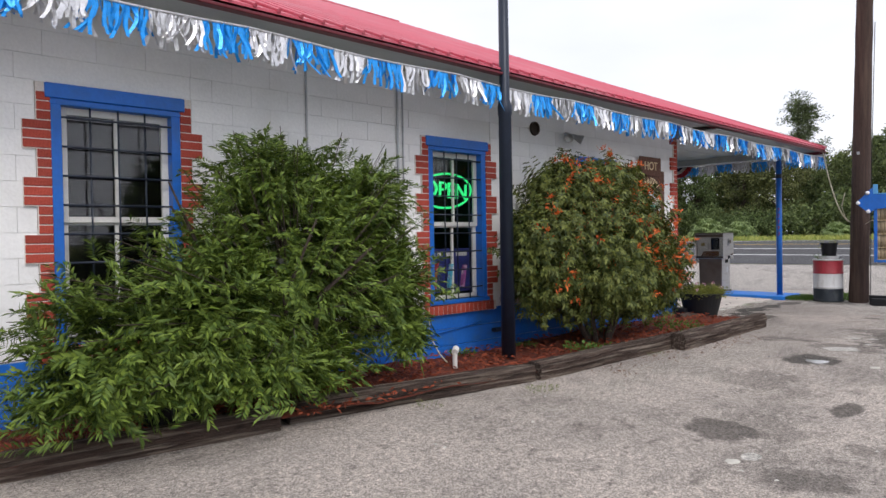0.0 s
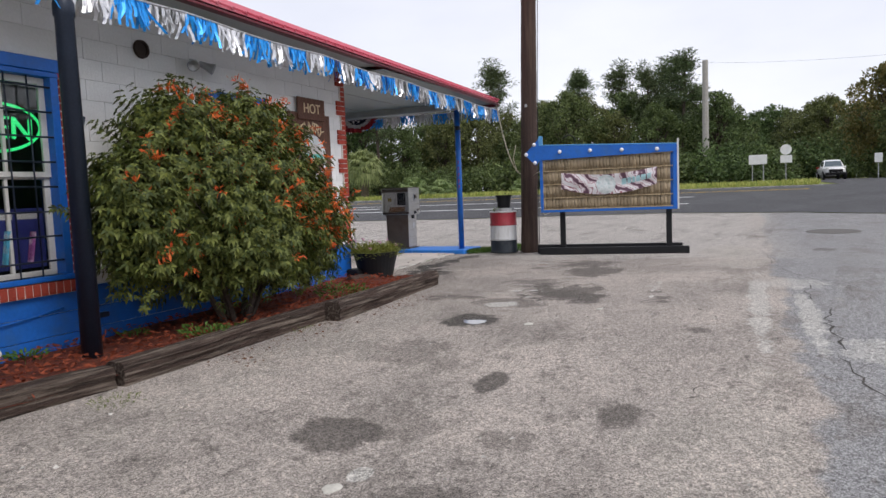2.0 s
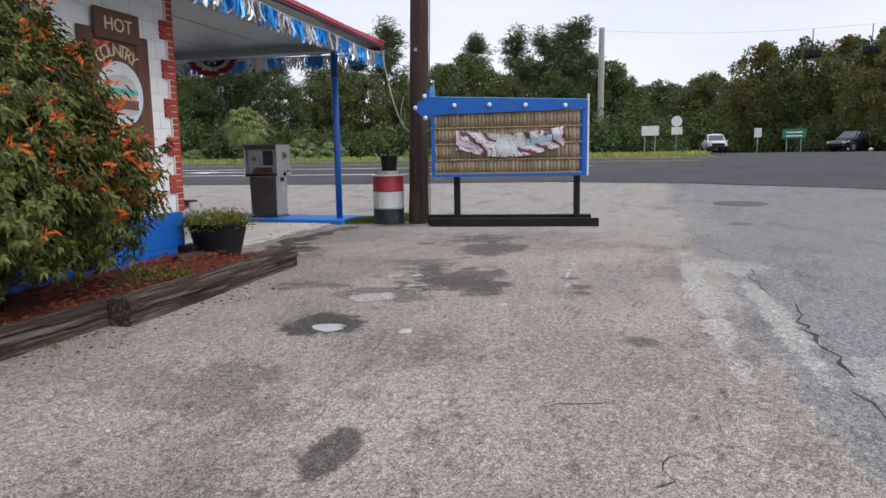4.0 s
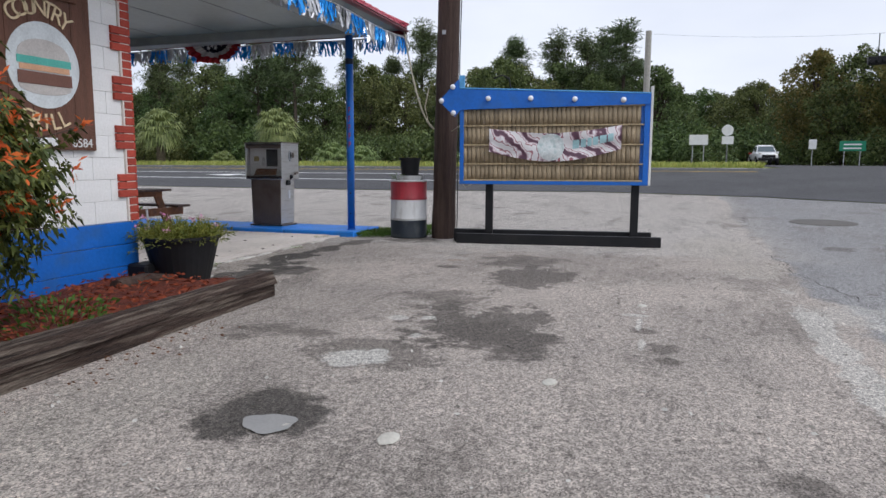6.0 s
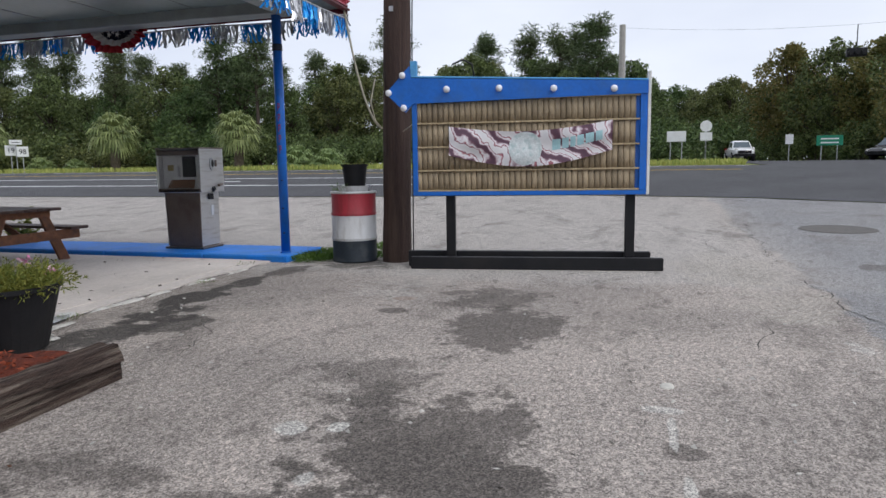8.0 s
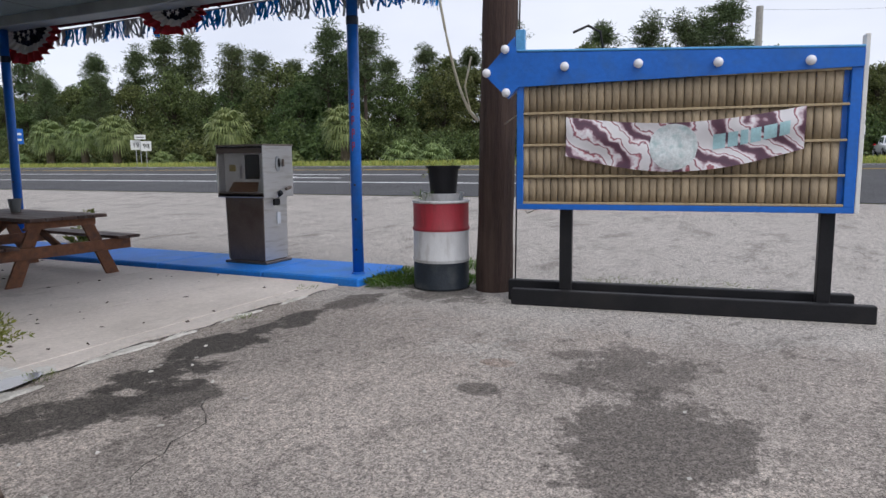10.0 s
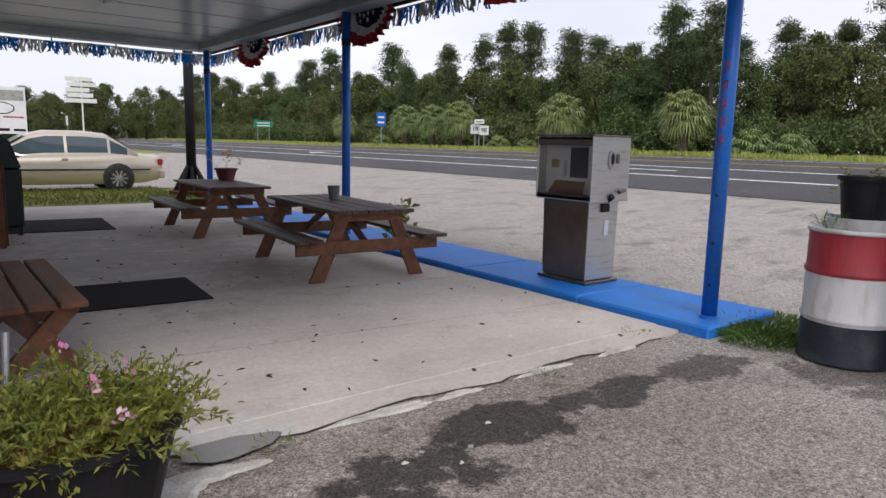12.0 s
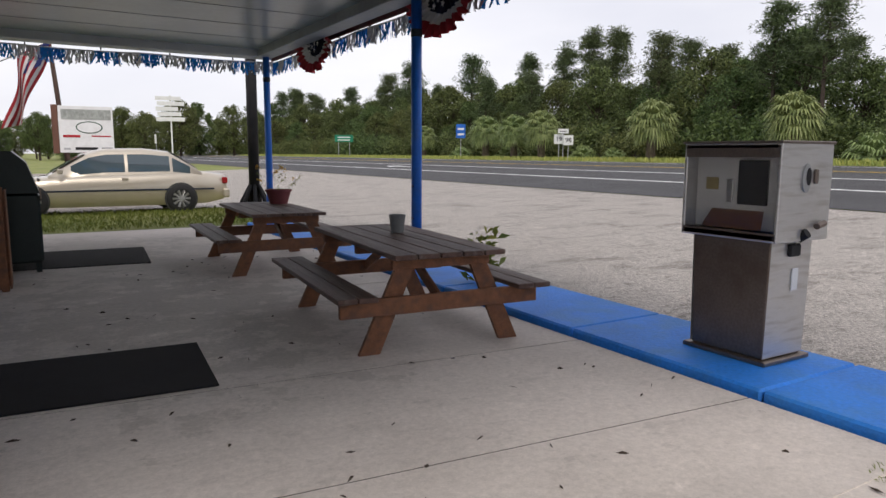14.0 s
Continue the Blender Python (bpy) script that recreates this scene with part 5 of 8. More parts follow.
shrub("feathery_shrub", 4.25, 5.95, (1.45, 0.8, 1.22), 0.1, 4900, 26, 0.075, 0.017, M_FEATHER, "large bright-green feathery-leaved shrub on the mulch bed", 4, 0.35,
      lobes=[(-1.5, -0.25, 0.75, 1.0, 0.6, 0.8), (-0.9, -0.3, 0.95, 0.8, 0.55, 0.8), (0.95, -0.1, 1.1, 0.75, 0.6, 0.75), (-0.1, 0.1, 2.05, 0.85, 0.6, 0.55), (1.15, -0.25, 0.6, 0.35, 0.3, 0.5), (0.75, -0.05, 1.85, 0.75, 0.55, 0.6), (-0.4, -0.4, 0.45, 1.2, 0.45, 0.45), (-1.7, -0.3, 0.4, 0.8, 0.45, 0.4)], gap=0.55, droop=0.3, stems=9, spray=0.3, floor=0.12)
shrub("firebush", 9.0, 5.95, (1.75, 0.9, 1.2), 0.1, 9500, 15, 0.062, 0.028, M_FIRE, "rounded dark-green firebush with orange-red blossoms", 8, 0.45,
      lobes=[(1.0, -0.1, 0.95, 0.95, 0.7, 0.85), (-0.7, 0.0, 2.0, 0.65, 0.55, 0.6), (0.3, 0.0, 2.15, 0.5, 0.45, 0.5), (0.9, 0.1, 1.9, 0.6, 0.5, 0.6), (0.1, -0.45, 1.0, 1.0, 0.45, 0.7), (-1.3, -0.1, 1.2, 0.6, 0.5, 0.8)], gap=0.5, flowers=(300, M_ORANGE, 0.07), droop=0.35, stems=8, mode="rosette", floor=0.1)
pot0 = thing("shrub_pot", 3.2, 6.0, 0.08, label="sunken black plastic nursery pot under the shrub", category="plant pot")
part("pot_wall", lathe([(0.0, 0.0), (0.24, 0.0), (0.3, 0.34), (0.32, 0.34), (0.32, 0.38), (0.28, 0.38), (0.27, 0.3), (0.0, 0.3)], 24), M_BLACK, pot0)


def weed(name, x, y, z, r, h, n, material, label, seed, blade=(0.12, 0.012), category="plant", group=""):
    g = np.random.default_rng(seed)
    a, q = g.uniform(0, 6.283, n), np.sqrt(g.random(n)) * r
    c = np.stack([q * np.cos(a), q * np.sin(a), h * 0.35 * g.random(n)], 1)
    d = np.stack([0.7 * np.cos(a), 0.7 * np.sin(a), 0.5 + g.random(n)], 1) + 0.3 * g.normal(size=(n, 3))
    v, f = leaves(g, c, d, blade[0], blade[1], 0.3)
    s = thing(name, x, y, z, label=label, category=category, group=group)
    tagged(quad_mesh("blade_clump", v, f, material, s), kind="stuff")
    return s


for i, (x, y, r, h, k) in enumerate(((6.9, 6.45, 0.16, 0.12, 90), (8.0, 5.5, 0.22, 0.3, 160), (8.35, 5.42, 0.12, 0.2, 60), (10.6, 5.55, 0.4, 0.2, 160), (11.0, 5.9, 0.35, 0.22, 140), (7.9, 6.3, 0.14, 0.15, 50), (5.6, 6.4, 0.1, 0.1, 40))):
    weed("bed_weed", x, y, 0.11, r, h, k, M_WEED, "small green weeds growing through the mulch", 20 + i, (0.07, 0.022), "weed", "weeds in the bed")
for i, (x, y, r, k) in enumerate(((6.45, 4.85, 0.16, 110), (17.6, 6.35, 0.3, 300), (18.0, 6.5, 0.4, 420), (17.9, 5.75, 0.3, 200), (18.4, 4.0, 0.5, 300), (18.5, 3.2, 0.5, 260), (18.3, 2.5, 0.4, 160), (18.9, 6.0, 0.4, 300), (13.78, 6.72, 0.1, 60), (15.6, 6.68, 0.08, 50), (16.9, 7.0, 0.12, 60), (5.2, 5.2, 0.12, 40), (9.0, 5.05, 0.12, 40))):
    weed("grass_tuft", x, y, gz(x, y), r, 0.1, k * 3 if 17 < x and y > 5 else k, M_WEED if x > 17 and y > 5 else M_GRASSB, "tuft of short green grass in a pavement joint", 40 + i, (0.1, 0.014) if x > 17 and y > 5 else (0.05, 0.006), "grass tuft", "tufts in the paving")

# ---- planter with flowers at the corner ----


def planter(name, x, y, z, r0, r1, h, label, seed, leaf_n, spread, flowers=(), material=None, rim=0.03):
    p = thing(name, x, y, z, label=label, category="planter")
    part("pot", lathe([(0, 0), (r0, 0), (r1, h - rim), (r1 + 0.018, h - rim), (r1 + 0.018, h), (r1 - 0.015, h), (r1 - 0.03, h - 0.06), (0, h - 0.06)], 32), material or M_BLACK, p, smooth=False)
    part("soil", lathe([(0, h - 0.05), (r1 - 0.028, h - 0.055)], 24), M_MULCH, p)
    g = np.random.default_rng(seed)
    tw = leaf_n // 12
    a, q = g.uniform(0, 6.283, tw), np.sqrt(g.random(tw)) * r1 * 0.85
    base = np.stack([q * np.cos(a), q * np.sin(a), np.full(tw, h - 0.05)], 1)
    d = np.stack([np.cos(a) * q / r1, np.sin(a) * q / r1, 0.55 + 0.6 * g.random(tw)], 1) + 0.3 * g.normal(size=(tw, 3))
    d /= np.linalg.norm(d, axis=1, keepdims=True)
    L = spread * g.uniform(0.5, 1.25, tw)
    al = g.random((tw, 12)) ** 0.7
    c = base[:, None] + d[:, None] * (L[:, None] * al)[:, :, None]
    c[:, :, 2] -= 0.25 * L[:, None] * al ** 2
    v, f = leaves(g, c.reshape(-1, 3), (d[:, None] + 0.8 * g.normal(size=(tw, 12, 3))).reshape(-1, 3), 0.042, 0.011 if leaf_n > 4000 else 0.013, 0.1)
    quad_mesh("foliage", v, f, M_POTLEAF, p)
    for fm, nf, lab in flowers:
        k = g.choice(tw, nf)
        cc = (base[k] + d[k] * L[k][:, None] * 0.9)[:, None, :] + 0.012 * g.normal(size=(nf, 9, 3))
        v, f = leaves(g, cc.reshape(-1, 3), g.normal(size=(nf * 9, 3)), 0.028, 0.02, 0.0)
        quad_mesh("blossom", v, f, fm, p, lab)
    return p


planter("corner_planter", 12.88, 6.38, 0.02, 0.26, 0.365, 0.46, "black plastic planter with trailing greenery and pink blossoms", 5, 8000, 0.25, [(M_PINK, 14, "small pink blossoms")])
tray = thing("planter_tray", 12.78, 6.6, 0.02, label="low black plastic trough against the house corner", category="planter")
part("trough", boxed(-0.3, 0.12, -0.12, 0.12, 0.0, 0.2, 0.02), M_BLACK, tray)
stick = thing("leaning_pipe", 12.7, 6.58, 0.02, label="thin pale pipe leaning by the house corner", category="pipe")
part("pipe", rodded((0.0, 0.0, 0.0), (0.05, 0.1, 0.72), 0.013, n=8), M_SILL, stick)

# ---- fixtures on the south wall ----
pole = thing("lamp_pole", 7.12, 5.92, 0.08, label="tall dark blue-black steel pole standing in the bed", category="pole")
part("shaft", lathe([(0, 0), (0.085, 0), (0.075, 2.9), (0.085, 2.92), (0.085, 3.02), (0.062, 3.08), (0.056, 5.6), (0, 5.6)], 20), M_DARKMETAL, pole, smooth=True)
part("bracket", rodded((0.05, 0, 1.9), (0.12, 0.02, 2.1), 0.016, n=8), M_DARKMETAL, pole)
vent = thing("wall_vent", 8.62, WY - 0.012, 3.08, label="round dark vent hole with a rusty collar", category="vent")
bm = lathe([(0.0, -0.001), (0.075, -0.001), (0.075, 0.03), (0.095, 0.03), (0.1, 0.0)], 24)
bmesh.ops.rotate(bm, cent=(0, 0, 0), matrix=Matrix.Rotation(radians(90), 3, "X"), verts=bm.verts)
part("collar", bm, mat("vent_dark", (0.05, 0.035, 0.03), 0.8), vent)
fld = thing("floodlight", 9.36, WY - 0.012, 3.03, label="old twin-head grey floodlight on the wall", category="light fixture")
part("mount", boxed(-0.05, 0.05, -0.04, 0, -0.06, 0.06, 0.01), M_SILL, fld)
for s in (-1, 1):
    bm = lathe([(0.0, 0.0), (0.03, 0.0), (0.045, 0.1), (0.07, 0.18), (0.06, 0.185), (0.0, 0.16)], 16)
    bmesh.ops.transform(bm, matrix=Matrix.Translation((s * 0.06, -0.05, 0.02)) @ Matrix.Rotation(radians(120), 4, "X") @ Matrix.Rotation(radians(s * 35), 4, "Y"), verts=bm.verts)
    part("lamp_head", bm, M_SILL, fld)
for x, r in ((6.12, 0.014), (6.2, 0.01), (4.9, 0.012)):
    c = thing("conduit", x, WY - 0.02, 0.0, label="thin painted conduit running down the wall", category="conduit", group="conduits on the wall")
    part("run", rodded((0, 0, 0.7 if x > 6 else 1.6), (0, 0, 3.45), r, n=8), M_SILL, c)
cb = thing("wall_cable", 6.2, WY - 0.03, 0.0, label="loose pale cable hanging down the wall to a pipe", category="cable")
tube("cable", [(0.0, 0, 1.3), (0.06, -0.02, 1.0), (0.2, -0.03, 0.72), (0.32, -0.05, 0.62), (0.26, -0.1, 0.4), (0.2, -0.35, 0.2), (0.22, -0.45, 0.12)], 0.008, M_CABLE, cb)
tube("cable_run", [(-1.2, 0, 0.3), (0.2, -0.002, 0.36), (0.9, -0.002, 0.42), (1.25, -0.002, 0.46)], 0.008, M_BLUE, cb, "blue-painted cable on the base")
ps = thing("pipe_stub", 6.36, 6.05, 0.1, label="short white plastic pipe with an elbow in the mulch", category="pipe")
part("riser", rodded((0, 0, -0.02), (0, 0, 0.16), 0.028, n=14), M_SASH, ps, smooth=False)
part("elbow", rodded((-0.02, -0.02, 0.17), (0.05, 0.03, 0.2), 0.038, n=14), M_SASH, ps)
spig = thing("spigot_box", 7.75, WY - 0.06, 0.3, label="small blue box with a pipe low on the wall", category="box")
part("lid", boxed(-0.08, 0.16, -0.03, 0.05, 0, 0.05, 0.008), M_DARKMETAL, spig)
ls = thing("wall_lettering", 5.78, WY - 0.008, 2.26, label="small brown letters fixed to the white wall", category="lettering")
words("letters", "LLET", 0.13, mat("brown_letter", (0.16, 0.11, 0.07), 0.7), ls, pose(0, 0, 0, 90, 0, 0), spacing=1.1)

# neon sign and poster in the second window
neon = thing("open_sign", 7.08, WY + 0.19, 2.16, label="green glowing oval open sign behind the bars", category="neon sign")
words("letters", "OPEN", 0.29, M_NEON, neon, pose(0, 0, 0, 90, 3, 0) , spacing=1.02, depth=0.012)
bm = bmesh.new()
prev = None
for i in range(41):
    a = 6.2832 * i / 40
    p = Vector((0.45 * math.cos(a), 0, 0.22 * math.sin(a) + 0.02 * math.cos(a)))
    if prev is not None:
        rod(bm, prev, p, 0.014, n=6, caps=False)
    prev = p
part("oval_tube", bm, M_NEON, neon)
poster = thing("drinks_poster", 7.06, WY + 0.16, 0.86, label="blue poster with three bright drinks and unreadable heading", category="poster")
part("sheet", boxed(-0.4, 0.4, 0, 0.004, 0, 0.56), mat("poster_blue", (0.04, 0.05, 0.22), 0.4, vary=0.3, scale=5, bump=0), poster)
for i, (cxx, tint) in enumerate(((-0.24, (0.6, 0.06, 0.08)), (0.02, (0.1, 0.45, 0.6)), (0.26, (0.35, 0.1, 0.3)))):
    part("drink", beam((cxx - 0.05, -0.004, 0.06), (cxx, -0.004, 0.38 - 0.02 * i), 0.16, 0.004, 0), mat("drink_%s" % "abc"[i], tint, 0.4, vary=0.5, scale=14, bump=0, dirt=(0.8, 0.75, 0.75), dirt_amount=0.9, dirt_scale=11), poster)
for a, b in ((-0.36, -0.22), (-0.18, -0.1), (-0.04, 0.1), (0.14, 0.34)):
    part("heading_bar", boxed(a, b, -0.004, -0.001, 0.46, 0.52), M_SIGNW, poster)

# painted burger plaque near the corner
pq = thing("restaurant_plaque", 11.65, WY - 0.02, 0.0, label="brown wooden painted sign with burger and cream letters", category="sign")
for i in range(5):
    part("plank", boxed(-0.53 + i * 0.21, -0.53 + (i + 1) * 0.21 - 0.003, -0.022, 0.0, 1.31, 2.66 - 0.01 * (i % 2), 0.004), M_PLAQUE, pq)
part("top_board", boxed(-0.32, 0.36, -0.05, -0.024, 2.56, 2.88, 0.006), M_PLAQUE, pq, "smaller brown board")
words("letters", "HOT", 0.2, M_CREAM, pq, pose(0.02, -0.054, 2.72, 90, 0, 0), "cream painted letters")
for i, ch in enumerate("COUNTRY"):
    a = (i - 3) * 0.2
    words("letter", ch, 0.2, M_CREAM, pq, pose(0.42 * math.sin(a) * 1.05, -0.026, 2.0 + 0.46 * math.cos(a), 90, -math.degrees(-a), 0), "cream painted letter")
for i, ch in enumerate("GRILL"):
    a = (i - 2) * 0.22
    words("letter", ch, 0.2, M_CREAM, pq, pose(0.42 * math.sin(a), -0.026, 1.93 - 0.4 * math.cos(a), 90, math.degrees(-a), 0), "cream painted letter")
words("letters", "6584", 0.11, M_SIGNW, pq, pose(0.36, -0.026, 1.37, 90, 0, 0), "white painted digits")
part("digit_bar", boxed(-0.2, 0.1, -0.024, -0.0225, 1.34, 1.41), M_SIGNW, pq)


def disc(cx, cz, rx, rz, y0, y1, n=32):
    bm = bmesh.new()
    a = [bm.verts.new((cx + rx * math.cos(6.2832 * i / n), y0, cz + rz * math.sin(6.2832 * i / n))) for i in range(n)]
    b = [bm.verts.new((cx + rx * math.cos(6.2832 * i / n), y1, cz + rz * math.sin(6.2832 * i / n))) for i in range(n)]
    bm.faces.new(a)
    bm.faces.new(b[::-1])
    for i in range(n):
        bm.faces.new((a[i], b[i], b[(i + 1) % n], a[(i + 1) % n]))
    bmesh.ops.recalc_face_normals(bm, faces=bm.faces)
    return bm


part("roundel", disc(0.02, 2.0, 0.35, 0.35, -0.026, -0.022), mat("pale_roundel", (0.62, 0.66, 0.68), 0.6), pq, "pale painted roundel")
part("bun", disc(0.02, 2.08, 0.25, 0.13, -0.029, -0.026), mat("painted_bun", (0.5, 0.47, 0.45), 0.6), pq, "painted bun")
part("lettuce", boxed(-0.24, 0.28, -0.032, -0.029, 2.0, 2.06), mat("painted_lettuce", (0.1, 0.42, 0.36), 0.6), pq, "painted green lettuce")
part("tomato", boxed(-0.22, 0.26, -0.032, -0.029, 1.95, 1.995), mat("painted_sauce", (0.62, 0.36, 0.22), 0.6), pq, "painted sauce")
part("patty", boxed(-0.24, 0.28, -0.033, -0.029, 1.84, 1.94), mat("painted_patty", (0.17, 0.08, 0.06), 0.6), pq, "painted patty")
part("lower_bun", disc(0.02, 1.82, 0.25, 0.06, -0.029, -0.026), mat("painted_bun", (0.5, 0.47, 0.45), 0.6), pq, "painted bun")

# ---- foil fringe along the eaves ----


def fringe(pts_fn, length, axis, label, seed, section=0.42, strip=0.27):
    """A string of alternating blue and silver fringe sections; axis: the way that it runs."""
    g = np.random.default_rng(seed)
    gar = thing("foil_garland", 0, 0, 0, label=label, category="garland", group="foil garlands")
    s, i = 0.0, 0
    string = []
    while s < length:
        w = section * g.uniform(0.85, 1.15)
        vs, fs = [], []
        for k in range(26):
            u = s + w * (k + 0.5) / 26 + g.uniform(-0.012, 0.012)
            if u > length:
                break
            p = np.array(pts_fn(u))
            L = strip * g.uniform(0.6, 1.1)
            tw = g.uniform(-0.9, 0.9)
            side = np.array([math.cos(tw) * axis[0] - math.sin(tw) * axis[1], math.cos(tw) * axis[1] + math.sin(tw) * axis[0], 0]) * 0.015
            lean = np.array([axis[0], axis[1], 0]) * g.normal() * 0.3 + np.array([axis[1], -axis[0], 0]) * g.normal() * 0.14
            b0 = len(vs)
            for j in range(5):
                q = p + np.array([0, 0, -L * j / 4]) + lean * L * (j / 4) ** 1.5 + side * 0.8 * math.sin(j * 1.5 + tw * 4)
                vs += [q - side, q + side]
            for j in range(4):
                fs.append((b0 + 2 * j, b0 + 2 * j + 1, b0 + 2 * j + 3, b0 + 2 * j + 2))
        if vs:
            mesh_part("fringe", vs, fs, M_TINB if i % 2 else M_TINS, gar, "blue foil strips" if i % 2 else "silver foil strips")
        string.append(Vector(pts_fn(min(s, length))))
        s += w
        i += 1
    string.append(Vector(pts_fn(length)))
    tube("string", string, 0.012, M_TINS, gar, res=5)
    return gar


def south_line(u):
    x = -3.0 + u
    return (x, EY + 0.02, ze(x) - 0.16 - 0.035 * abs(math.sin(u * 1.35)))


def front_line(u):
    y = EY + u
    return (EX - 0.0, y, ze(EX) - 0.1 - 0.03 * abs(math.sin(u * 1.35)))


def north_line(u):
    x = EX - u
    return (x, NY + 0.0, ze(EX) - 0.1 - 0.03 * abs(math.sin(u * 1.35)))


fringe(south_line, EX + 3.0, (1, 0), "blue and silver foil fringe garland along the eave", 1)
fringe(front_line, NY - EY, (0, 1), "blue and silver foil fringe garland along the canopy", 2, strip=0.24)
fringe(north_line, 7.0, (-1, 0), "blue and silver foil fringe garland along the canopy", 3, strip=0.24)


def bunting(x, y, z, r, seed):
    """A pleated half-round fan of red, white and dark cloth."""
    b = thing("fan_bunting", x, y, z, label="pleated red, white and navy half-round bunting on the beam", category="bunting", group="fan buntings")
    n = 56
    for name, r0, r1, m in (("dark_band", 0.0, 0.5, M_NAVY), ("white_band", 0.5, 0.72, M_WHITEC), ("red_band", 0.72, 1.0, M_REDC)):
        vs, fs = [], []
        for i in range(n + 1):
            a = math.pi * i / n
            for q in (r0, (r0 + r1) / 2, r1):
                pl = 0.035 * q * (1 if i % 4 < 2 else -1)
                vs.append((pl + 0.04 * math.sin(q * 5), -r * q * math.cos(a) * (1.02 - 0.05 * q), -r * 0.66 * q * math.sin(a) - 0.06 * q * noise.noise((i * 0.3, q, seed))))
        for i in range(n):
            for k in range(2):
                a = i * 3 + k
                fs.append((a, a + 1, a + 4, a + 3))
        mesh_part(name, vs, fs, m, b)
    bm = bmesh.new()
    g = random.Random(seed)
    for k in range(9):
        a, q = math.pi * (k + 0.5) / 9, 0.22 + 0.14 * (k % 2)
        c = Vector((-0.05, -r * q * math.cos(a), -r * 0.66 * q * math.sin(a)))
        ring = [bm.verts.new(c + Vector((0, (0.05 if i % 2 else 0.02) * math.cos(0.628 * i), (0.05 if i % 2 else 0.02) * math.sin(0.628 * i)))) for i in range(10)]
        bm.faces.new(ring)
    part("stars", bm, M_WHITEC, b)
    return b


bunting(17.78, 12.5, 3.33, 0.8, 1)
bunting(17.78, 16.6, 3.33, 0.8, 2)
bunting(17.78, 9.55, 3.36, 0.6, 3)

# ---- fuel pump ----
pump = thing("fuel_pump", 17.93, 8.51, 0.09, label="disused brushed stainless-steel fuel pump without hose", category="fuel pump")
bm = bmesh.new()
vs = box(bm, -0.27, 0.27, -0.3, 0.3, 0.03, 0.8, 0.008)
for vv in bm.verts:
    t = (0.8 - vv.co.z) / 0.77
    vv.co.y *= 1 - 0.06 * t
    vv.co.x *= 1 - 0.06 * t
part("lower_cabinet", bm, M_STEELD, pump)
for s in (-1, 1):
    bm = bmesh.new()
    q = [bm.verts.new(p) for p in ((-0.262, s * 0.29, 0.04), (0.262, s * 0.29, 0.04), (0.268, s * 0.304, 0.79), (-0.268, s * 0.304, 0.79))]
    bm.faces.new(q)
    part("end_panel", bm, M_STEEL, pump, "brighter steel end panel")
part("plinth", boxed(-0.3, 0.3, -0.33, 0.33, 0.0, 0.03, 0.006), M_STEELD, pump)
hd = part("head", boxed(-0.02, 0.02, -0.345, 0.345, 0.83, 1.42, 0.006), M_STEEL, pump)
for nm, a, b, c, d, z0, z1 in (("end_plate", -0.34, 0.34, -0.37, -0.345, 0.78, 1.46), ("end_plate", -0.34, 0.34, 0.345, 0.37, 0.78, 1.46), ("bottom_plate", -0.34, 0.34, -0.345, 0.345, 0.78, 0.83), ("top_plate", -0.34, 0.34, -0.345, 0.345, 1.42, 1.46)):
    part(nm, boxed(a, b, c, d, z0, z1, 0.006), M_STEEL, hd)
part("top_trim", boxed(-0.352, 0.352, -0.38, 0.38, 1.455, 1.475, 0.005), M_STEELD, pump, "dark steel top edge")
for s in (-1, 1):
    face = s * 0.34
    part("hood_strip", boxed(min(face, face - s * 0.02), max(face, face - s * 0.02), -0.36, 0.36, 1.36, 1.45, 0.003), M_STEELD, hd, "dark hood strip")
    part("lower_strip", boxed(min(face, face - s * 0.02), max(face, face - s * 0.02), -0.36, 0.36, 0.79, 0.84, 0.003), M_STEELD, hd, "dark lower strip")
    part("back_plate", boxed(s * 0.2 - 0.005, s * 0.2 + 0.005, -0.34, 0.34, 0.84, 1.38), mat("pale_enamel", (0.8, 0.8, 0.78), 0.5, vary=0.1, dirt=(0.5, 0.48, 0.45), dirt_amount=0.4), hd, "pale dial plate")
    part("meter_window", boxed(min(s * 0.205, s * 0.225), max(s * 0.205, s * 0.225), -0.22, 0.0, 1.02, 1.34, 0.004), M_BLACK, hd, "dark meter window")
    part("price_card", boxed(min(s * 0.205, s * 0.212), max(s * 0.205, s * 0.212), 0.16, 0.26, 1.12, 1.21), mat("yellowed_card", (0.42, 0.33, 0.12), 0.7), hd, "yellowed card")
    part("lever_plate", boxed(min(s * 0.205, s * 0.22), max(s * 0.205, s * 0.22), 0.04, 0.09, 1.03, 1.2, 0.004), M_STEEL, hd)
    bm = bmesh.new()
    q = [bm.verts.new(p) for p in ((s * 0.21, -0.2, 0.98), (s * 0.21, 0.2, 0.98), (s * 0.31, 0.22, 0.85), (s * 0.31, -0.24, 0.85))]
    bm.faces.new(q)
    part("sloped_panel", bm, mat("rusty_tray", (0.23, 0.11, 0.05), 0.7, 0.2, vary=0.3, scale=9), hd, "rust-brown sloped tray")
    p = part("glass", boxed(face - s * 0.012 - 0.002, face - s * 0.012 + 0.002, -0.345, 0.345, 0.84, 1.36), M_GLASS, hd, "clear dial glass")
    p.visible_shadow = False
bm = disc(-0.02, 1.22, 0.055, 0.1, -0.381, -0.37)
part("nozzle_boot", bm, M_SILL, hd, "cast nozzle boot")
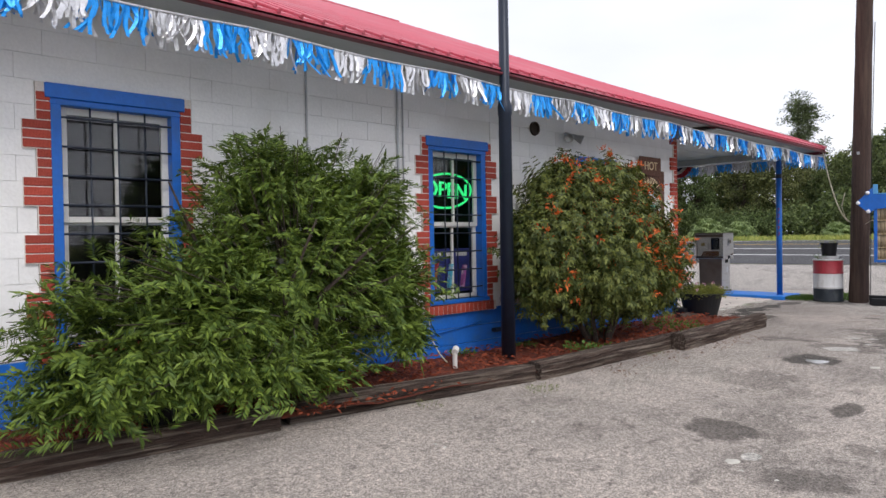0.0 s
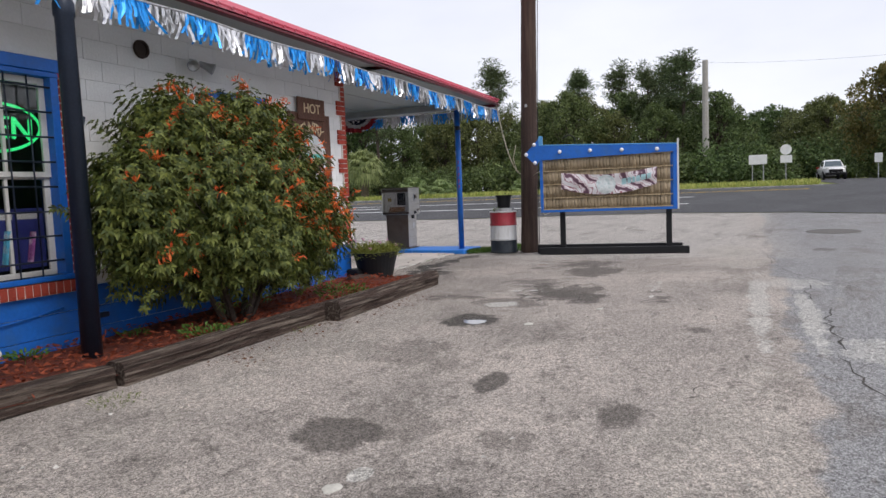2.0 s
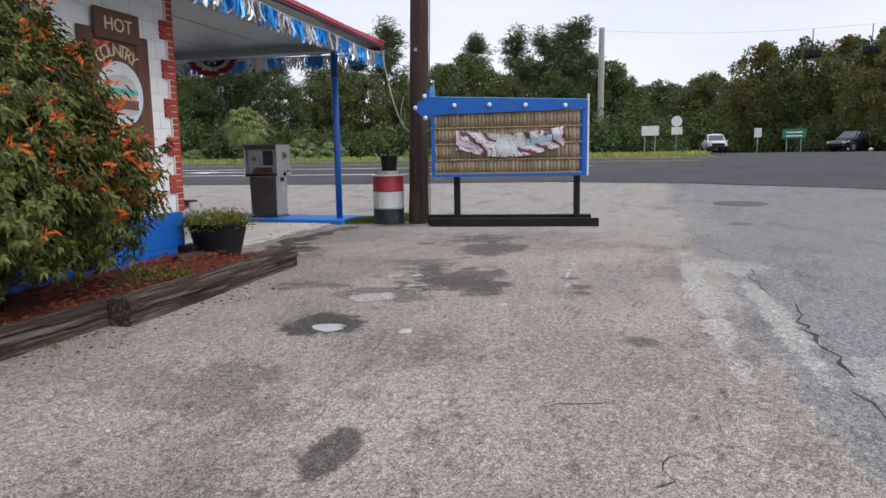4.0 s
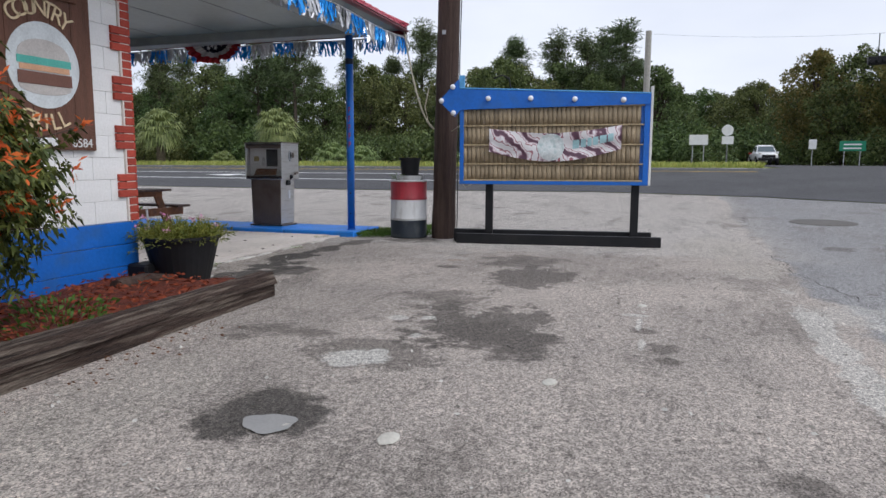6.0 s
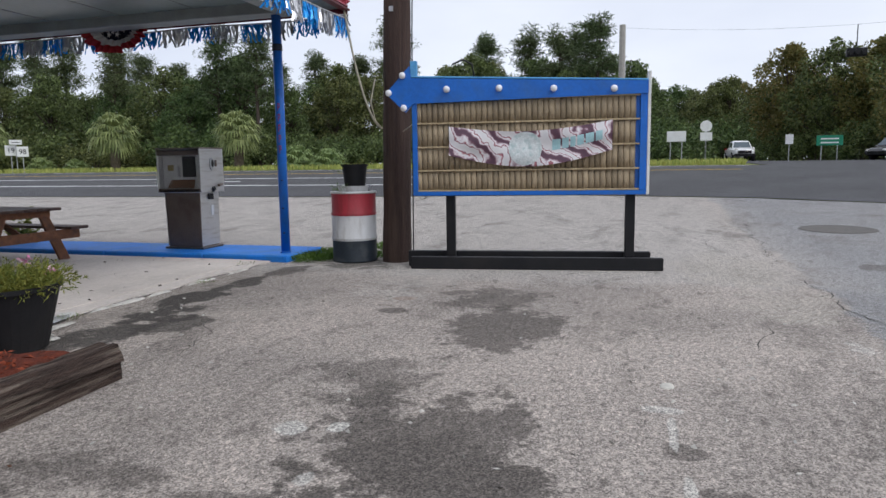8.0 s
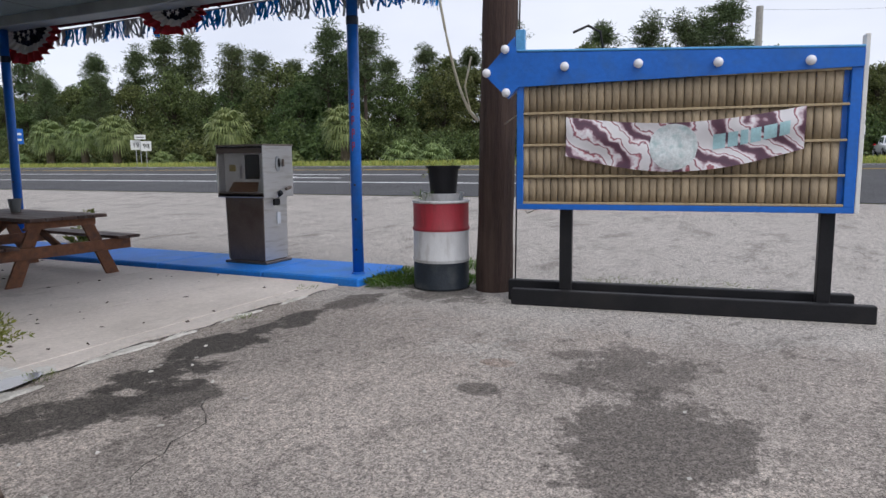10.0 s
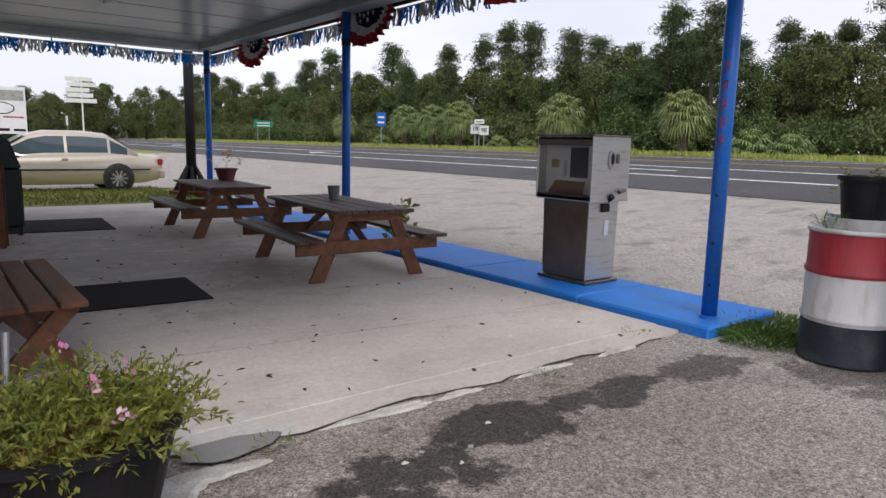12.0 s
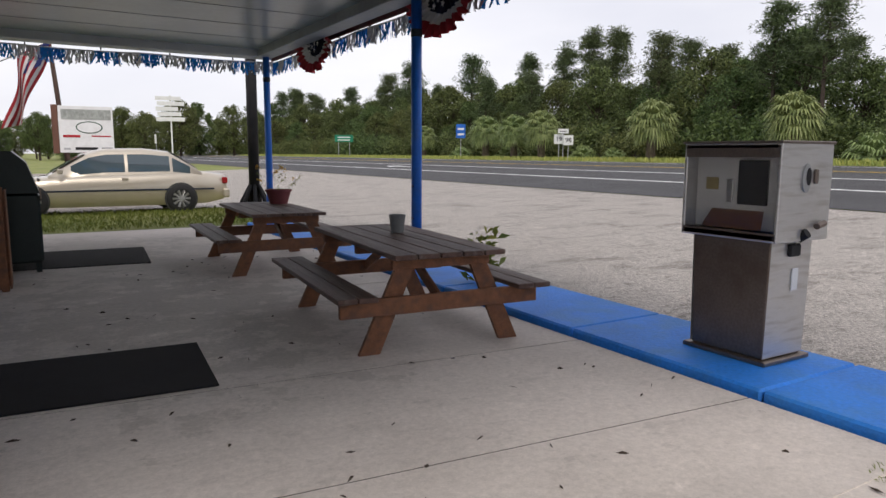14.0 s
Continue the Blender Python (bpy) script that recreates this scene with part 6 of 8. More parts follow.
part("boot_hole", disc(0.0, 1.23, 0.03, 0.06, -0.384, -0.379), M_BLACK, hd)
part("switch_lever", boxed(0.08, 0.12, -0.39, -0.37, 1.18, 1.28, 0.006), M_STEELD, hd)
part("lock", rodded((0.12, -0.4, 0.88), (0.22, -0.4, 0.9), 0.022, n=10), M_STEELD, hd)
part("hose_stub", rodded((0.0, -0.34, 0.8), (0.0, -0.4, 0.84), 0.035, n=12), M_BLACK, hd)
part("rating_plate", boxed(0.02, 0.1, -0.309, -0.302, 0.46, 0.6, 0.002), M_SIGNW, pump, "small white rating label")
part("bracket", boxed(-0.06, 0.08, -0.33, -0.3, 0.68, 0.76, 0.01), M_BLACK, pump)
# the cabinet is slimmer from front to back and its waist sits a little higher
for ob in pump.children_recursive:
    for vv in ob.data.vertices:
        vv.co.x *= 0.83
        vv.co.z = vv.co.z * 1.06 if vv.co.z < 0.8 else 0.848 + (vv.co.z - 0.8) * 0.93


# ---- picnic tables ----
def picnic_table(x, y, turn, label):
    """Long way along local y; two A-frames, five top boards, two benches."""
    t = thing("picnic_table", x, y, 0.03, turn, label, "picnic table", "picnic tables under the canopy")
    L = 2.1
    for i in range(5):
        u = -0.36 + i * 0.18
        part("tabletop_board", boxed(u - 0.085, u + 0.085, -L / 2, L / 2, 0.7, 0.738, 0.005), M_TABLETOP, t)
    for s in (-1, 1):
        for i in range(2):
            u = s * (0.64 + i * 0.15)
            part("seat_board", boxed(u - 0.07, u + 0.07, -L / 2, L / 2, 0.42, 0.458, 0.005), M_TABLETOP, t)
    for e in (-0.87, 0.87):
        part("top_batten", boxed(-0.4, 0.4, e - 0.02, e + 0.02, 0.61, 0.7, 0.004), M_TABLE, t)
        part("seat_support", boxed(-0.81, 0.81, e - 0.06, e - 0.02, 0.29, 0.42, 0.004), M_TABLE, t)
        for s in (-1, 1):
            bm = bmesh.new()
            q = [(s * 0.2, 0.7), (s * 0.34, 0.7), (s * 0.66, 0.0), (s * 0.5, 0.0)]
            a = [bm.verts.new((px, e - 0.018, pz)) for px, pz in q]
            b = [bm.verts.new((px, e + 0.02, pz)) for px, pz in q]
            bm.faces.new(a)
            bm.faces.new(b[::-1])
            for i in range(4):
                bm.faces.new((a[i], b[i], b[(i + 1) % 4], a[(i + 1) % 4]))
            bmesh.ops.recalc_face_normals(bm, faces=bm.faces)
            part("leg", bm, M_TABLE, t)
        part("brace", beam((0, e * 0.95, 0.36), (0, e * 0.18, 0.68), 0.085, 0.036), M_TABLE, t)
    part("centre_batten", boxed(-0.38, 0.38, -0.03, 0.03, 0.61, 0.7, 0.004), M_TABLE, t)
    return t


picnic_table(16.3, 10.74, -5.0, "brown-stained weathered wooden picnic table on the slab")
picnic_table(16.28, 14.42, -3.0, "brown-stained weathered wooden picnic table on the slab")
cup = thing("tin_cup", 16.43, 11.0, 0.77, label="plain grey tin pot standing on the picnic table", category="cup")
part("wall", lathe([(0, 0), (0.055, 0), (0.075, 0.155), (0.079, 0.155), (0.079, 0.16), (0.07, 0.16), (0.05, 0.01), (0, 0.01)], 24), M_GREYPOT, cup)
pl2 = planter("flower_planter", 16.6, 15.0, 0.768, 0.12, 0.17, 0.2, "dull red planter with a leggy yellow-flowered plant", 31, 120, 0.42, [(M_YELLOWF, 12, "yellow blossoms")], M_CLAYPOT)
g = weed("leafy_plant", 17.75, 11.62, 0.09, 0.16, 0.5, 60, M_POTLEAF, "upright broad-leaved green plant beside the picnic table", 77, (0.17, 0.06))
for i in range(3):
    quad = np.random.default_rng(200 + i)
    n = 26
    c = np.stack([0.05 * quad.normal(size=n) + 0.05 * i, 0.05 * quad.normal(size=n), 0.1 + 0.45 * quad.random(n)], 1)
    v, f = leaves(quad, c, np.stack([quad.normal(size=n), quad.normal(size=n), 0.6 * np.ones(n)], 1), 0.15, 0.06, 0.2)
    quad_mesh("leaf_tier", v, f, M_POTLEAF, g)

# ---- mats, bench, grill, bin under the canopy ----
for a, b, c, d in ((13.0, 14.6, 9.83, 10.9), (13.0, 14.97, 15.2, 16.85)):
    m = thing("door_mat", (a + b) / 2, (c + d) / 2, 0.031, label="black ribbed rubber door mat lying on the slab", category="mat", group="door mats")
    part("pad", boxed(-(b - a) / 2, (b - a) / 2, -(d - c) / 2, (d - c) / 2, 0, 0.012, 0.004), M_MAT, m)
    m.matrix_world = pose((a + b) / 2, (c + d) / 2, 0.031, 0, 0, -4.0)
bench = thing("wooden_bench", 13.05, 9.05, 0.03, label="brown slatted wooden bench with crossed legs by the wall", category="bench")
for i in range(3):
    part("seat_board", boxed(-0.24 + i * 0.165, -0.24 + i * 0.165 + 0.145, -0.85, 0.85, 0.42, 0.46, 0.006), M_TABLE, bench)
for e in (-0.68, 0.68):
    for s in (-1, 1):
        part("leg", beam((s * 0.2, e + 0.021 * s, 0.0), (-s * 0.17, e + 0.021 * s, 0.42), 0.04, 0.11), M_TABLE, bench)
grill = thing("smoker_grill", 13.36, 15.5, 0.03, label="big dark green-black barbecue smoker with hinged lid", category="grill")
part("firebox", boxed(-0.34, 0.34, -0.5, 0.5, 0.12, 0.95, 0.03), M_SEAT, grill)
bm = bmesh.new()
a = [bm.verts.new((px, -0.5, pz)) for px, pz in ((-0.34, 0.955), (0.34, 0.955), (0.22, 1.32), (0.08, 1.45), (-0.2, 1.45), (-0.34, 1.3))]
b = [bm.verts.new((v.co.x, 0.5, v.co.z)) for v in a]
bm.faces.new(a)
bm.faces.new(b[::-1])
for i in range(6):
    bm.faces.new((a[i], b[i], b[(i + 1) % 6], a[(i + 1) % 6]))
bmesh.ops.recalc_face_normals(bm, faces=bm.faces)
part("lid", bm, M_SEAT, grill)
part("lid_handle", rodded((0.34, -0.3, 1.1), (0.34, 0.3, 1.1), 0.016, n=8), M_STEELD, grill)
part("latch", boxed(0.335, 0.36, -0.06, 0.02, 0.86, 1.0, 0.006), M_STEELD, grill)
for sx in (-0.28, 0.28):
    for sy in (-0.44, 0.44):
        part("foot", boxed(sx - 0.03, sx + 0.03, sy - 0.03, sy + 0.03, 0, 0.12), M_SEAT, grill)
rack = thing("slatted_bin", 13.13, 13.98, 0.03, label="brown upright wooden slatted bin enclosure by the wall", category="bin")
for i in range(4):
    part("slat", boxed(-0.26 + i * 0.13, -0.16 + i * 0.13, -0.19, -0.17, 0.03, 1.05, 0.004), M_TABLE, rack)
    part("slat", boxed(0.24, 0.26, -0.17 + i * 0.1, -0.09 + i * 0.1, 0.03, 1.05, 0.004), M_TABLE, rack)
for sx in (-0.2, 0.2):
    part("corner_post", boxed(sx - 0.035, sx + 0.035, -0.165, -0.1, 0, 1.08, 0.004), M_TABLE, rack)
part("back_board", boxed(-0.24, 0.235, 0.2, 0.22, 0, 1.0), M_TABLE, rack)

# ---- oil drum planter ----
drum = thing("oil_drum", 17.66, 5.78, 0.0, label="steel oil drum painted red, white and black", category="drum")
R = 0.295


def hoop(z):
    return [(R, z - 0.02), (R + 0.012, z - 0.006), (R + 0.012, z + 0.006), (R, z + 0.02)]


part("black_section", lathe([(0, 0.005), (R, 0.005), (R + 0.01, 0.015), (R, 0.03), (R, 0.29)], 36), M_BLACKP, drum, "black-painted lower third", True)
part("white_section", lathe([(R, 0.29)] + hoop(0.32) + [(R, 0.62)], 36), M_WHITEP, drum, "white-painted middle third", True)
part("red_section", lathe([(R, 0.62)] + hoop(0.64) + [(R, 0.91)], 36), M_REDP, drum, "red-painted upper third", True)
part("rim", lathe([(R, 0.91), (R + 0.012, 0.915), (R + 0.012, 0.935), (R - 0.01, 0.94), (R - 0.015, 0.91), (0, 0.91)], 36), M_WHITEP, drum, "chipped pale rim", True)
tub = thing("white_tub", 17.68, 5.77, 0.91, label="shallow dirty white tub on the drum", category="tub")
part("tub_wall", lathe([(0, 0), (0.2, 0), (0.23, 0.1), (0.22, 0.1), (0.19, 0.02), (0, 0.02)], 28), M_WHITEP, tub)
pt = planter("drum_pot", 17.7, 5.77, 0.935, 0.13, 0.165, 0.36, "black plastic nursery pot on top of the drum", 61, 110, 0.14)
for dx in (-0.22, 0.2):
    jar = thing("small_jar", 17.66, 5.77 + dx, 0.913, label="small dull metal jar on the drum's rim", category="jar", group="jars on the drum")
    part("jar_wall", lathe([(0, 0), (0.025, 0), (0.025, 0.1), (0.018, 0.11), (0, 0.11)], 12), M_SILL, jar)
weed("drum_weed", 17.5, 5.9, 0.92, 0.08, 0.15, 50, M_WEED, "wispy dry plant on the drum", 66, (0.14, 0.006))

# ---- utility pole, cables ----
up = thing("utility_pole", 17.72, 5.2, -0.02, label="thick dark creosoted wooden utility pole", category="utility pole")
bm = bmesh.new()
rings = []
for i in range(46):
    z = 9.5 * i / 45
    r = 0.19 - 0.0055 * z + 0.012 * noise.noise((z * 2, 0, 0))
    rings.append([bm.verts.new((-0.018 * z + (r + 0.006 * noise.noise((a * 3, z * 0.5, 2))) * math.cos(a), -0.03 * z + (r + 0.006 * noise.noise((a * 3, z * 0.5, 7))) * math.sin(a), z)) for a in np.linspace(0, 6.2832, 25)[:-1]])
for a, b in zip(rings, rings[1:]):
    for k in range(24):
        bm.faces.new((a[k], a[(k + 1) % 24], b[(k + 1) % 24], b[k]))
part("shaft", bm, M_WOODPOLE, up, smooth=True)
part("tag", boxed(-0.26, -0.235, -0.11, -0.06, 3.2, 3.26), M_SILL, up, "small metal tag")
tube("down_wire", [(0.1, -0.2, 0), (0.09, -0.22, 1.5), (0.06, -0.25, 3), (0.0, -0.35, 6)], 0.008, M_BLACKC, up)
cab = thing("hanging_cable", 17.72, 5.3, 0.0, label="slack pale rope strung from canopy corner to pole", category="cable")
tube("rope", sag((0.2, 0.66, 3.4), (-0.12, 0.02, 1.75), 0.35), 0.014, M_CABLE, cab)
tube("rope_end", [(-0.12, 0.02, 1.75), (-0.1, 0.12, 1.85), (-0.05, 0.2, 2.1), (0.0, 0.15, 2.4)], 0.01, M_CABLE, cab)
cab2 = thing("sign_cable", 17.5, 4.95, 0.0, label="thin looped brown cable between pole and arrow sign", category="cable")
tube("loop", [(0, 0.05, 1.7), (-0.05, -0.1, 1.78), (-0.07, -0.22, 1.6), (-0.06, -0.2, 1.2), (-0.07, -0.15, 0.9), (-0.1, -0.22, 0.84), (-0.1, -0.35, 0.9)], 0.007, M_CABLE, cab2)
svc = thing("service_wire", 0, 0, 0, label="thin grey overhead wire from roof to pole", category="cable")
tube("wire", sag((10.6, 11.5, 6.9), (17.6, 4.95, 8.8), 0.4), 0.012, M_BLACKC, svc)

# ---- arrow sign ----
sg = thing("arrow_sign", 17.12, 4.74, 0.0, math.degrees(math.atan2(-2.7, 0.36)), "blue arrow-topped roadside sign with reed-faced panel", "sign")
LEN = 2.74
part("backing_board", boxed(0.0, LEN, 0.02, 0.06, 0.92, 2.1), M_BLUE, sg)
for nm, a in (("frame_strip", (0, LEN, -0.03, 0.02, 0.9, 0.95)), ("frame_strip", (0, 0.06, -0.03, 0.02, 0.95, 2.05)), ("frame_strip", (LEN - 0.08, LEN, -0.03, 0.02, 0.95, 2.06))):
    part(nm, boxed(*a, bevel=0.004), M_BLUE, sg)
part("white_edge", boxed(LEN + 0.002, LEN + 0.035, -0.03, 0.08, 0.9, 2.3, 0.004), M_SASH, sg, "white edge board")


def plate(pts, y0, y1):
    bm = bmesh.new()
    a = [bm.verts.new((x, y0, z)) for x, z in pts]
    b = [bm.verts.new((x, y1, z)) for x, z in pts]
    bm.faces.new(a)
    bm.faces.new(b[::-1])
    for i in range(len(pts)):
        bm.faces.new((a[i], b[i], b[(i + 1) % len(pts)], a[(i + 1) % len(pts)]))
    bmesh.ops.recalc_face_normals(bm, faces=bm.faces)
    return bm


part("arrow_board", plate([(-0.31, 2.13), (-0.02, 2.44), (0.0, 2.3), (LEN, 2.19), (LEN, 2.05), (0.02, 2.0), (-0.08, 1.9)], -0.05, 0.02), M_BLUE, sg, "blue arrow board")
part("arrow_top", boxed(-0.01, 0.07, -0.04, 0.02, 2.3, 2.5, 0.004), mat("light_blue_paint", (0.1, 0.33, 0.62), 0.5), sg, "light blue end piece")
part("top_strip", beam((0.0, -0.01, 2.315), (LEN, -0.01, 2.202), 0.09, 0.02), mat("light_blue_paint", (0.1, 0.33, 0.62), 0.5), sg)
for u, z in ((-0.27, 2.13), (-0.1, 2.33), (-0.09, 1.95), (0.43, 2.155), (1.05, 2.15), (1.68, 2.13), (2.36, 2.11)):
    bm = bmesh.new()
    bmesh.ops.create_uvsphere(bm, u_segments=12, v_segments=8, radius=0.04)
    bmesh.ops.translate(bm, vec=(u, -0.075, z), verts=bm.verts)
    part("bulb", bm, M_BULB, sg, "white globe bulb", True)
reed = None
for r_i, (z0, z1) in enumerate(((0.95, 1.2), (1.205, 1.48), (1.485, 1.76), (1.765, 2.035))):
    u = 0.075
    k = 0
    while u < LEN - 0.1:
        if reed is None:
            reed = {}
        if r_i not in reed:
            bm = rodded((0, 0, 0), (0, 0, z1 - z0 - 0.004), 0.033, n=8)
            bmesh.ops.scale(bm, vec=(1, 0.45, 1), verts=bm.verts)
            o = part("reed", bm, M_BAMBOO, sg, smooth=True)
            reed[r_i] = o.data
        else:
            o = new("reed", reed[r_i])
            o.parent = sg
        o.location = (u, 0.004 + 0.003 * ((k * 7) % 3), z0)
        u += 0.066
        k += 1
for z in (1.2, 1.48, 1.762, 2.035, 0.96):
    part("batten", beam((0.06, -0.018, z), (LEN - 0.08, -0.018, z + 0.004), 0.022, 0.02, 0.003), mat("pale_batten", (0.42, 0.33, 0.2), 0.7, vary=0.3), sg)
for u in (0.44, 2.58):
    part("leg", boxed(u - 0.055, u + 0.055, 0.07, 0.17, 0.02, 2.0, 0.006), M_BLACK, sg, "black-painted leg")
part("base_rail", boxed(-0.05, LEN + 0.22, -0.02, 0.07, 0.0, 0.15, 0.008), M_BLACK, sg, "black base timber")
part("base_rail", boxed(-0.12, LEN + 0.1, 0.18, 0.27, 0.0, 0.2, 0.008), M_BLACK, sg, "black base timber")
for u in (0.3, 2.5):
    part("base_tie", boxed(u - 0.05, u + 0.05, 0.072, 0.178, 0.0, 0.1), M_BLACK, sg)
# the lamp arm over the sign
tube("lamp_arm", [(0.75, 0.06, 2.28), (0.72, 0.06, 2.45), (0.62, 0.0, 2.5), (0.5, -0.06, 2.44)], 0.012, M_BLACKC, sg)
# printed banner
bn = thing("vinyl_banner", sg.matrix_world.translation.x, sg.matrix_world.translation.y, 0.0, math.degrees(math.atan2(-2.7, 0.36)), "creased vinyl banner with red, white and navy print", "banner")
M_BANNER = bpy.data.materials.new("printed_banner")
M_BANNER.use_nodes = True
nb, lb = M_BANNER.node_tree.nodes, M_BANNER.node_tree.links
tc, wv, rp = nb.new("ShaderNodeTexCoord"), nb.new("ShaderNodeTexWave"), nb.new("ShaderNodeValToRGB")
wv.wave_type, wv.bands_direction = "BANDS", "DIAGONAL"
wv.inputs["Scale"].default_value, wv.inputs["Distortion"].default_value, wv.inputs["Detail"].default_value, wv.inputs["Detail Scale"].default_value = 1.7, 8.0, 5.0, 1.4
rp.color_ramp.elements[0].position, rp.color_ramp.elements[0].color = 0.0, (0.09, 0.04, 0.065, 1)
rp.color_ramp.elements[1].position, rp.color_ramp.elements[1].color = 1.0, (0.7, 0.68, 0.69, 1)
for p_, c_ in ((0.16, (0.14, 0.06, 0.09, 1)), (0.3, (0.55, 0.42, 0.46, 1)), (0.44, (0.78, 0.75, 0.77, 1)), (0.56, (0.74, 0.7, 0.72, 1)), (0.64, (0.42, 0.13, 0.15, 1)), (0.72, (0.2, 0.08, 0.11, 1)), (0.8, (0.76, 0.73, 0.74, 1))):
    e = rp.color_ramp.elements.new(p_)
    e.color = c_
lb.new(tc.outputs["Object"], wv.inputs["Vector"])
lb.new(wv.outputs["Fac"], rp.inputs["Fac"])
lb.new(rp.outputs["Color"], nb["Principled BSDF"].inputs["Base Color"])
nb["Principled BSDF"].inputs["Roughness"].default_value = 0.4
vs, fs, NU, NV = [], [], 60, 10


def banner_pt(s, t, off=0.0):
    u = 0.45 + 1.9 * s
    z = 1.72 - 0.09 * math.sin(math.pi * s) + 0.04 * s - (0.34 + 0.07 * math.sin(math.pi * s)) * t
    y = -0.065 + 0.014 * math.sin(s * 17 + t * 5) + 0.012 * math.sin(s * 8 - t * 7) - off
    return (u, y, z)


for i in range(NU + 1):
    for j in range(NV + 1):
        vs.append(banner_pt(i / NU, j / NV))
for i in range(NU):
    for j in range(NV):
        a = i * (NV + 1) + j
        fs.append((a, a + 1, a + NV + 2, a + NV + 1))
mesh_part("vinyl_sheet", vs, fs, M_BANNER, bn, smooth=True)


def banner_patch(s0, s1, t0, t1, material, label, round_=False):
    vs, fs, n, k = [], [], 18, 8
    for i in range(n + 1):
        for j in range(k + 1):
            s, t = i / n, j / k
            if round_:
                a = math.sqrt(max(0.0, 1 - (2 * s - 1) ** 2))
                t = 0.5 + (t - 0.5) * a
            vs.append(banner_pt(s0 + (s1 - s0) * s, t0 + (t1 - t0) * t, 0.004))
    for i in range(n):
        for j in range(k):
            a = i * (k + 1) + j
            fs.append((a, a + 1, a + k + 2, a + k + 1))
    mesh_part("print", vs, fs, material, bn, label, True)


banner_patch(0.37, 0.58, 0.02, 0.97, mat("pale_emblem", (0.62, 0.66, 0.66), 0.5, vary=0.25, scale=22, bump=0, dirt=(0.25, 0.4, 0.4), dirt_amount=0.7, dirt_scale=14), "pale round emblem", True)
for a, b in ((0.64, 0.69), (0.7, 0.74), (0.75, 0.78), (0.79, 0.83), (0.84, 0.89), (0.9, 0.94)):
    banner_patch(a, b, 0.36 - 0.1 * a, 0.66 - 0.1 * a, mat("teal_print", (0.35, 0.55, 0.58), 0.5, bump=0), "pale teal lettering bar")

# loose things on the lot
mh = thing("manhole_cover", 22.4, -1.2, gz(22.4, -1.2), label="round iron manhole cover in the paving", category="manhole cover")
part("ring", lathe([(0.0, 0.003), (0.5, 0.003), (0.515, 0.007), (0.6, 0.007), (0.61, 0.0)], 36), mat("manhole_iron", (0.12, 0.11, 0.1), 0.7, 0.4, vary=0.3), mh)
mh.matrix_world = pose(22.4, -1.2, gz(22.4, -1.2) + 0.004, 0, math.degrees(math.atan2(gz(21.9, -1.2) - gz(22.9, -1.2), 1.0)), 0)
for i, (x, y, r) in enumerate(((9.9, 2.85, 0.1), (10.9, 2.3, 0.09), (6.0, 2.75, 0.1), (13.2, 1.9, 0.08))):
    pb = thing("flat_stone", x, y, gz(x, y), label="flat pale stone chip lying on the lot", category="stone", group="stones on the lot")
    bm = bmesh.new()
    bmesh.ops.create_icosphere(bm, subdivisions=2, radius=r)
    for vv in bm.verts:
        vv.co = Vector((vv.co.x * 0.7, vv.co.y * 0.5, abs(vv.co.z) * 0.12)) * (1 + 0.3 * noise.noise(vv.co * 9 + Vector((i, 0, 0))))
    part("stone", bm, mat("pale_stone", (0.5, 0.48, 0.43), 0.9, vary=0.2), pb)

# ---- vehicles ----


def loft(sections, n_ring):
    bm = bmesh.new()
    rings = [[bm.verts.new(p) for p in s] for s in sections]
    for a, b in zip(rings, rings[1:]):
        for k in range(n_ring - 1):
            bm.faces.new((a[k], a[k + 1], b[k + 1], b[k]))
    bm.faces.new(rings[0])
    bm.faces.new(rings[-1][::-1])
    bmesh.ops.recalc_face_normals(bm, faces=bm.faces)
    return bm


def wheel(parent, x, y, r, w, spokes=10):
    s = 1 if y > 0 else -1
    t = lathe([(r * 0.62, -w / 2), (r * 0.96, -w / 2), (r, -w / 3), (r, w / 3), (r * 0.96, w / 2), (r * 0.62, w / 2)], 28)
    m = Matrix.Translation((x, y, r)) @ Matrix.Rotation(radians(90), 4, "X")
    bmesh.ops.transform(t, matrix=m, verts=t.verts)
    tyre = part("tyre", t, M_TYRE, parent, smooth=True)
    rm = lathe([(0, -w * 0.2), (r * 0.6, -w * 0.2), (r * 0.63, -w / 2), (r * 0.6, w / 2), (r * 0.58, w * 0.1), (0, w * 0.1)], 28)
    bmesh.ops.transform(rm, matrix=m, verts=rm.verts)
    part("rim", rm, mat("dark_wheel_well", (0.05, 0.05, 0.05), 0.6), tyre, smooth=True)
    sp = bmesh.new()
    for i in range(spokes):
        a = 6.2832 * i / spokes
        rod(sp, (x + 0.05 * math.cos(a), y + s * w * 0.36, r + 0.05 * math.sin(a)), (x + r * 0.6 * math.cos(a), y + s * w * 0.42, r + r * 0.6 * math.sin(a)), 0.02, 0.03, 6)
    rod(sp, (x, y + s * w * 0.2, r), (x, y + s * w * 0.48, r), 0.06, n=12)
    part("spokes", sp, M_RIM, tyre)
    return tyre


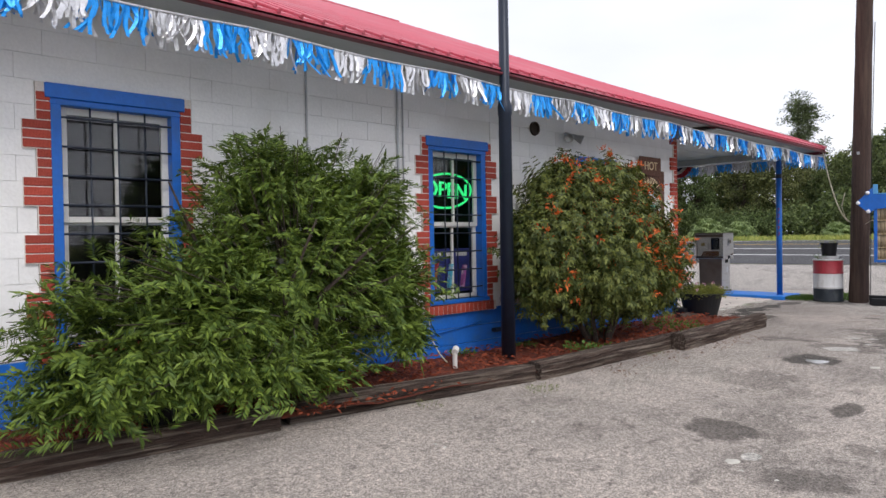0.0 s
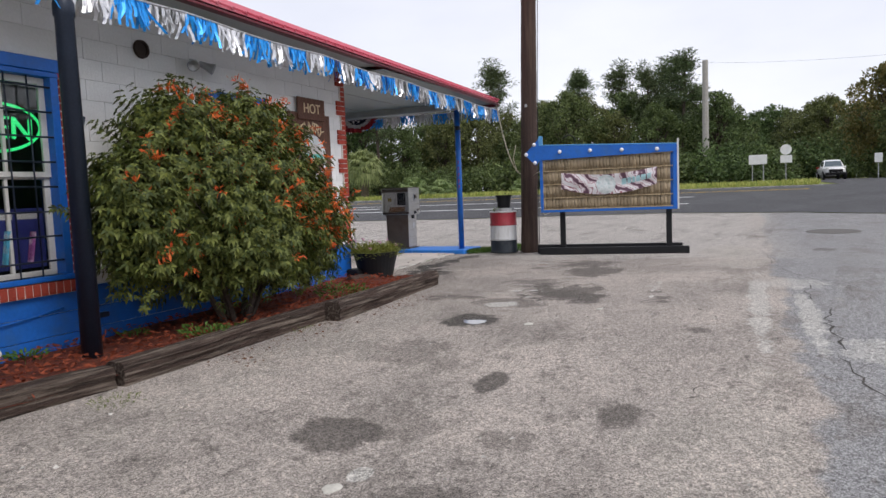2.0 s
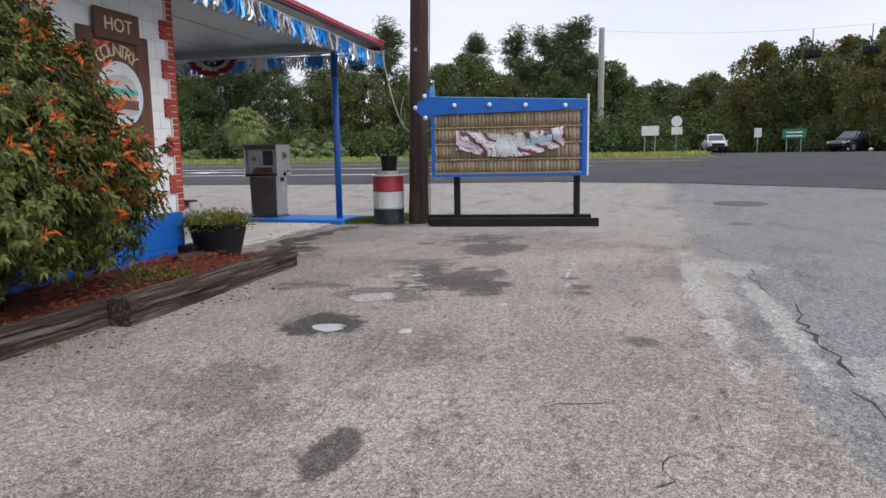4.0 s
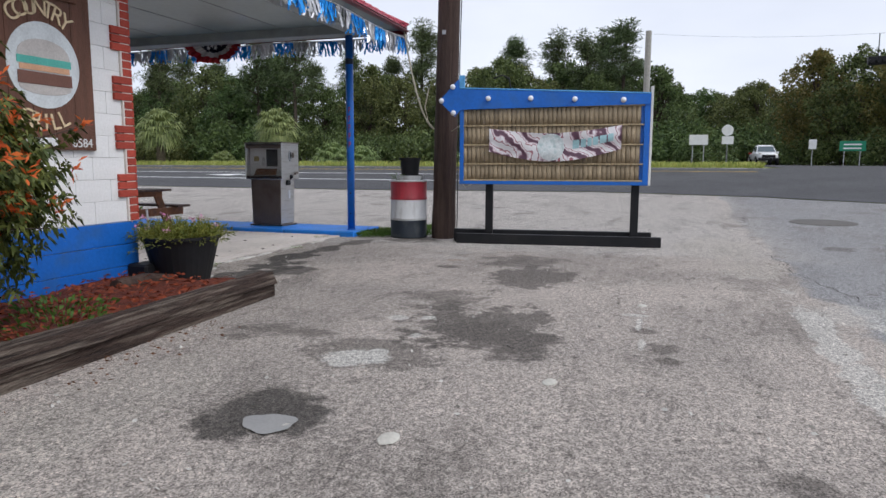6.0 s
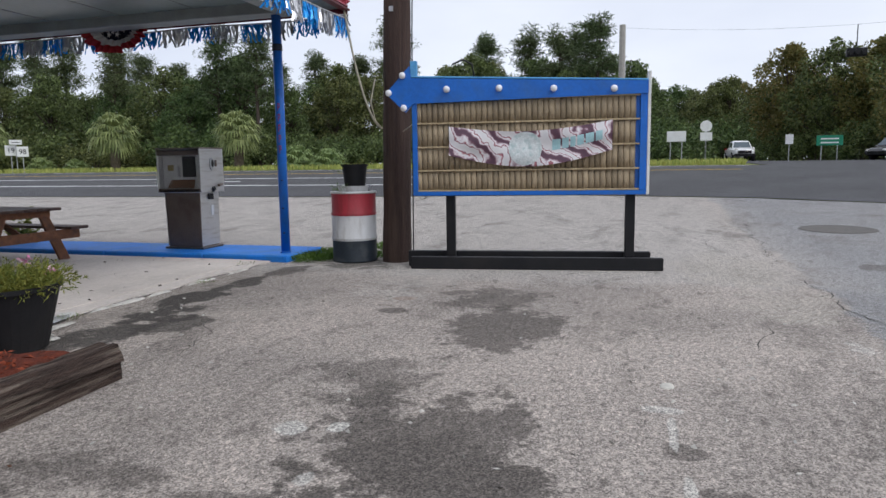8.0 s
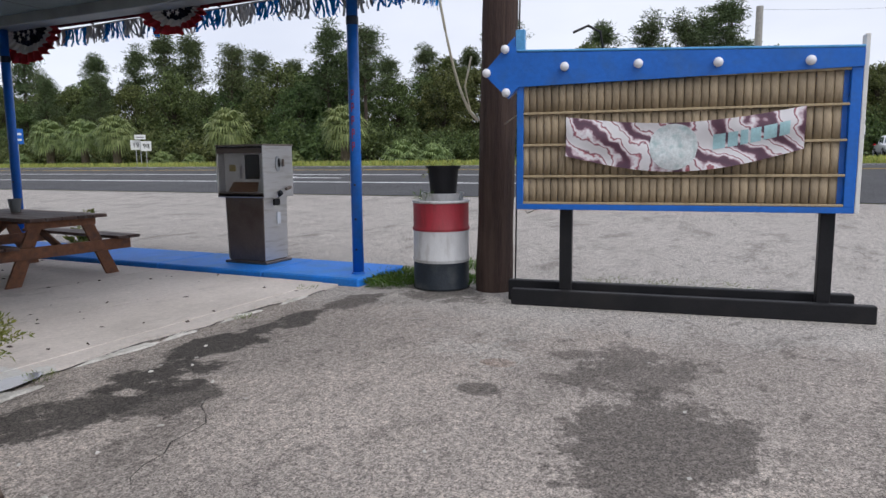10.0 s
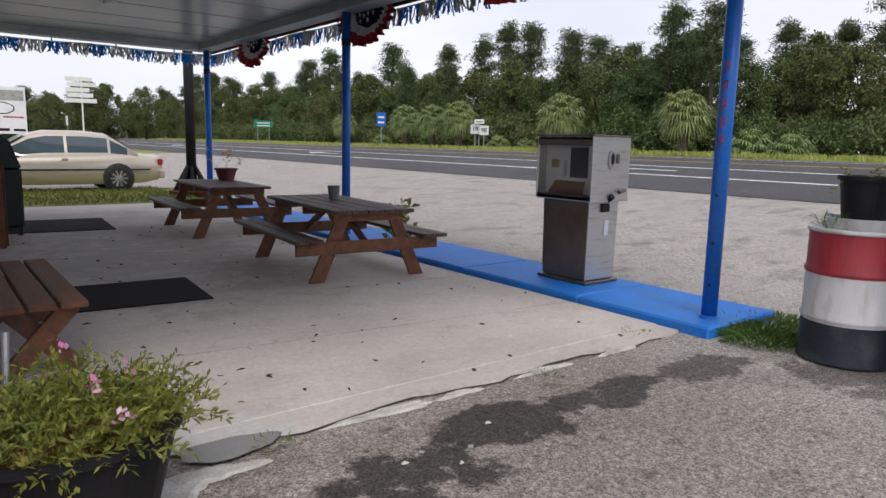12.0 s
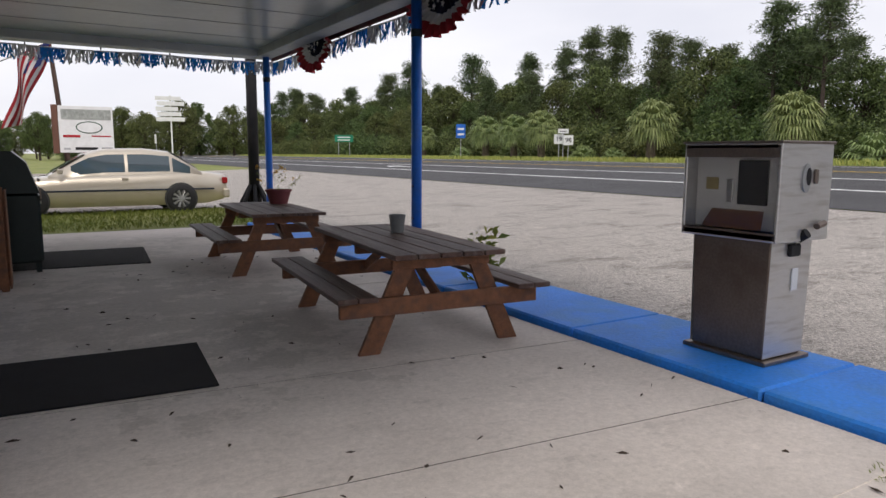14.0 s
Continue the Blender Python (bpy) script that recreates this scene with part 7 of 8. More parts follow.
def car(name, x, y, z, turn, label, paint, L=5.0, W=1.84, H=1.46, kind="sedan"):
    """A car with its nose along local +x."""
    c = thing(name, x, y, z, turn, label, "car" if kind != "pickup" else "pickup truck")
    h = L / 2
    if kind == "sedan":
        prof = [(-h, 0.42, 0.72), (-h + 0.08, 0.3, 0.92), (-h + 0.5, 0.22, 0.98), (-h + 1.1, 0.2, 0.99), (-0.3, 0.2, 0.95), (0.7, 0.2, 0.93), (h - 0.9, 0.2, 0.86), (h - 0.25, 0.24, 0.76), (h - 0.05, 0.3, 0.66), (h, 0.36, 0.56)]
        roof = [(-h + 0.62, 0.97, 0.99), (-h + 1.35, 0.97, H - 0.06), (-h + 1.9, 0.95, H), (0.1, 0.94, H - 0.01), (0.45, 0.93, H - 0.1), (1.3, 0.9, 0.93)]
        axles, r = (-h + 1.14, h - 0.98), 0.35
    elif kind == "suv":
        prof = [(-h, 0.45, 0.95), (-h + 0.1, 0.35, 1.05), (-h + 0.6, 0.28, 1.08), (0.6, 0.28, 1.05), (h - 0.9, 0.28, 1.0), (h - 0.2, 0.32, 0.88), (h, 0.4, 0.7)]
        roof = [(-h + 0.1, 1.0, 1.06), (-h + 0.4, 1.0, H - 0.08), (-h + 0.8, 1.0, H), (0.2, 1.0, H), (0.6, 1.0, H - 0.1), (1.25, 1.0, 1.04)]
        axles, r = (-h + 0.95, h - 0.95), 0.37
    else:
        prof = [(-h, 0.6, 1.15), (-h + 0.1, 0.5, 1.2), (-0.5, 0.45, 1.2), (0.9, 0.45, 1.22), (h - 1.0, 0.45, 1.2), (h - 0.2, 0.5, 1.15), (h, 0.5, 1.05)]
        roof = [(-0.7, 1.2, 1.2), (-0.55, 1.2, H - 0.06), (-0.3, 1.2, H), (0.75, 1.2, H), (1.0, 1.2, H - 0.1), (1.6, 1.2, 1.2)]
        axles, r = (-h + 1.2, h - 1.0), 0.42
    secs = []
    for px, z0, z1 in prof:
        t = abs(px) / h
        w = W / 2 * (1 - 0.16 * max(0, t - 0.72) / 0.28)
        mid = z0 + (z1 - z0) * 0.55
        ring = [(w * 0.86, z0), (w * 0.97, z0 + (z1 - z0) * 0.18), (w, mid), (w * 0.97, z1 - 0.1), (w * 0.9, z1 - 0.02), (w * 0.6, z1 + 0.02)]
        pts = [(px, a, b) for a, b in ring] + [(px, -a, b) for a, b in ring[::-1]]
        secs.append(pts)
    part("body", loft(secs, 12), paint, c, smooth=True)
    secs = []
    for px, z0, z1 in roof:
        k = (z1 - z0) / (H - z0 + 1e-6)
        lo, hi = W / 2 * 0.9, W / 2 * (0.9 - 0.2 * k)
        ring = [(lo, z0 - 0.06), (hi + 0.02, z1 - 0.07 * k), (hi - 0.06, z1 - 0.01), (hi * 0.5, z1 + 0.015)]
        secs.append([(px, a, b) for a, b in ring] + [(px, -a, b) for a, b in ring[::-1]])
    cab = part("cabin", loft(secs, 8), paint, c, smooth=True)
    # side glass, windscreen and rear window, just proud of the cabin

    def side(px, k):
        for (xa, za, ta), (xb, zb, tb) in zip(roof, roof[1:]):
            if xa <= px <= xb:
                s = (px - xa) / (xb - xa)
                z0, z1 = za + (zb - za) * s, ta + (tb - ta) * s
                q = (z1 - z0) / (H - z0 + 1e-6)
                lo, hi = W / 2 * 0.9, W / 2 * (0.9 - 0.2 * q) + 0.02
                return lo + (hi - lo) * k, z0 - 0.06 + (z1 - 0.07 * q - z0 + 0.06) * k
    x0, x1 = roof[0][0], roof[-1][0]
    span = x1 - x0
    cuts = ((0.08, 0.2), (0.22, 0.5), (0.52, 0.86)) if kind == "sedan" else ((0.06, 0.3), (0.32, 0.58), (0.6, 0.9)) if kind == "suv" else ((0.1, 0.42), (0.45, 0.85),)
    for a, b in cuts:
        for s in (-1, 1):
            bm = bmesh.new()
            lo, hi = [], []
            for i in range(7):
                px = x0 + span * (a + (b - a) * i / 6)
                y1, z1 = side(px, 0.2)
                y2, z2 = side(px, 0.9)
                lo.append(bm.verts.new((px, s * (y1 + 0.006), z1)))
                hi.append(bm.verts.new((px, s * (y2 + 0.006), max(z2, z1 + 0.01))))
            for i in range(6):
                bm.faces.new((lo[i], lo[i + 1], hi[i + 1], hi[i]))
            part("side_glass", bm, M_CARGLASSD, cab, "tinted side glass", True)
    for (xa, za, ta), (xb, zb, tb), nm in ((roof[0], roof[1], "rear_glass"), (roof[-1], roof[-2], "windscreen")):
        bm = bmesh.new()
        d = 0.012 if nm == "windscreen" else -0.012
        w0, w1 = W / 2 * 0.8, W / 2 * 0.66
        q = [bm.verts.new(p) for p in ((xa + (xb - xa) * 0.1 + d, -w0, ta + (tb - ta) * 0.12 + 0.02), (xa + (xb - xa) * 0.1 + d, w0, ta + (tb - ta) * 0.12 + 0.02), (xa + (xb - xa) * 0.92 + d, w1, ta + (tb - ta) * 0.92 + 0.03), (xa + (xb - xa) * 0.92 + d, -w1, ta + (tb - ta) * 0.92 + 0.03))]
        bm.faces.new(q)
        part(nm, bm, M_CARGLASSD, cab, "tinted glass")
    for ax in axles:
        for s in (-1, 1):
            wheel(c, ax, s * (W / 2 - 0.075), r, 0.22)
            arch = disc(ax, r + 0.01, r + 0.035, r + 0.035, s * (W / 2 - 0.02), s * (W / 2 + 0.004), 28)
            part("wheel_arch", arch, mat("dark_wheel_well", (0.05, 0.05, 0.05), 0.6), c)
    zt = prof[0][2]
    for s in (-1, 1):
        part("tail_lamp", boxed(-h - 0.01, -h + 0.12, min(s * (W / 2 - 0.32), s * (W / 2 - 0.1)), max(s * (W / 2 - 0.32), s * (W / 2 - 0.1)), zt - 0.02, zt + 0.14, 0.02), M_TAIL, c, "red tail lamp")
        part("headlamp", boxed(h - 0.2, h - 0.02, min(s * (W / 2 - 0.4), s * (W / 2 - 0.14)), max(s * (W / 2 - 0.4), s * (W / 2 - 0.14)), prof[-1][2] - 0.02, prof[-1][2] + 0.14, 0.02), M_SASH, c, "clear headlamp")
        part("side_moulding", boxed(-h + 0.35, h - 0.5, min(s * (W / 2 - 0.01), s * (W / 2 + 0.008)), max(s * (W / 2 - 0.01), s * (W / 2 + 0.008)), 0.56 if kind == "sedan" else 0.66, 0.6 if kind == "sedan" else 0.7, 0.004), M_DARKMETAL if kind == "sedan" else paint, c)
        part("door_handle", boxed(-0.35, -0.2, min(s * (W / 2 - 0.03), s * (W / 2 + 0.01)), max(s * (W / 2 - 0.03), s * (W / 2 + 0.01)), prof[3][2] - 0.16, prof[3][2] - 0.12, 0.006), paint, c)
        part("mirror", boxed(roof[-1][0] - 0.3, roof[-1][0] - 0.18, min(s * (W / 2 - 0.02), s * (W / 2 + 0.14)), max(s * (W / 2 - 0.02), s * (W / 2 + 0.14)), prof[3][2] - 0.02, prof[3][2] + 0.1, 0.02), paint, c)
    part("rear_bumper", boxed(-h - 0.06, -h + 0.1, -W / 2 + 0.08, W / 2 - 0.08, 0.34, 0.58, 0.04), paint, c)
    part("front_bumper", boxed(h - 0.1, h + 0.05, -W / 2 + 0.1, W / 2 - 0.1, 0.3 if kind == "sedan" else 0.45, 0.52 if kind == "sedan" else 0.7, 0.04), M_BLACK if kind == "pickup" else paint, c)
    if kind == "pickup":
        part("grille", boxed(h, h + 0.03, -0.6, 0.6, 0.72, 1.0, 0.01), M_BLACK, c, "dark grille")
    return c


M_CARGLASSD = mat("tinted_car_glass", (0.07, 0.1, 0.12), 0.04, vary=0.02, bump=0, spec=0.8)
car("sedan_car", 15.22, 24.12, 0.01, 180, "champagne-gold parked four-door sedan beside the grass strip", M_CARGOLD, 5.3, 1.86, 1.55)
car("pickup_truck", 82.0, -6.9, gz(82, -6.9) + 0.02, 183, "white pickup truck waiting at the junction", M_CARW, 5.8, 2.0, 1.95, "pickup")
car("parked_suv", 70.0, -16.8, gz(70, -16.8) + 0.02, 125, "black sport utility car near the junction", M_CARB, 4.8, 1.95, 1.8, "suv")

# grass strip between slab and parking ground
strip = bmesh.new()
vs = []
for i in range(34):
    x = 8.0 + i * 0.3
    vs.append([strip.verts.new((x, yy + 0.12 * noise.noise((x, yy, 1)), 0.03 + 0.02 * noise.noise((x * 2, yy * 2, 4)))) for yy in (19.45, 20.6, 21.8, 23.0, 24.3)])
for a, b in zip(vs, vs[1:]):
    for k in range(4):
        strip.faces.new((a[k], b[k], b[k + 1], a[k + 1]))
tagged(part("grass_strip", strip, M_GRASSG, smooth=True), "short green grass strip beyond the slab", "grass", kind="structure")
g = np.random.default_rng(71)
n = 5000
c = np.stack([g.uniform(12.5, 17.8, n), g.uniform(19.5, 23.8, n), np.full(n, 0.02)], 1)
v, f = leaves(g, c, np.stack([0.4 * g.normal(size=n), 0.4 * g.normal(size=n), np.ones(n)], 1), 0.13, 0.02, 0.2)
tagged(quad_mesh("grass_blades", v, f, M_GRASSB), "short lawn blades", "grass", kind="stuff")

# black pole with a planted foot beyond the canopy
bp_ = thing("black_pole", 17.98, 21.2, 0.0, label="black steel pole with a planted foot beyond the canopy", category="pole")
part("shaft", lathe([(0, 0), (0.12, 0), (0.12, 5.6), (0, 5.6)], 18), M_BLACK, bp_, smooth=True)
bm = bmesh.new()
for i in range(7):
    a = 6.283 * i / 7
    rod(bm, (0.42 * math.cos(a), 0.42 * math.sin(a), 0.1), (0.1 * math.cos(a), 0.1 * math.sin(a), 0.75), 0.06, 0.04, 8)
part("root_flare", bm, M_BLACK, bp_, "flared dark foot")
part("ring_bed", lathe([(0.5, 0), (0.55, 0.14), (0.45, 0.16), (0, 0.12)], 24), M_MULCH, bp_)
weed("pole_plants", 17.98, 20.95, 0.12, 0.4, 0.3, 120, M_WEED, "low green plants round the black pole", 88, (0.16, 0.03))
# flag, billboard and signs beyond
M_FLAGR, M_FLAGB = M_REDC, mat("flag_blue", (0.02, 0.03, 0.12), 0.8)
flag = thing("flag_on_staff", 13.5, 21.0, 0.0, label="striped red and white flag hanging from a slanted staff", category="flag")
part("staff", rodded((-1.3, 0.0, 2.6), (0.62, 0.0, 3.6), 0.018, n=8), M_SILL, flag)
part("post", rodded((-1.3, 0, 0), (-1.3, 0, 2.7), 0.04, n=10), M_SILL, flag)
for i in range(9):
    vs, fs = [], []
    for j in range(15):
        t = j / 14
        for k in (0, 1):
            s = (i + k) / 9
            vs.append((0.6 - 0.5 * s - 0.55 * t * (1 - 0.35 * s) + 0.06 * math.sin(t * 6 + s * 5), 0.09 * math.sin(s * 9 + t * 4), 3.58 - 0.27 * s - 1.55 * t + 0.14 * s * t))
    for j in range(14):
        a = j * 2
        fs.append((a, a + 1, a + 3, a + 2))
    mesh_part("stripe", vs, fs, M_FLAGR if i % 2 == 0 else M_WHITEC, flag, "red stripe" if i % 2 == 0 else "white stripe", True)
vs = [(0.62 - 0.3 * s - 0.22 * t, -0.06 - 0.0 * s, 3.6 - 0.18 * s - 0.5 * t) for t in (0, 0.5, 1) for s in (0, 0.5, 1)]
mesh_part("canton", vs, [(0, 1, 4, 3), (1, 2, 5, 4), (3, 4, 7, 6), (4, 5, 8, 7)], M_FLAGB, flag, "dark blue canton")
bb = thing("billboard", 16.6, 52.0, gz(16.6, 52), -4, "white roadside diner billboard with pale printed panels", "billboard")
part("panel", boxed(-1.5, 1.4, -0.06, 0.06, 1.45, 4.2, 0.02), M_SIGNW, bb)
part("side_board", boxed(-1.85, -1.52, -0.05, 0.3, 1.4, 4.25, 0.02), M_PLAQUE, bb, "dark side board")
part("header", boxed(-1.35, 1.3, -0.075, -0.061, 3.4, 4.0), mat("greyed_print", (0.3, 0.32, 0.3), 0.6, vary=0.5, scale=6, bump=0), bb, "grey unreadable heading")
part("roundel", disc(0.1, 2.95, 0.65, 0.3, -0.085, -0.076), M_SIGNW, bb, "white oval")
part("roundel_ring", disc(0.1, 2.95, 0.72, 0.36, -0.076, -0.062), mat("sign_green_dark", (0.03, 0.08, 0.05), 0.6), bb, "dark oval edge")
for a, b, z0, z1, m in ((-1.3, -0.4, 2.35, 2.5, M_REDC), (0.2, 1.25, 2.4, 2.48, M_REDC), (-0.7, 0.5, 1.62, 1.78, M_BLACK), (0.7, 1.3, 1.62, 1.76, M_BLACK), (-1.3, -0.95, 1.62, 1.74, M_SILL)):
    part("text_bar", boxed(a, b, -0.075, -0.061, z0, z1), m, bb)
for s in (-1.1, 1.1):
    part("leg", boxed(s - 0.08, s + 0.08, -0.05, 0.05, 0, 1.5), M_WOODPOLE, bb)


fp = thing("utility_pole", 15.6, 54.0, 0.0, label="dark leaning wooden utility pole behind the billboard", category="utility pole")
part("shaft", rodded((0, 0, 0), (-0.75, 0, 9.5), 0.17, 0.11, 12), M_WOODPOLE, fp, smooth=True)


def road_sign(x, y, w, h, z0, material, label, turn, kind="panel", bars=2, pole=0.03):
    s = thing("road_sign", x, y, gz(x, y), turn, label, "road sign", "road signs")
    for px in ((-w * 0.3, w * 0.3) if w > 1 else (0,)):
        part("sign_post", boxed(px - pole, px + pole, 0.0, 0.04, 0, z0 + h * 0.95), M_SILL, s)
    if kind == "round":
        part("plate", disc(0, z0 + h / 2, w / 2, h / 2, -0.03, -0.01, 24), material, s)
    else:
        part("plate", boxed(-w / 2, w / 2, -0.03, -0.005, z0, z0 + h, 0.01), material, s)
    for i in range(bars):
        zz = z0 + h * (i + 0.7) / (bars + 0.6)
        part("text_bar", boxed(-w * 0.34, w * 0.34, -0.036, -0.031, zz - h * 0.06, zz + h * 0.08), M_SIGNW if material is not M_SIGNW else M_BLACK, s)
    return s


FACE = -42
rs1 = road_sign(49.0, 47.0, 0.75, 0.75, 1.3, M_SIGNW, "white route shield road sign on the verge", FACE, bars=0)
words("digits", "19", 0.5, M_BLACK, rs1, pose(0, -0.034, 1.66, 90, 0, 0))
rs2 = road_sign(49.0, 45.9, 0.75, 0.75, 1.2, M_SIGNW, "white route shield road sign on the verge", FACE, bars=0)
words("digits", "98", 0.5, M_BLACK, rs2, pose(0, -0.034, 1.56, 90, 0, 0))
road_sign(49.0, 46.5, 0.8, 0.35, 2.1, M_SIGNW, "small white direction plate on the verge", FACE, bars=1)
road_sign(49.0, 61.3, 0.9, 1.3, 2.0, M_SIGNB, "tall blue information road sign on the verge", FACE)
road_sign(49.0, 90.0, 2.4, 0.9, 2.0, M_SIGNG, "green place-name road sign on the verge", -25)
road_sign(55.1, 0.1, 1.15, 0.65, 1.4, M_SIGNW, "back of a white road sign at the junction", -90, bars=0)
road_sign(54.6, -1.6, 0.7, 0.7, 1.95, M_SIGNW, "round white road sign on a thin post", -90, "round", 0)
road_sign(54.6, -1.62, 0.7, 0.5, 1.42, M_SIGNW, "small white plate under a round sign", -90, bars=0)
road_sign(70.3, -12.1, 1.9, 0.8, 1.2, M_SIGNG, "green street-name road sign at the junction", -90)
road_sign(72.0, -9.5, 0.6, 0.8, 1.4, M_SIGNW, "small grey road sign at the junction", -90, bars=0)
road_sign(23.0, 70.0, 1.0, 0.8, 2.2, M_SIGNW, "small white road sign far down the road", -90, bars=0)
sb = thing("direction_boards", 26.0, 80.0, gz(26, 80), -8, "stack of pale direction boards on one tall post", "road sign")
part("sign_post", boxed(-0.07, 0.07, 0, 0.1, 0, 7.1), M_SIGNW, sb)
for i in range(5):
    part("board", boxed(-1.4 + 0.15 * (i % 2), 1.3 - 0.3 * (i % 3), -0.08, 0.0, 4.5 + 0.52 * i, 4.9 + 0.52 * i, 0.01), M_SIGNW, sb)
# concrete pole and signal heads over the junction
cp = thing("concrete_pole", 58.0, 3.6, gz(58, 3.6), label="tall pale concrete signal pole at the junction", category="utility pole")
part("shaft", lathe([(0, 0), (0.25, 0), (0.2, 9.3), (0, 9.3)], 12), M_CONC, cp)
cp2 = thing("concrete_pole", 56.0, -24.0, gz(56, -24), label="tall pale concrete signal pole at the junction", category="utility pole")
part("shaft", lathe([(0, 0), (0.28, 0), (0.2, 10.5), (0, 10.5)], 12), M_CONC, cp2)
sw = thing("signal_wire", 0, 0, 0, label="span wire carrying signals across the junction", category="cable")
wire_pts = sag((58.0, 3.6, 10.2), (56.0, -24.0, 10.2), 0.9)
tube("wire", wire_pts, 0.006, M_BLACKC, sw)
for k in (8, 10):
    p = wire_pts[k]
    s = thing("traffic_signal", p.x, p.y, p.z - 1.9, label="dark traffic signal head hanging from the span wire", category="traffic signal", group="signals on the wire")
    part("hanger", rodded((0, 0, 0.5), (0, 0, 1.9), 0.03, n=6), M_BLACKC, s)
    part("head", boxed(-0.18, 0.18, -0.55, 0.55, 0.0, 0.5, 0.03), M_BLACK, s)
    for q in (-0.36, 0.0, 0.36):
        part("visor", rodded((-0.34, q, 0.25), (-0.18, q, 0.25), 0.15, n=12), M_BLACK, s)

# ---- trees ----


def clumps(g, centers, radii, per, size, width, droop=0.2, flat=1.0):
    n = len(centers)
    off = g.normal(size=(n, per, 3))
    off /= np.linalg.norm(off, axis=2, keepdims=True)
    off *= (radii[:, None] * g.random((n, per)) ** 0.4)[:, :, None]
    off[:, :, 2] *= flat
    c = centers[:, None] + off
    d = off / np.maximum(radii[:, None, None], 0.01) + 0.5 * g.normal(size=(n, per, 3)) + np.array([0, 0, 0.2])
    return leaves(g, c.reshape(-1, 3), d.reshape(-1, 3), size, width, droop)


def broad_tree(seed, h, spread, material, label, low=0.25, n_cl=120, per=105):
    g = np.random.default_rng(seed)
    t = thing("oak_tree", 0, 0, 0, label=label, category="tree", group="roadside woods")
    bm = bmesh.new()
    p, lean = Vector((0, 0, -0.3)), Vector((g.normal() * 0.05, g.normal() * 0.05, 1))
    top = Vector((lean.x * h * 0.7, lean.y * h * 0.7, h * 0.75))
    rod(bm, p, top * 0.5, 0.028 * h, 0.018 * h, 8)
    rod(bm, top * 0.5, top, 0.018 * h, 0.005 * h, 8)
    cs, rs = [], []
    for i in range(n_cl):
        u = g.random()
        z = h * (low + (0.97 - low) * u)
        ring = spread * (0.1 + 0.98 * math.sin(math.pi * min(1, max(0, (u * 0.86 + 0.12))))) * math.sqrt(g.random())
        a = g.uniform(0, 6.283)
        c = np.array([ring * math.cos(a) + lean.x * z, ring * math.sin(a) + lean.y * z, z])
        cs.append(c)
        rs.append(spread * g.uniform(0.14, 0.3) * (1.1 - 0.5 * u))
        if i % 3 == 0:
            rod(bm, top * min(0.95, max(0.2, (z / h - 0.15))), c, 0.007 * h, 0.002 * h, 5, False)
    part("trunk", bm, M_BARK, t)
    v, f = clumps(g, np.array(cs), np.array(rs), per, 0.27, 0.17)
    quad_mesh("crown", v, f, material, t)
    return t


def pine_tree(seed, h, label):
    g = np.random.default_rng(seed)
    t = thing("pine_tree", 0, 0, 0, label=label, category="tree", group="roadside woods")
    bm = bmesh.new()
    rod(bm, (0, 0, -0.3), (0.02 * h, 0, h * 0.6), 0.016 * h, 0.011 * h, 8)
    rod(bm, (0.02 * h, 0, h * 0.6), (0.015 * h, 0.02 * h, h * 0.97), 0.011 * h, 0.003 * h, 8)
    cs, rs = [], []
    for i in range(46):
        u = g.random() ** 0.8
        z = h * (0.45 + 0.53 * u)
        L = h * 0.19 * (1.05 - 0.75 * u) * g.uniform(0.4, 1.15)
        a = g.uniform(0, 6.283)
        tip = np.array([L * math.cos(a), L * math.sin(a), z + 0.25 * L])
        rod(bm, (0.018 * h, 0.01 * h * u, z - 0.1 * L), tip, 0.004 * h, 0.0015 * h, 5, False)
        for k in range(3):
            cs.append(tip * np.array([1 - 0.3 * k, 1 - 0.3 * k, 1 - 0.008 * k]) + 0.25 * g.normal(size=3))
            rs.append(0.052 * h * g.uniform(0.7, 1.4))
    part("trunk", bm, M_BARK, t)
    v, f = clumps(g, np.array(cs), np.array(rs), 60, 0.38, 0.07, 0.1, 0.45)
    quad_mesh("crown", v, f, M_PINE, t)
    return t


def thicket(seed, h, r, material, label):
    g = np.random.default_rng(seed)
    t = thing("understory_bush", 0, 0, 0, label=label, category="bush", group="roadside thicket")
    n = 26
    a, q = g.uniform(0, 6.283, n), r * np.sqrt(g.random(n))
    z = h * (0.1 + 0.8 * g.random(n) * (1 - 0.5 * q / r))
    cs = np.stack([q * np.cos(a), q * np.sin(a), z], 1)
    bm = bmesh.new()
    for c in cs[::3]:
        rod(bm, (0, 0, -0.2), c, 0.05, 0.015, 5, False)
    part("stem", bm, M_BARK, t)
    v, f = clumps(g, cs, r * g.uniform(0.2, 0.4, n), 150, 0.25, 0.14)
    quad_mesh("foliage", v, f, material, t)
    return t


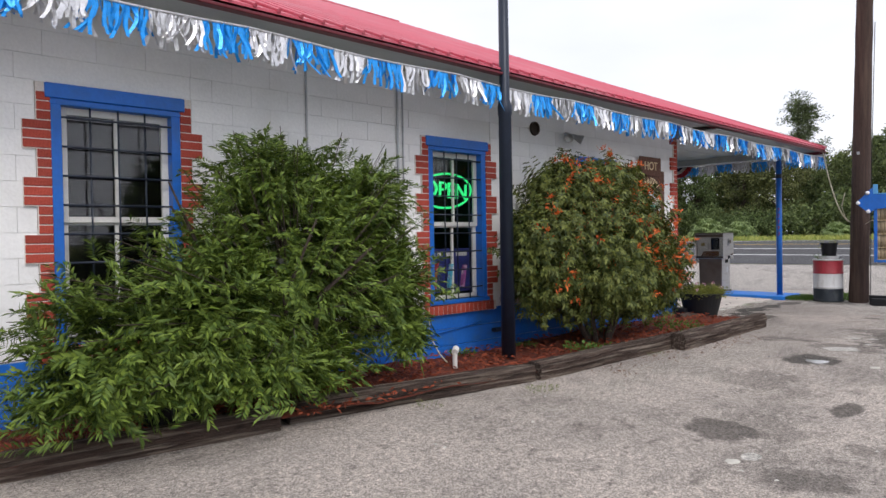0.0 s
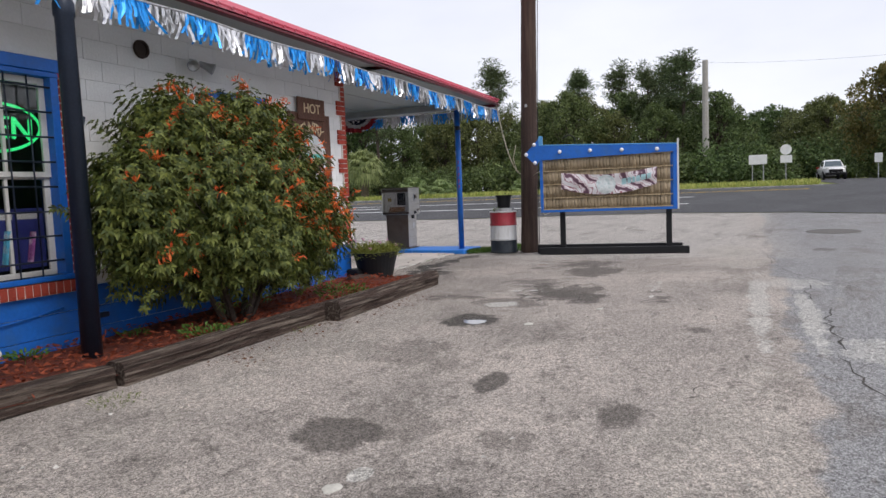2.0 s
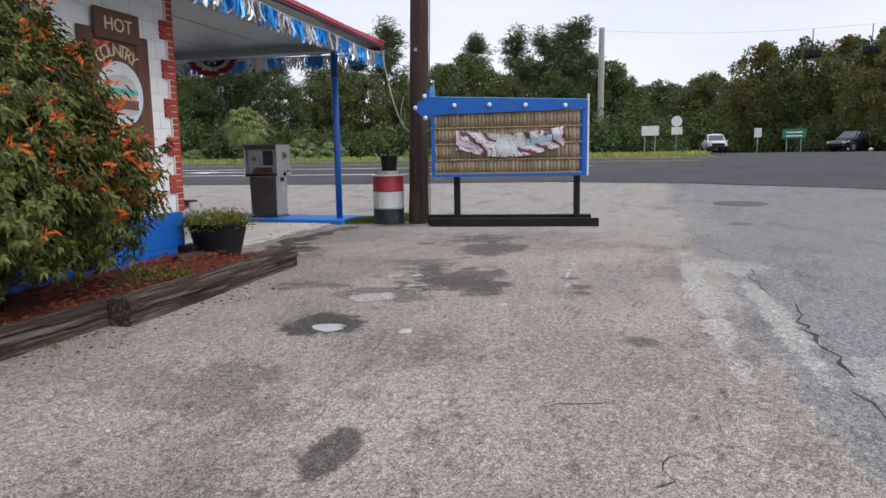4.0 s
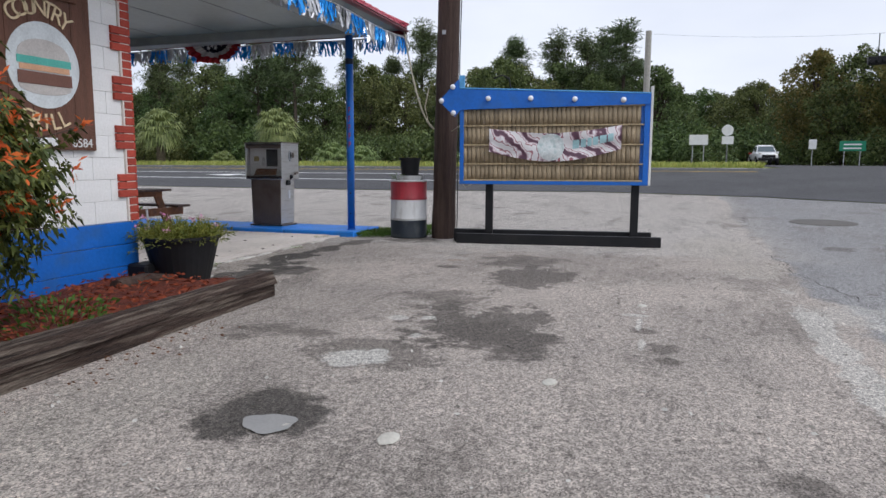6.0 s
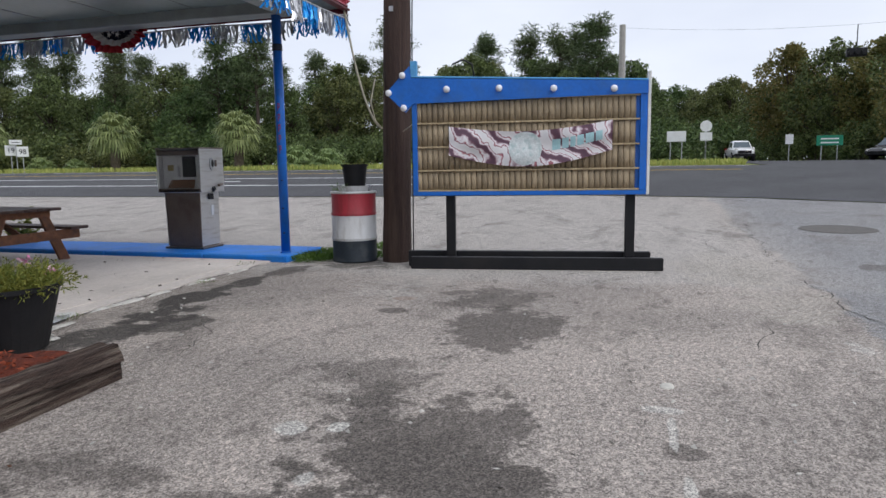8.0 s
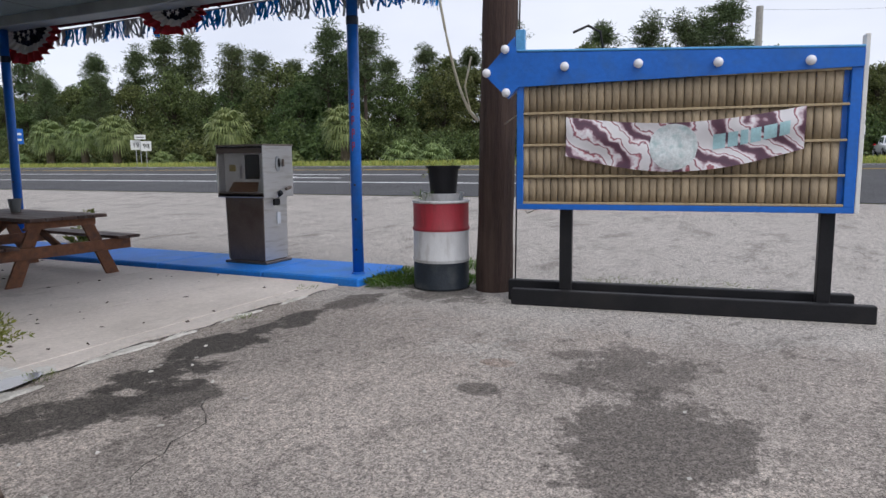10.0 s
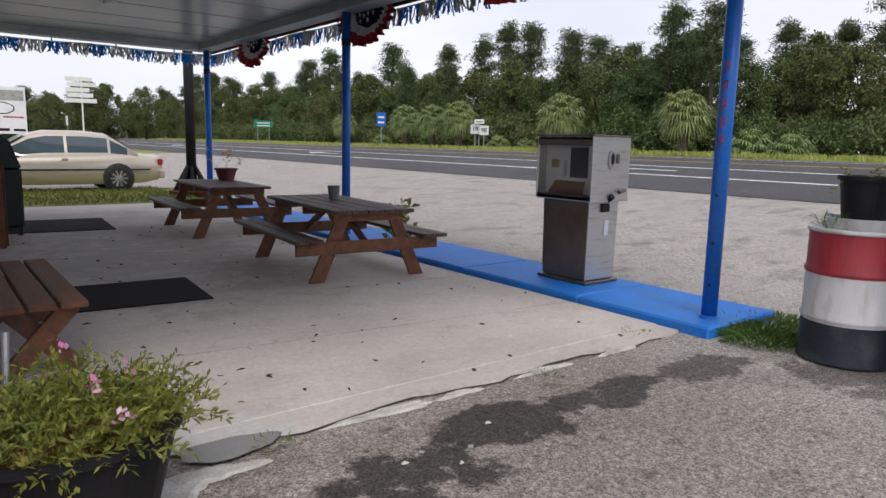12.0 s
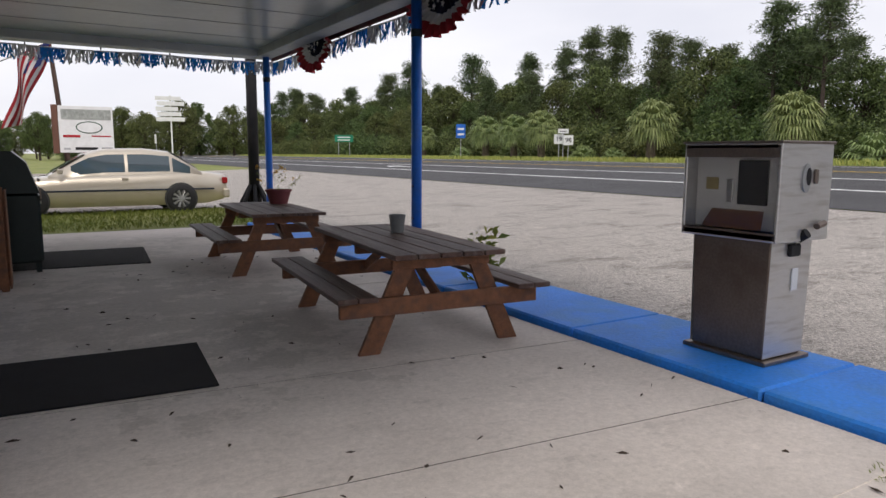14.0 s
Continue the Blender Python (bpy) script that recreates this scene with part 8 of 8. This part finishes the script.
def palm_tree(seed, trunk_h, label, fan=1.0, n_f=46):
    g = np.random.default_rng(seed)
    t = thing("cabbage_palm", 0, 0, 0, label=label, category="palm", group="roadside palms")
    if trunk_h > 0.3:
        bm = bmesh.new()
        for i in range(int(trunk_h / 0.25)):
            rod(bm, (0, 0, i * 0.25 - 0.1), (0, 0, i * 0.25 + 0.2), 0.2, 0.26, 10)
        part("trunk", bm, M_PALMBARK, t)
    vs, fs = [], []
    for i in range(n_f):
        a = 6.283 * i * 0.382
        e = radians(78 - 128 * i / n_f)
        d = Vector((math.cos(a) * math.cos(e), math.sin(a) * math.cos(e), math.sin(e)))
        root = Vector((0, 0, trunk_h)) + d * 0.62 * fan * g.uniform(0.8, 1.15)
        side = d.cross(Vector((0, 0, 1)))
        side = side.normalized() if side.length > 0.1 else Vector((1, 0, 0))
        nrm = side.cross(d).normalized()
        for k in range(15):
            b = radians(-85 + 170 * k / 14)
            w = (d * math.cos(b) + side * math.sin(b)).normalized()
            L = 0.85 * fan * (0.75 + 0.25 * math.cos(b)) * g.uniform(0.85, 1.1)
            p1 = root + w * L * 0.6 + nrm * 0.05
            p2 = root + w * L - Vector((0, 0, 0.45 * L))
            s2 = w.cross(nrm).normalized() * 0.045 * fan
            b0 = len(vs)
            vs += [root, p1 - s2, p2, p1 + s2]
            fs.append((b0, b0 + 1, b0 + 2, b0 + 3))
        b0 = len(vs)
        o = Vector((0, 0, trunk_h))
        vs += [o - side * 0.015, o + side * 0.015, root + side * 0.01, root - side * 0.01]
        fs.append((b0, b0 + 1, b0 + 2, b0 + 3))
    mesh_part("fronds", vs, fs, M_PALM, t)
    return t


OAK = "dark green broad-leaved tree in the roadside woods"
PINE = "tall slender pine with a tufted open crown"
BUSH = "dense green understory bush at the wood's edge"
protos = {
    "oak": [broad_tree(301 + i, 10.0, 3.4 + 0.3 * i, M_OAK, OAK, (0.04, 0.12, 0.28)[i]) for i in range(3)],
    "turn": [broad_tree(311, 10.0, 3.6, M_AUT, "broad-leaved tree with yellowing leaves at the junction", 0.2)],
    "pine": [pine_tree(321 + i, 13.0, PINE) for i in range(3)],
    "bush": [thicket(331 + i, 3.4, 2.4, M_OAK, BUSH) for i in range(2)],
    "palm": [palm_tree(341, 1.9, "cabbage palm with drooping fan fronds before the woods")],
    "low": [palm_tree(343, 0.25, "low palmetto clump of fan fronds on the verge", 1.15, 36)],
}
used = set()
gt = np.random.default_rng(99)


def plant(kind, x, y, scale=1.0, z=None, squash=1.0):
    k = int(gt.integers(len(protos[kind])))
    src = protos[kind][k]
    m = Matrix.Translation((x, y, gz(x, y) - 0.05)) @ Matrix.Rotation(gt.uniform(0, 6.283), 4, "Z")
    s = scale * gt.uniform(0.92, 1.08)
    o = copy_thing(src, m) if (kind, k) in used else src
    used.add((kind, k))
    o.matrix_world = m @ Matrix.Diagonal((s * squash, s * squash, s, 1))
    return o


y = 3.0
while y < 150:
    plant("bush", 55.5 + gt.uniform(-0.8, 1.5), y, gt.uniform(0.8, 1.25))
    y += gt.uniform(2.4, 3.4) * (1 + y / 120)
y = 3.0
while y < 170:
    plant("oak", 59.5 + gt.uniform(-1.5, 2.5), y, gt.uniform(0.62, 0.88))
    y += gt.uniform(2.8, 4.0) * (1 + y / 120)
y = 2.5
while y < 200:
    plant("oak", 66 + gt.uniform(-2, 3), y, (0.86 if y < 22 else 0.88 if y < 60 else 1.0) * gt.uniform(0.85, 1.1))
    y += gt.uniform(3.2, 4.6) * (1 + y / 130)
y = 5.0
while y < 240:
    plant("pine", 72 + gt.uniform(-3, 4), y, (0.8 if y < 24 else 0.82 if y < 60 else 1.02) * gt.uniform(0.8, 1.22))
    y += gt.uniform(2.6, 4.6) * (1 + y / 160)
y = 3.0
while y < 220:
    plant("bush", 63 + gt.uniform(-1.0, 1.0), y, gt.uniform(1.3, 1.7))
    y += gt.uniform(4.0, 5.0) * (1 + y / 120)
for x, yy, s in ((64, 8.6, 0.8), (63, 5.6, 0.82), (57, 31, 0.86), (58, 35, 0.82), (60, 47, 0.78), (58, 62, 0.7), (58, 70, 0.7)):
    plant("pine", x, yy, s)
for x, yy, s in ((50.9, 39.4, 1.4), (50.9, 29.0, 1.35), (51, 51.6, 1.4), (51, 55.5, 1.25), (51, 60, 1.4), (51.5, 73, 1.25)):
    plant("palm", x, yy, s)
for x, yy, s in ((51.5, 24.8, 1.2), (51.6, 22.5, 0.95), (52, 47.5, 0.8), (52, 57.6, 0.9), (52, 16, 0.8), (52, 34.5, 0.7), (51.8, 12, 0.8), (52, 44, 0.7), (52, 66, 0.9)):
    plant("low", x, yy, s)
# south side of the side street, and the far end of it
for x, yy, kd, s in ((94, -13.6, "turn", 1.45), (99, -12.6, "oak", 1.2), (88, -16.5, "oak", 1.45), (84, -19.5, "turn", 1.4), (78, -21.5, "oak", 1.35), (72, -19, "turn", 1.15), (68, -24, "oak", 1.1), (76, -27, "oak", 1.2), (66, -31, "oak", 1.1), (82, -21, "turn", 1.05), (90, -19.5, "oak", 1.0), (72, -36, "oak", 1.2), (64, -39, "oak", 1.2), (80, -33, "pine", 1.0), (74, -24, "pine", 0.95), (60, -46, "oak", 1.2), (100, -21, "oak", 1.0), (52, -52, "oak", 1.1), (115, -22, "oak", 1.0), (62, -35, "pine", 0.9), (40, -56, "oak", 1.1), (28, -58, "oak", 1.1)):
    plant(kd, x, yy, s * 0.84)
for x, yy in ((86, -14.6), (92, -13.0), (80, -17.0), (64, -21), (62, -26), (61, -31), (58, -37), (70, -20), (78, -18.5), (54, -44), (47, -50), (34, -54), (88, -18)):
    plant("bush", x, yy, 1.2)
for k in range(16):
    plant("oak", 132 + gt.uniform(-8, 16), -24 + k * 2.6, gt.uniform(1.1, 1.35))
for k in range(6):
    plant("oak", 92 + k * 9, 1.5 + gt.uniform(-1, 2), gt.uniform(0.7, 0.95))
for k in range(7):
    plant("bush", 60 + k * 7, 0.5 + gt.uniform(-1, 1), gt.uniform(0.9, 1.2))
for k in range(14):
    plant("bush", 122 + gt.uniform(-4, 4), -22 + k * 2.6, gt.uniform(1.6, 2.2))
# trees far down the highway to the north, and behind the billboard
for k in range(10):
    plant("oak", 8 + k * 5 + gt.uniform(-2, 2), 150 + gt.uniform(-10, 30), gt.uniform(0.8, 1.1))
for k in range(26):
    plant("oak", -30 + k * 3.4 + gt.uniform(-1.5, 1.5), 178 + gt.uniform(-6, 14), gt.uniform(0.7, 1.0))

# tall grass on the far verge
g = np.random.default_rng(72)
n = 16000
gy_ = -3 + 140 * g.random(n) ** 1.4
gx_ = 47.3 + 5.5 * g.random(n)
c = np.stack([gx_, gy_, np.array([gz(a, b) for a, b in zip(gx_, gy_)]) - 0.02], 1)
v, f = leaves(g, c, np.stack([0.25 * g.normal(size=n), 0.25 * g.normal(size=n), np.ones(n)], 1), 0.42, 0.07, 0.2)
tagged(quad_mesh("verge_grass", v, f, M_TALLG), "tall straw and green roadside grass along the highway", "grass", kind="stuff")
# Dark sheets that paint in the shade below the trees.
sheet("wood_floor", [53.0, 60, 900], [-900, -100, -60, -30, -17.5], 0.012, M_WOODSG, "ground under the woods, tree shade put into its dark colour", "ground")
sheet("wood_floor", [53.0, 60, 900], [-3.5, 10, 60, 120, 300, 900], 0.012, M_WOODSG, "ground under the woods, tree shade put into its dark colour", "ground")
